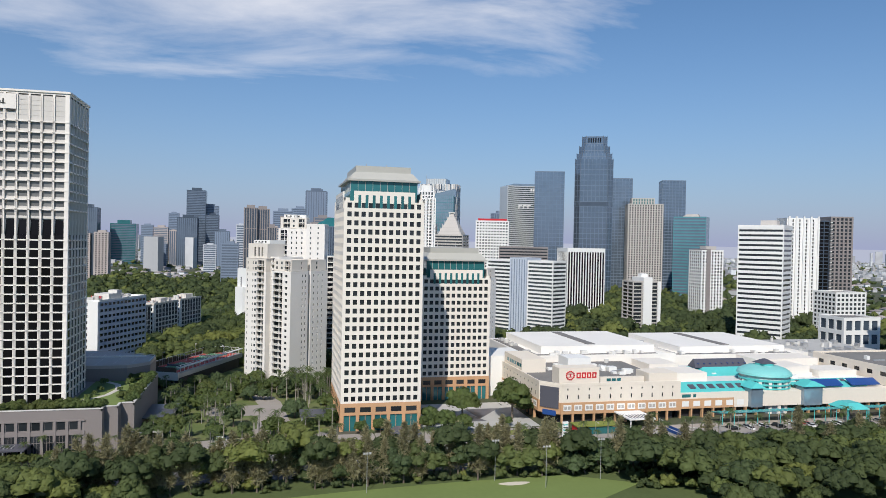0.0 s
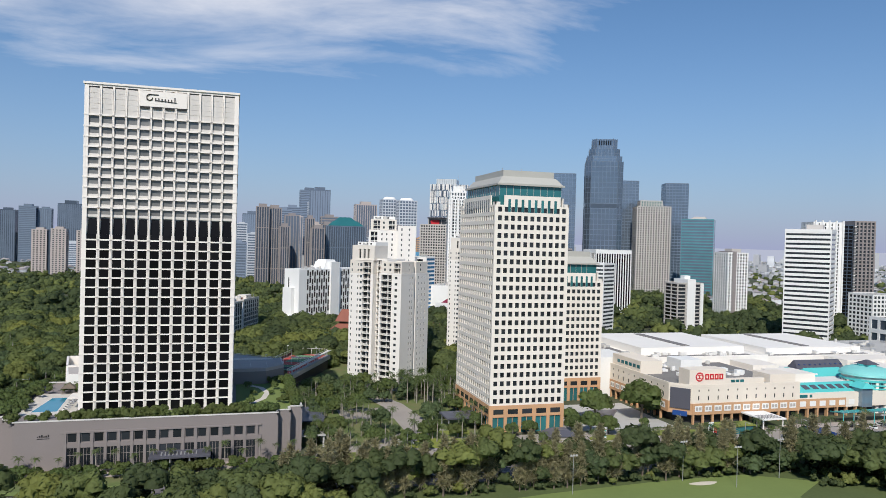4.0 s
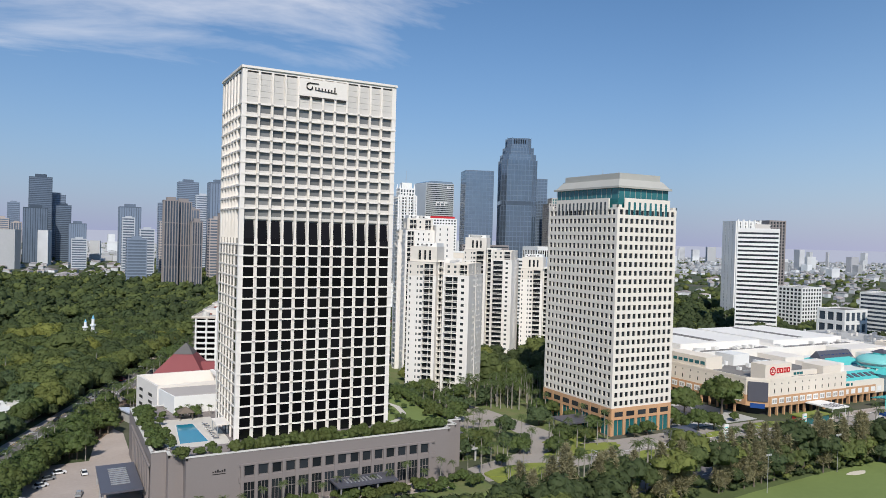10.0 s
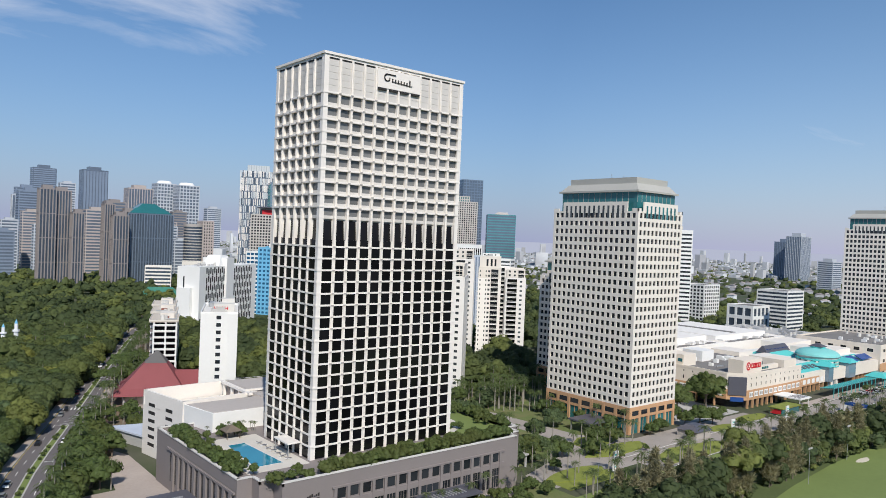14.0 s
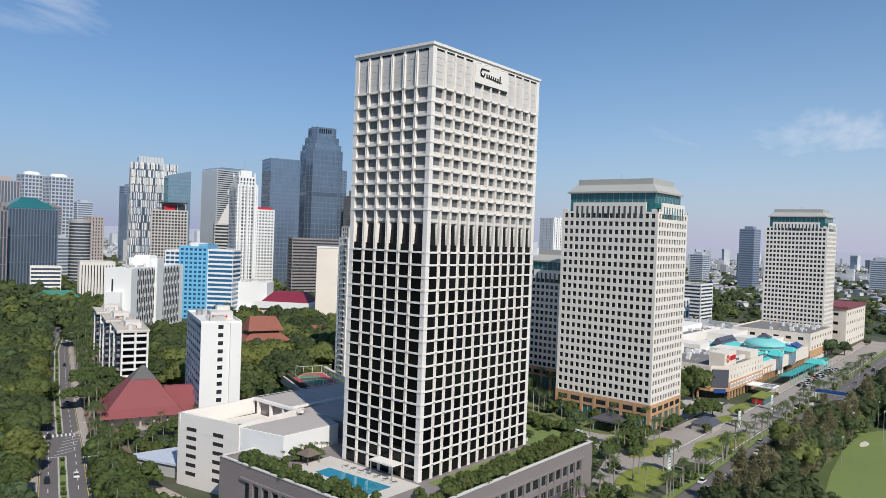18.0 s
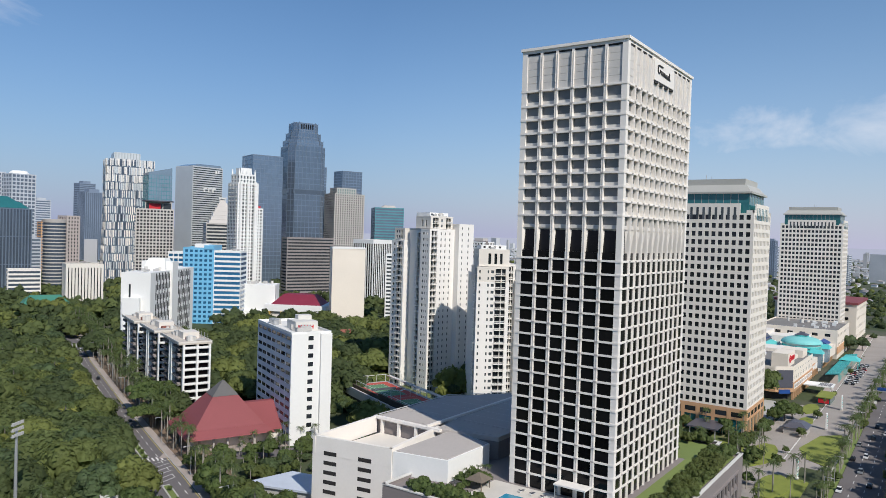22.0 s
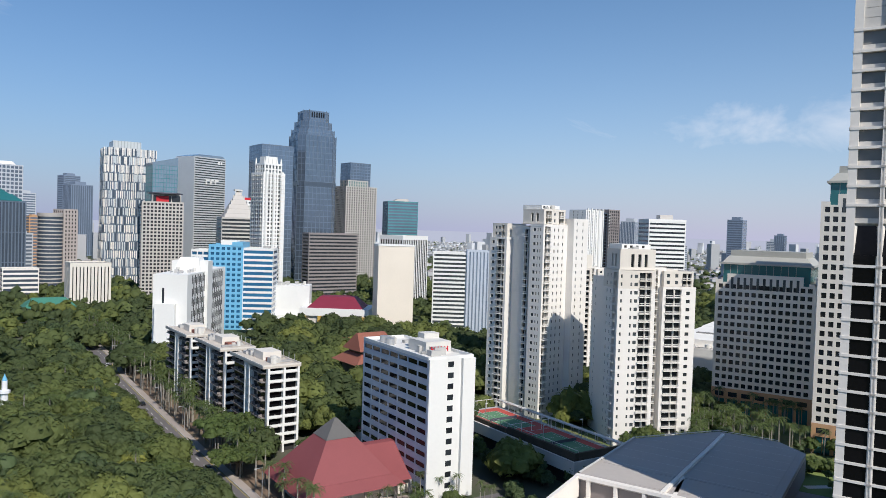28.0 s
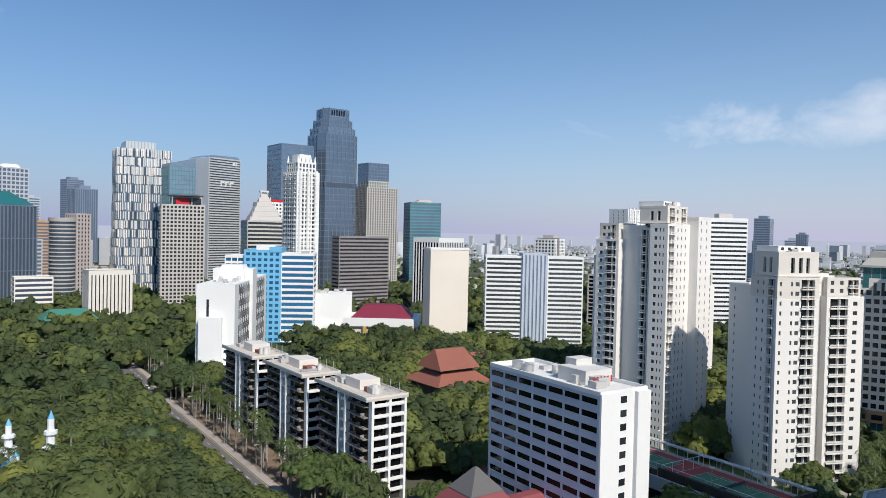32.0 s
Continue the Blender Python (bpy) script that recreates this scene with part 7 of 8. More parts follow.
def tree_meshes(seed, kind):
    """Trunk and crown of one kind of tree, 1:1 in metres."""
    r = np.random.RandomState(seed)
    trunk, leafage = G(), G()
    if kind == "broad":
        H, R = r.uniform(9, 12), r.uniform(4.8, 6.4)
        limb(trunk, (0, 0, 0), (0, 0, H * 0.5), 0.42, 0.28)
        for i in range(4):
            a = i * 1.6 + r.uniform(-0.3, 0.3)
            limb(trunk, (0, 0, H * 0.35), (R * 0.5 * math.cos(a), R * 0.5 * math.sin(a), H * 0.6), 0.2, 0.07, 5)
        crown(leafage, r, 0, 0, H * 0.6, R, H * 0.42, 24, 28, 0.36)
    elif kind == "rain":
        H, R = 10.5, 10.5
        limb(trunk, (0, 0, 0), (0, 0, 4.2), 0.6, 0.45)
        for i in range(13):
            a, q = i * 2.4, R * math.sqrt((i + 0.5) / 13) * 0.82
            z = H - 2.2 - (q / R) ** 2 * 1.8 + r.uniform(-0.4, 0.4)
            limb(trunk, (0, 0, 4.0), (q * 0.9 * math.cos(a), q * 0.9 * math.sin(a), z - 0.3), 0.24, 0.08, 5)
            crown(leafage, r, q * math.cos(a), q * math.sin(a), z, r.uniform(2.6, 3.6), 1.1, 8, 18, 0.42)
    elif kind == "pine":
        H = r.uniform(13, 17)
        limb(trunk, (0, 0, 0), (0, 0, H * 0.93), 0.26, 0.05)
        for i in range(34):
            z = H * (0.2 + 0.78 * i / 34)
            q = (1 - (z / H) ** 2.6) * 2.6 * r.uniform(0.35, 1.25)
            a = i * 2.4
            limb(trunk, (0, 0, z - 0.9), (q * math.cos(a), q * math.sin(a), z), 0.06, 0.03, 4)
            for e in (0.5, 1.0):
                needles(leafage, r, q * e * math.cos(a), q * e * math.sin(a), z - 0.3 + 0.3 * e, 1.1 + 0.7 * (1 - z / H), 22)
    elif kind == "bush":
        H, R = r.uniform(8, 11), r.uniform(4.6, 6.2)
        limb(trunk, (0, 0, 0), (0, 0, H * 0.5), 0.35, 0.25, 5)
        crown(leafage, r, 0, 0, H * 0.58, R, H * 0.42, 15, 15, 0.42)
    elif kind == "shrub":
        limb(trunk, (0, 0, 0), (0, 0, 0.9), 0.08, 0.06)
        crown(leafage, r, 0, 0, 1.0, 1.5, 1.1, 9, 14, 0.42)
    else:
        H = r.uniform(8, 11)
        limb(trunk, (0, 0, 0), (0.15, 0.1, H), 0.24, 0.16, 7)
        for i in range(19):
            a = i * 2.4
            up = r.uniform(-0.35, 0.95)
            L = r.uniform(2.5, 3.3)
            prev = Vector((0.15, 0.1, H))
            wprev = 0.12
            d = Vector((math.cos(a), math.sin(a), up)).normalized()
            side = Vector((-math.sin(a), math.cos(a), 0))
            for k in range(5):
                nxt = prev + d * L / 5
                d = (d + Vector((0, 0, -0.34))).normalized()
                w = (0.42, 0.5, 0.44, 0.3, 0.04)[k]
                for j in range(2):
                    pa, pb = prev + (nxt - prev) * (j / 2), prev + (nxt - prev) * (j / 2 + 0.36)
                    for e in (-1, 1):
                        ww = (wprev if j == 0 else (w + wprev) / 2) + 0.1
                        tip = pb + side * e * ww - Vector((0, 0, 0.35 * ww)) + d * 0.18
                        leafage.add([tuple(pa), tuple(pb), tuple(tip)], [(0, 1, 2)])
                prev, wprev = nxt, w
    return trunk, leafage


STOCK, RAW = {}, {}
for kind, n_, m_ in (("broad", 4, LEAF), ("broad2", 3, LEAFDARK), ("rain", 2, LEAF), ("pine", 3, LEAFOLIVE), ("palm", 3, PALMLEAF), ("shrub", 3, LEAF), ("bush", 4, LEAF), ("bush2", 3, LEAFDARK)):
    STOCK[kind], RAW[kind] = [], []
    for s in range(n_):
        a, b = tree_meshes(100 + s * 7 + len(kind), kind.rstrip("2"))
        RAW[kind].append((a, b))
        STOCK[kind].append((a.mesh("trunk", PALMBARK if kind == "palm" else BARK), b.mesh("crown", m_, True)))
TREE_WORDS = {"broad": ("tree", "bright green broad-crowned shade tree", "tree"), "broad2": ("tree", "dark green dense broad-crowned tree", "tree"), "rain": ("rain_tree", "wide umbrella-shaped rain tree", "tree"),
              "pine": ("casuarina_tree", "slender feathery olive-green casuarina tree", "tree"), "palm": ("palm_tree", "tall palm with arching green fronds", "palm"), "shrub": ("shrub", "rounded green clipped shrub", "shrub")}


def plant(kind, x, y, z=0.0, s=1.0, rz=0.0, where="", group=""):
    name, words, cat = TREE_WORDS[kind]
    a, b = STOCK[kind][int(abs(x * 7 + y * 3)) % len(STOCK[kind])]
    t = thing(name, words + (" " + where if where else ""), cat, x, y, z, rz, group or where)
    t.scale = (s, s, s)
    for nm, me in (("trunk", a), ("crown", b)):
        o = new(nm, me)
        o.parent = t
    return t


def grove(name, label, kind, material, spots):
    """Many plants of one kind that stand too close to count, in one piece."""
    top, stems = G(), G()
    for x, y, z, s in spots:
        a, b = RAW[kind][int(abs(x * 7 + y * 3)) % len(RAW[kind])]
        an = (x * 3.7 + y * 1.9) % 6.28
        c, sn = math.cos(an) * s, math.sin(an) * s
        for src, dst in ((a, stems), (b, top)):
            v = np.array(src.v)
            w = np.stack([x + v[:, 0] * c - v[:, 1] * sn, y + v[:, 0] * sn + v[:, 1] * c, z + v[:, 2] * s], 1)
            dst.add([tuple(p) for p in w.tolist()], src.f)
    t = thing(name, label, "trees", kind="stuff")
    part("crown_mass", top, material, t, smooth=True, kind="stuff")
    part("stem_mass", stems, PALMBARK if kind == "palm" else BARK, t, kind="stuff")


def road_x(y):
    return float(np.interp(y, [p_[1] for p_ in AVENUE], [p_[0] for p_ in AVENUE]))


rnd = random.Random(42)
# belt of casuarinas and shade trees between boulevard and fairway
for i in range(125):
    x = -58 + i * 2.75 + rnd.uniform(-1.5, 1.5)
    y = rnd.uniform(222, 233.5)
    k = "pine" if (x < 95 and rnd.random() < 0.8) else rnd.choice(("broad", "broad2", "pine", "broad2"))
    plant(k, x, y, 0, rnd.uniform(0.65, 0.9) + 0.32 * (x < 64) if k != "pine" else rnd.uniform(0.92, 1.22), rnd.uniform(0, 360), "in the belt beside the fairway")
# palms along the boulevard and before the podium
for i in range(34):
    plant("palm", -40 + i * 11 + rnd.uniform(-3, 3), 251.6 + rnd.uniform(-0.8, 0.8), 0, rnd.uniform(0.85, 1.15), rnd.uniform(0, 360), "along the boulevard")
for i in range(16):
    plant("palm", -135 + i * 5.6, 266.5 + rnd.uniform(-3, 1), 0, rnd.uniform(0.6, 0.8), rnd.uniform(0, 360), "before the hotel podium")
for x, y, s in ((70, 281, 1.0), (77, 279, 0.9), (104, 298, 1.75), (82, 300, 1.35), (98, 286, 0.5), (112, 303, 0.9), (66, 292, 0.8), (63, 284, 0.75), (44, 284, 0.7), (36, 283, 0.6)):
    plant("broad", x, y, 0, s * 0.85, rnd.uniform(0, 360), "on the stone plaza")
for x, y, s_ in ((338, 284, 1.1), (345, 291, 1.2), (352, 284, 1.0), (340, 298, 1.1), (356, 276, 0.9), (332, 290, 0.9)):
    plant("broad2", x, y, 0, s_, rnd.uniform(0, 360), "beside the shopping centre")
# avenue trees and palms
line = []
for a, b in zip(AVENUE[1:], AVENUE[2:]):
    n_ = max(1, int(math.hypot(b[0] - a[0], b[1] - a[1]) / 9))
    for i in range(n_):
        line.append((a[0] + (b[0] - a[0]) * i / n_, a[1] + (b[1] - a[1]) * i / n_))
palms, leafy, dark = [], [], []
for x, y in offset(line, -11.0):
    plant("palm", x + rnd.uniform(-1, 1), y + rnd.uniform(-1, 1), 0, rnd.uniform(0.95, 1.2), rnd.uniform(0, 360), "along the avenue")
    for k in range(3 if y > 470 else 1):
        palms.append((x + rnd.uniform(0.5, 4 + 6 * (y > 480)), y + rnd.uniform(-4.5, 4.5), 0, rnd.uniform(0.95, 1.4) - 0.2 * (y < 470)))
    if y < 400:
        leafy.append((x + rnd.uniform(2.5, 5), y + rnd.uniform(-4, 4), 0, rnd.uniform(0.5, 0.75)))
for x, y in offset(line, 11.2):
    plant(rnd.choice(("broad", "broad2")), x - rnd.uniform(0, 3), y + rnd.uniform(-2, 2), 0, rnd.uniform(0.75, 1.0), rnd.uniform(0, 360), "along the avenue")
    dark.append((x + rnd.uniform(-1.5, 0.5), y + rnd.uniform(-4, 4), 0, rnd.uniform(0.5, 0.75)))
# verge between avenue, drive and annex
for i in range(150):
    y = rnd.uniform(286, 404)
    x = rnd.uniform(road_x(y) + 11.5, road_x(y) + 17 if y < 334 else (-159.5 if y < 366 else -149))
    (palms if rnd.random() < 0.16 else leafy).append((x, y, 0, rnd.uniform(0.5, 0.9)))
for i in range(14):
    plant("palm", rnd.uniform(-122, -92), rnd.uniform(400, 424), 0, rnd.uniform(0.6, 0.85), rnd.uniform(0, 360), "in the hotel garden")
for i in range(24):
    (dark if i % 3 else palms).append((rnd.uniform(-128, -60), rnd.uniform(388, 404), 0, rnd.uniform(0.3, 0.55)))
for i in range(26):
    dark.append((rnd.uniform(-14, 34), rnd.uniform(500, 521), 0, rnd.uniform(0.9, 1.4)))
for x, y, s_ in ((-106, 497, 1.28), (-120, 478, 0.9), (-92, 470, 0.7)):
    plant("rain", x, y, 0, s_, rnd.uniform(0, 360), "over the car park")
# park wood west of the avenue
for i in range(64):
    y = rnd.uniform(380, 640)
    x = road_x(y) - 20 - rnd.uniform(0, 1) ** 1.3 * 90
    if abs(x + 153) < 11 and abs(y - 569) < 13:
        continue
    plant(rnd.choice(("broad", "broad", "broad2", "rain", "palm")), x, y, 0, rnd.uniform(0.9, 1.35), rnd.uniform(0, 360), "in the park wood")
# gardens between the towers
for i in range(30):
    x, y = rnd.uniform(-44, 24), rnd.uniform(284, 372)
    if -8 < x < 10 and 286 < y < 350:
        continue
    plant(rnd.choice(("palm", "broad2", "palm", "broad")), x, y, 0, rnd.uniform(0.6, 0.9), rnd.uniform(0, 360), "in the garden between towers")
for i in range(230):
    x, y = rnd.uniform(-45, 27), rnd.uniform(258, 374)
    if -9 < x < 12 and 288 < y < 346 or -44 < x < 26 and 268 < y < 273:
        continue
    if -4 < x < 24 and 296 < y < 345 or -22 < x < -2 and 318 < y < 345 or y < 274 and x > -16:
        continue
    if rnd.random() < 0.68:
        palms.append((x, y, 0, rnd.uniform(0.7, 1.05)))
    else:
        rnd.choice((dark, leafy)).append((x, y, 0, rnd.uniform(0.35, 0.75)))
for i in range(60):
    palms.append((rnd.uniform(8, 68), rnd.uniform(339, 380), 0, rnd.uniform(0.9, 1.25)))
for i in range(46):
    rnd.choice((dark, leafy)).append((rnd.uniform(-34, 66), rnd.uniform(362, 392), 0, rnd.uniform(0.4, 0.8)))
for i in range(26):
    (palms if i % 2 else leafy).append((rnd.uniform(-70, -46), rnd.uniform(374, 396), 0, rnd.uniform(0.45, 0.75)))
for i in range(34):
    v, u = rnd.uniform(-34, 34), rnd.uniform(-21, -15.5)
    c_, s_ = math.cos(radians(-24)), math.sin(radians(-24))
    (dark if i % 3 else leafy).append((-40 + u * c_ - v * s_, 416 + u * s_ + v * c_, 0, rnd.uniform(0.4, 0.62)))
for i in range(46):
    y = rnd.uniform(400, 640)
    palms.append((road_x(y) - 16 - rnd.uniform(0, 55), y, 0, rnd.uniform(1.15, 1.5)))
for i in range(36):
    (leafy if i % 3 else palms).append((rnd.uniform(-200, -179), rnd.uniform(262, 308), 0, rnd.uniform(0.4, 0.7)))
for i in range(60):
    (palms if i % 2 else leafy).append((rnd.uniform(-142, -98), rnd.uniform(394, 428), 0, rnd.uniform(0.35, 0.65)))
for i in range(70):
    palms.append((-44 + i * 5.2 + rnd.uniform(-1.5, 1.5), rnd.choice((232.8, 251.2, 252.4)) + rnd.uniform(-0.5, 0.5), 0, rnd.uniform(0.6, 0.95)))
# low planting before the podium, along the boulevard and the shops
for i in range(70):
    leafy.append((rnd.uniform(-140, -50), rnd.uniform(259, 268.5), 0, rnd.uniform(0.22, 0.42)))
for i in range(60):
    x = rnd.uniform(-40, 300)
    (leafy if rnd.random() < 0.6 else palms).append((x, rnd.choice((251.4, 251.4, 270.5)) + rnd.uniform(-0.8, 0.8), 0, rnd.uniform(0.25, 0.42)))
for e in MEDIAN:
    for a, b in zip(e, e[1:]):
        n_ = int(math.hypot(b[0] - a[0], b[1] - a[1]) / 4.5)
        leafy += [(a[0] + (b[0] - a[0]) * i / n_, a[1] + (b[1] - a[1]) * i / n_, 0.2, rnd.uniform(0.09, 0.17)) for i in range(n_) if rnd.random() < 0.75]
grove("palm_grove", "dense rows of feathery palms along drives and avenue", "palm", PALMLEAF, palms)
grove("garden_trees", "small bright green garden trees in dense groups", "bush", LEAF, leafy)
grove("shade_trees", "dark green shade trees in dense groups", "bush2", LEAFDARK, dark)
# planting on the terrace
for i in range(56):
    q = i / 56
    x, y = (-138 + q * 3 * 84, 273.6) if q < 1 / 3 else ((-49, 281 + (q - 1 / 3) * 3 * 50) if q < 2 / 3 else (-143.6, 283 + (q - 2 / 3) * 3 * 48))
    plant("shrub", x + rnd.uniform(-0.6, 0.6), y + rnd.uniform(-0.2, 1.4), 15.3, rnd.uniform(1.1, 1.9), rnd.uniform(0, 360), "on the terrace")
roof = []
for i in range(120):
    q = rnd.random()
    if q < 0.5:
        x, y = rnd.uniform(-132, -56), rnd.uniform(274, 279.5)
    elif q < 0.72:
        x, y = rnd.uniform(-144, -139), rnd.uniform(283, 330)
    elif q < 0.8:
        x, y = rnd.uniform(-139, -124), rnd.uniform(318, 324)
    else:
        x, y = rnd.uniform(-66, -49.5), rnd.uniform(282, 331)
        if abs(x + 60) < 3:
            continue
    roof.append((x, y, 15.3, rnd.uniform(0.2, 0.36)))
grove("terrace_trees", "low dense ornamental trees on the roof terrace", "bush", LEAF, roof)
for i in range(12):
    plant("palm", -140 + rnd.uniform(0, 20), 320 + rnd.uniform(0, 4), 15.3, rnd.uniform(0.3, 0.42), rnd.uniform(0, 360), "on the terrace")


# ---- woods and town beyond, too many to count ----
FOOT = [(-190, -40, 262, 400), (-45, 120, 255, 378), (100, 370, 255, 435), (-12, 38, 372, 412), (-2, 42, 425, 466), (58, 142, 440, 492), (-150, -72, 400, 452), (-126, -72, 440, 480), (-100, -84, 480, 518), (-90, -70, 515, 555), (-76, -56, 550, 592), (-62, -4, 378, 448),
        (-30, 60, 632, 702), (62, 130, 715, 780), (125, 185, 620, 735), (180, 250, 550, 650), (-202, -175, 390, 413), (316, 372, 738, 776), (-163, -145, 558, 580), (340, 500, 280, 360), (-2, 26, 520, 546), (300, 335, 560, 590), (350, 400, 490, 530)]


def free(x, y, gap=0.0):
    if any(a - gap < x < b + gap and c - gap < y < d + gap for a, b, c, d in FOOT):
        return False
    if (-9.0 if y < 448 else -5.5) - gap * 0.4 < x - road_x(y) < 21.0 and 200 < y < 640 or abs(x - road_x(y)) < 8 and 640 <= y < 700:
        return False
    return y > 268 and x > min(-205, -0.34 * y - 20)


def woods(name, label, spots, seed, clumps, per, bright=0.5, flat=0.75):
    """A canopy of many crowns; each tree has one tone of green and a height of its own."""
    r = np.random.RandomState(seed)
    g, tone = G(), []
    for x, y, R, H in spots:
        k = len(g.v)
        tall = R * r.uniform(flat - 0.15, flat + 0.2)
        crown(g, r, x, y, H - tall * 1.05, R, tall, clumps, per, 0.4)
        tone += [min(1.0, max(0.0, r.beta(0.9, 1.35) + bright - 0.5))] * (len(g.v) - k)
    o = single(name, g, WOODS, label, "woods", "stuff", smooth=True)
    o.data.attributes.new("tone", "FLOAT", "POINT").data.foreach_set("value", np.array(tone, np.float32))
    return o


def spaced(tries, area, size, height, ok, seed, gap=0.72, given=()):
    """Trees dropped at random that keep apart by a share of their crowns, big ones first."""
    r = random.Random(seed)
    cell, kept = {}, []
    drops = []
    for _ in range(tries):
        q = r.random() ** 2.2
        drops.append((r.uniform(*area[0]), r.uniform(*area[1]), size[0] + (size[1] - size[0]) * q))
    drops = list(given) + sorted(drops, key=lambda p_: -p_[2])
    for x, y, R in drops:
        if not ok(x, y, R):
            continue
        i, j = int(x // 8), int(y // 8)
        if any(math.hypot(x - a, y - b) < gap * (R + c) for di in (-2, -1, 0, 1, 2) for dj in (-2, -1, 0, 1, 2) for a, b, c in cell.get((i + di, j + dj), ())):
            continue
        cell.setdefault((i, j), []).append((x, y, R))
        kept.append((x, y, R, height * (0.55 + 0.62 * (R - size[0]) / (size[1] - size[0])) * r.uniform(0.8, 1.2)))
    return kept


r = random.Random(77)
verge = [(x + r.uniform(-1.5, 1.5), y + r.uniform(-2, 2), r.uniform(5.0, 7.0)) for x, y in offset(line, 12.2) if 290 < y < 450]
verge += [(x + r.uniform(-1.5, 1.0), y + r.uniform(-2, 2), r.uniform(5.5, 7.5)) for x, y in offset(line, 9.2) if 450 < y < 660]
verge += [(-152, 474, 10.5), (-138, 504, 10.0), (-163, 520, 11.0), (-178, 452, 10.0), (-146, 545, 9.5), (-172, 486, 9.0), (-190, 500, 10.5)]
near = spaced(9000, ((-235, 135), (290, 660)), (3.0, 9.5), 12.5, lambda x, y, R: free(x, y, R * 0.35), 7, 0.62, verge)
far_spots = spaced(7000, ((-460, 600), (430, 1300)), (4.5, 11.0), 12.0, lambda x, y, R: free(x, y, 4) and not (x < 135 and y < 660) and not (x > 130 and y > 590 and (int(x * 7) + int(y * 3)) % 3 == 0), 8, 0.64)
far_spots += [p_ for p_ in spaced(700, ((404, 1000), (262, 560)), (3.0, 6.5), 8.0, lambda x, y, R: free(x, y, 4) and abs(y - 252 - (x - 140) * 0.02) > 16, 9)]


def in_belt(x, y, R):
    return not (y < 222 and -34 < x < 116 or y < 205 and -60 < x < 130 or x < -120 and y < 215 or y > 233.5 - R * 0.4)


belt = [(x, y, R, H * (1.4 if -60 < x < 62 else 1.15)) for x, y, R, H in spaced(3600, ((-175, 420), (176, 239)), (2.4, 6.2), 9.5, in_belt, 11, 0.6)]
scrub = spaced(2600, ((-70, 420), (196, 236)), (1.3, 3.0), 4.0, in_belt, 12, 0.8)
woods("belt_scrub", "low green undergrowth along the fairway edge", [p_ for p_ in scrub if p_[1] < 226 or p_[0] % 3 < 1], 7, 7, 8, 0.34, 0.8)
woods("belt_trees", "dense green tree belt beside the boulevard", belt, 4, 14, 15, 0.33, 0.62)
edge_ = [p_ for p_ in near if p_[0] < road_x(p_[1]) and 390 < p_[1] < 600]
woods("wood_edge", "dense green tree canopy of the park beside the avenue", edge_, 6, 30, 38, 0.5)
woods("wood_near", "dense dark green tree canopy of the park", [p_ for p_ in near if p_ not in edge_], 1, 20, 16, 0.34)
woods("wood_far", "dense dark green tree canopy beyond the park", [p_ for p_ in far_spots if p_[1] < 820], 2, 9, 7, 0.21)
woods("wood_beyond", "dark green tree canopy towards the towers", [p_ for p_ in far_spots if p_[1] >= 820], 5, 4, 3, 0.27)
spots = []
for i in range(3800):
    a, d = radians(r.uniform(-25, 95)), 780 + 3300 * r.random() ** 1.4
    x, y = d * math.sin(a), 200 + d * math.cos(a)
    if y < 1250 and x < 600:
        continue
    spots.append((x, y, r.uniform(6, 12), r.uniform(7, 12)))
woods("wood_distant", "scattered tree canopy among distant roofs", spots, 3, 1, 0, 0.30)
g, g2 = G(), G()
for i in range(4600):
    a, d = radians(r.uniform(-25, 95)), 700 + 3700 * r.random() ** 0.8
    x, y = d * math.sin(a), 250 + d * math.cos(a)
    if y < 1250 and x < 560 and not (x > 330 and y < 720):
        continue
    w, q, h = r.uniform(6, 15), r.uniform(6, 14), r.uniform(3.5, 7)
    if r.random() < 0.022 and d > 1300:
        w, q, h = r.uniform(18, 40), r.uniform(16, 30), r.uniform(25, 75)
    c_, s_ = math.cos(a * 3), math.sin(a * 3)
    poly = [(x + u * c_ - v * s_, y + u * s_ + v * c_) for u, v in ((-w, -q), (w, -q), (w, q), (-w, q))]
    poly = [((px - x) / 2 + x, (py - y) / 2 + y) for px, py in poly]
    g.prism(poly, 0, h)
    if h < 10:
        g2.prism([((px - x) * 1.12 + x, (py - y) * 1.12 + y) for px, py in poly], h, h + r.uniform(1.2, 2.6), [((px - x) * 0.3 + x, (py - y) * 0.3 + y) for px, py in poly])
for i in range(4400):
    a, d = radians(r.uniform(-25, 95)), 2000 + 2600 * r.random()
    x, y, w, h = d * math.sin(a), d * math.cos(a), r.uniform(8, 24), r.uniform(5, 13)
    if r.random() < 0.02:
        h = r.uniform(25, 70)
    g.box(x - w / 2, x + w / 2, y - w / 2, y + w / 2, 0, h)
single("town", g, HOUSES, "low houses and blocks spreading to the horizon, paled as haze", "houses", "stuff")
single("town_roofs", g2, TOWNROOF, "brown and terracotta hipped roofs of distant houses, greyed as haze", "roofs", "stuff")




t = thing("flat_roofed_house", "low house with a flat white roof among park trees", "house", -189.4, 404.0, 0, -20)
part("wall", G().box(-13, 13, -9, 9, 0, 5.2), CREAM, t)
part("roof", G().box(-13.6, 13.6, -9.6, 9.6, 5.2, 6.0), WHITE, t, "flat white roof")
rooftop(t, -12, 12, -8, 8, 6.0, 5, 91)


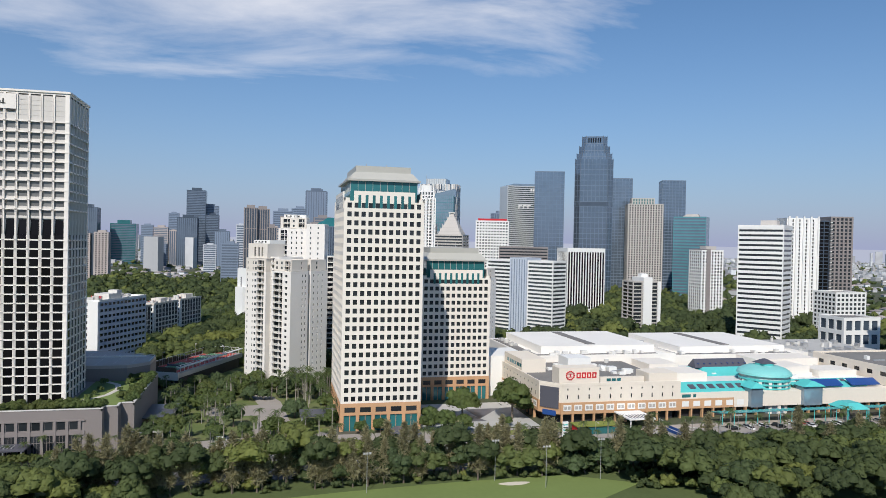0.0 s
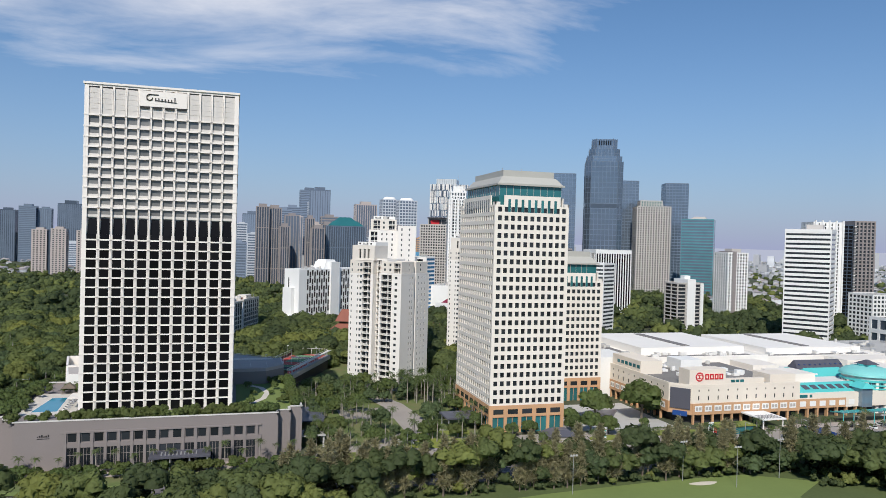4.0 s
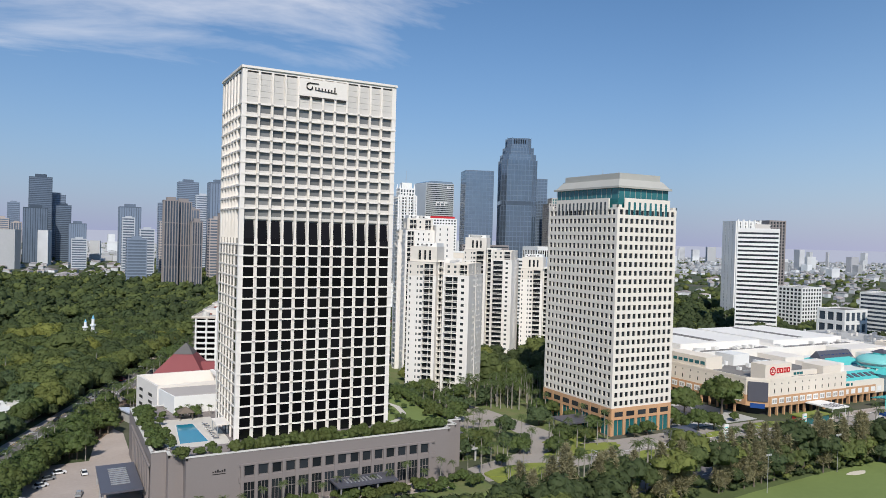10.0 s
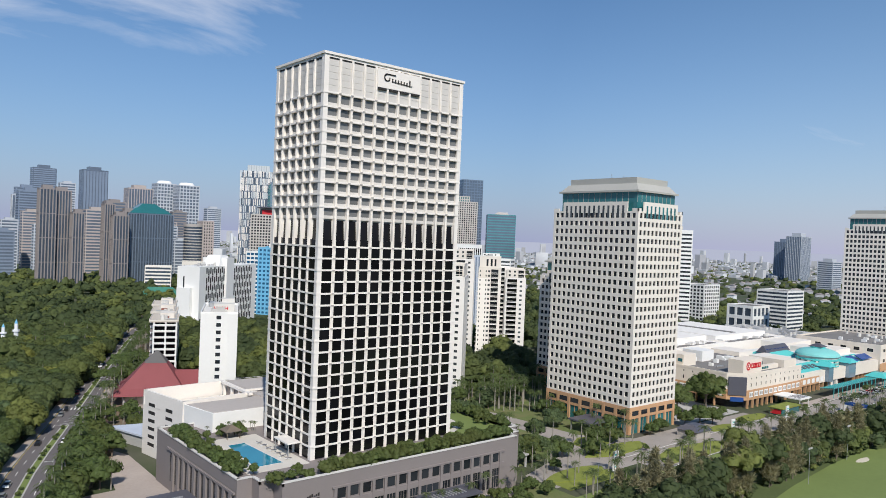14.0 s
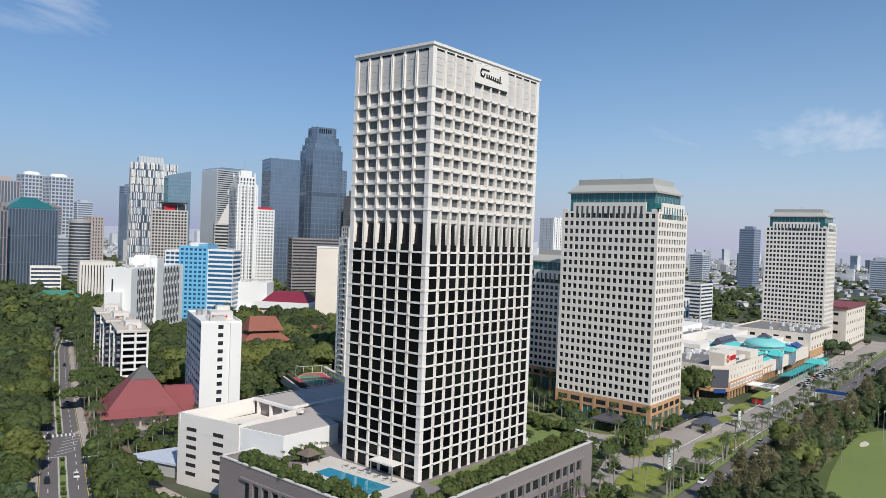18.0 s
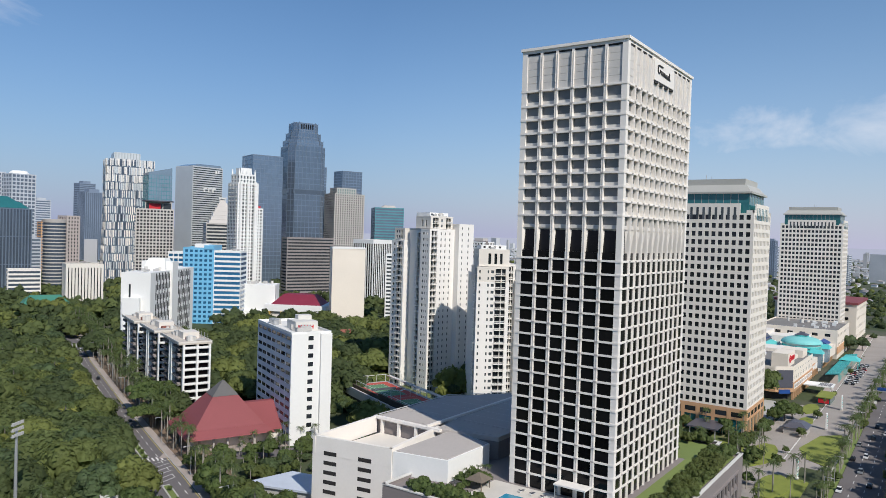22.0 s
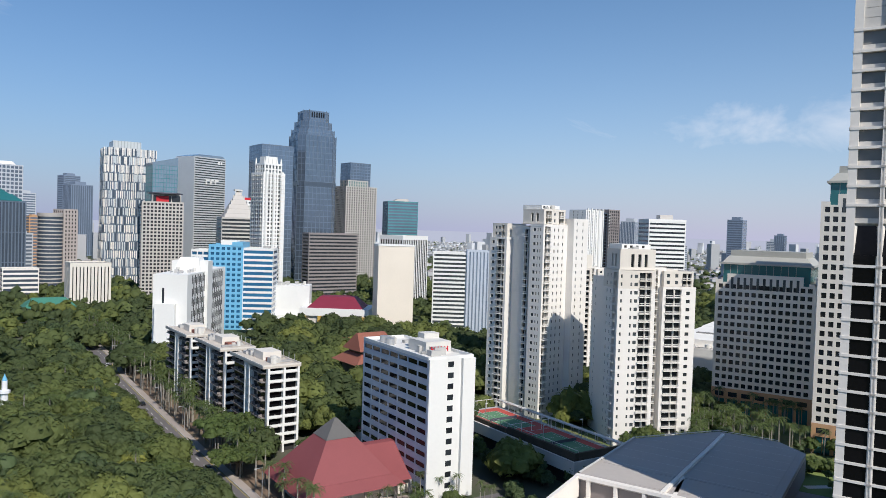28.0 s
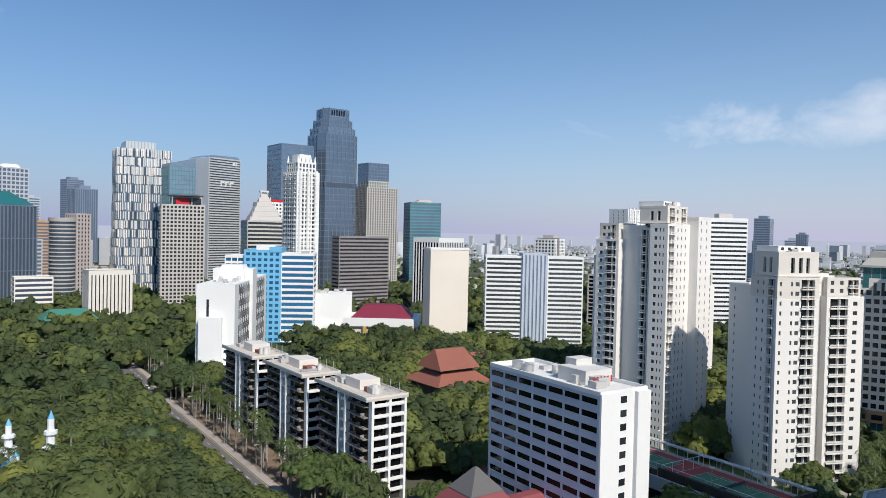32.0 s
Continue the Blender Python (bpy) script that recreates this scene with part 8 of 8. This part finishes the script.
def street_lamp(x, y, rz):
    t = thing("street_lamp", "tall grey street lamp with a curved arm beside the road", "street lamp", x, y, 0.1, rz, "street lamps")
    part("pole", G().cyl(0, 0, 0, 9.5, 0.13, 8, 0.08), STEEL, t)
    part("arm", G().prism([(0, -0.05), (2.2, -0.05), (2.2, 0.05), (0, 0.05)], 9.4, 9.55), STEEL, t)
    part("lamp_head", G().prism([(1.7, -0.16), (2.6, -0.16), (2.6, 0.16), (1.7, 0.16)], 9.3, 9.5, [(1.8, -0.1), (2.5, -0.1), (2.5, 0.1), (1.8, 0.1)]), CONCRETE, t)
    return t


lamp = street_lamp(-40, 250.8, 270)
for i in range(1, 13):
    copy_thing(lamp, pose(-40 + i * 27, 250.8 + i * 0.3, 0.1, 0, 0, 270))
for i, (x, y) in enumerate(offset(line, -9.4)):
    if i % 4 == 1 and i < 52:
        copy_thing(lamp, pose(x, y, 0.1, 0, 0, 160))


# ---- mosque, light mast, vehicles ----
t = thing("mosque", "small white mosque with blue-tipped minarets among trees", "mosque", -148, 565, 0, -20)
part("hall", G().box(-15, -2.5, -3, 10, 0, 6.5), MOSQUE, t)
part("roof_slab", G().box(-15.5, -2.2, -3.4, 10.4, 6.5, 7.1), PODCAP, t)
part("dome", G().cyl(-9, 4, 7.1, 8.4, 3.4, 24, 3.2).cyl(-9, 4, 8.4, 10.2, 3.2, 24, 2.0).cyl(-9, 4, 10.2, 11.2, 2.0, 24, 0.15), LIGHTBLUE, t, "small pale blue dome")
for x, y, k in ((0, 0, 0.8), (-9, 14, 0.66), (-9, -4, 0.5)):
    m_ = part("minaret", G().cyl(x, y, 0, 16 * k, 1.5, 8, 1.3).cyl(x, y, 16 * k, 17.5 * k, 2.3, 8).cyl(x, y, 17.5 * k, 22 * k, 1.15, 8).cyl(x, y, 22 * k, 23.2 * k, 1.8, 8).cyl(x, y, 23.2 * k, 27.5 * k, 0.9, 8), MOSQUE, t)
    part("spire", G().cyl(x, y, 27.5 * k, 30.5 * k, 0.9, 8, 0.05), LIGHTBLUE, m_, "blue pointed spire")
for x, y, h in ((72, 221, 13), (86, 212, 13), (107, 217, 13), (172, 236, 14), (30, 217, 12)):
    t = thing("fairway_light", "slim grey light pole beside the fairway", "light pole", x, y, 0, 0, "fairway light poles")
    part("pole", G().cyl(0, 0, 0, h, 0.12, 8, 0.07), STEEL, t)
    for q in (-0.9, 0.0, 0.9):
        piece("lamp_head", CONCRETE, t, q, -0.2, h + 0.2, 0.6, 0.35, 0.5)
    part("cross_arm", G().box(-1.3, 1.3, -0.08, 0.08, h - 0.1, h), STEEL, t)
t = thing("floodlight_mast", "tall steel floodlight mast above the park trees", "light mast", -205, 402, 0, 30)
part("pole", G().cyl(0, 0, 0, 30, 0.5, 10, 0.3), STEEL, t)
for k in range(3):
    f = part("lamp_bar", G().box(-1.8, 1.8, -0.2, 0.2, 28.5 + k * 1.4, 28.8 + k * 1.4), STEEL, t)
    for q in range(4):
        piece("floodlight", CONCRETE, f, -1.5 + q, -0.35, 28.9 + k * 1.4, 0.8, 0.4, 0.7)


def car(x, y, rz, paint, label, z=0.08):
    t = thing("car", label, "car", x, y, z, rz, "vehicles on the roads")
    part("body", G().prism([(-2.1, -0.85), (2.1, -0.85), (2.1, 0.85), (-2.1, 0.85)], 0.3, 0.85, [(-2.05, -0.8), (2.0, -0.8), (2.0, 0.8), (-2.05, 0.8)]), paint, t)
    part("cabin", G().prism([(-1.6, -0.78), (1.1, -0.78), (1.1, 0.78), (-1.6, 0.78)], 0.85, 1.45, [(-1.2, -0.62), (0.5, -0.62), (0.5, 0.62), (-1.2, 0.62)]), DARKWIN, t, "dark windows")
    part("roof", G().box(-1.15, 0.45, -0.6, 0.6, 1.45, 1.5), paint, t)
    for a in (-1.3, 1.3):
        for b in (-0.8, 0.8):
            g = G()
            vs = [(a + 0.32 * math.cos(i * math.pi / 5), b + d, 0.32 + 0.32 * math.sin(i * math.pi / 5)) for d in (-0.1, 0.1) for i in range(10)]
            g.add(vs, [tuple(range(10)), tuple(range(10, 20))[::-1]] + [(i, i + 10, (i + 1) % 10 + 10, (i + 1) % 10) for i in range(10)])
            part("wheel", g, INK, t)
    return t


PAINTS = [(mat("car_white", (0.75, 0.75, 0.75), 0.3), "white car"), (mat("car_black", (0.02, 0.02, 0.022), 0.25), "black car"), (mat("car_silver", (0.4, 0.41, 0.42), 0.3, metal=0.5), "silver car"), (mat("car_red", (0.4, 0.03, 0.03), 0.3), "red car")]
stock = [car(-128 - i * 0, 452 - i * 22, 249, pm, w + " on the avenue", 0.08) for i, (pm, w) in enumerate(PAINTS)]
for i, o in enumerate(stock):
    o.matrix_basis = pose(line[14 + i * 4][0] - 3.6, line[14 + i * 4][1] + 1, 0.08, 0, 0, 249)
for i in range(14):
    q = line[(i * 5 + 3) % len(line)]
    copy_thing(stock[(0, 1, 2)[i % 3]], pose(q[0] + (4.6 if i % 2 else -3.4), q[1], 0.08, 0, 0, 69 if i % 2 else 249))
for i, (x, y, a) in enumerate(((-171, 318, 20), (-168, 323, 15), (-173, 312, 25), (-163, 300, 80), (-161, 320, 95), (-178, 300, 60))):
    copy_thing(stock[0 if i % 3 else 2], pose(x, y, 0.1, 0, 0, a))
for i in range(26):
    copy_thing(stock[(0, 1, 2, 1, 0, 2, 1)[i % 7]], pose(-20 + i * 13 + rnd.uniform(-4, 4), 242.8 + i * 0.1 + rnd.choice((-5.8, -1.8, 2.2, 6.0)), 0.07, 0, 0, 0 if i % 2 else 180))
for i in range(24):
    copy_thing(stock[(1, 0, 2, 1, 2, 0, 1, 0, 3)[i % 9]], pose(192 + (i % 12) * 7.5, 266 + (i // 12) * 3.2, 0.02, 0, 0, 90 if i % 3 else 0))
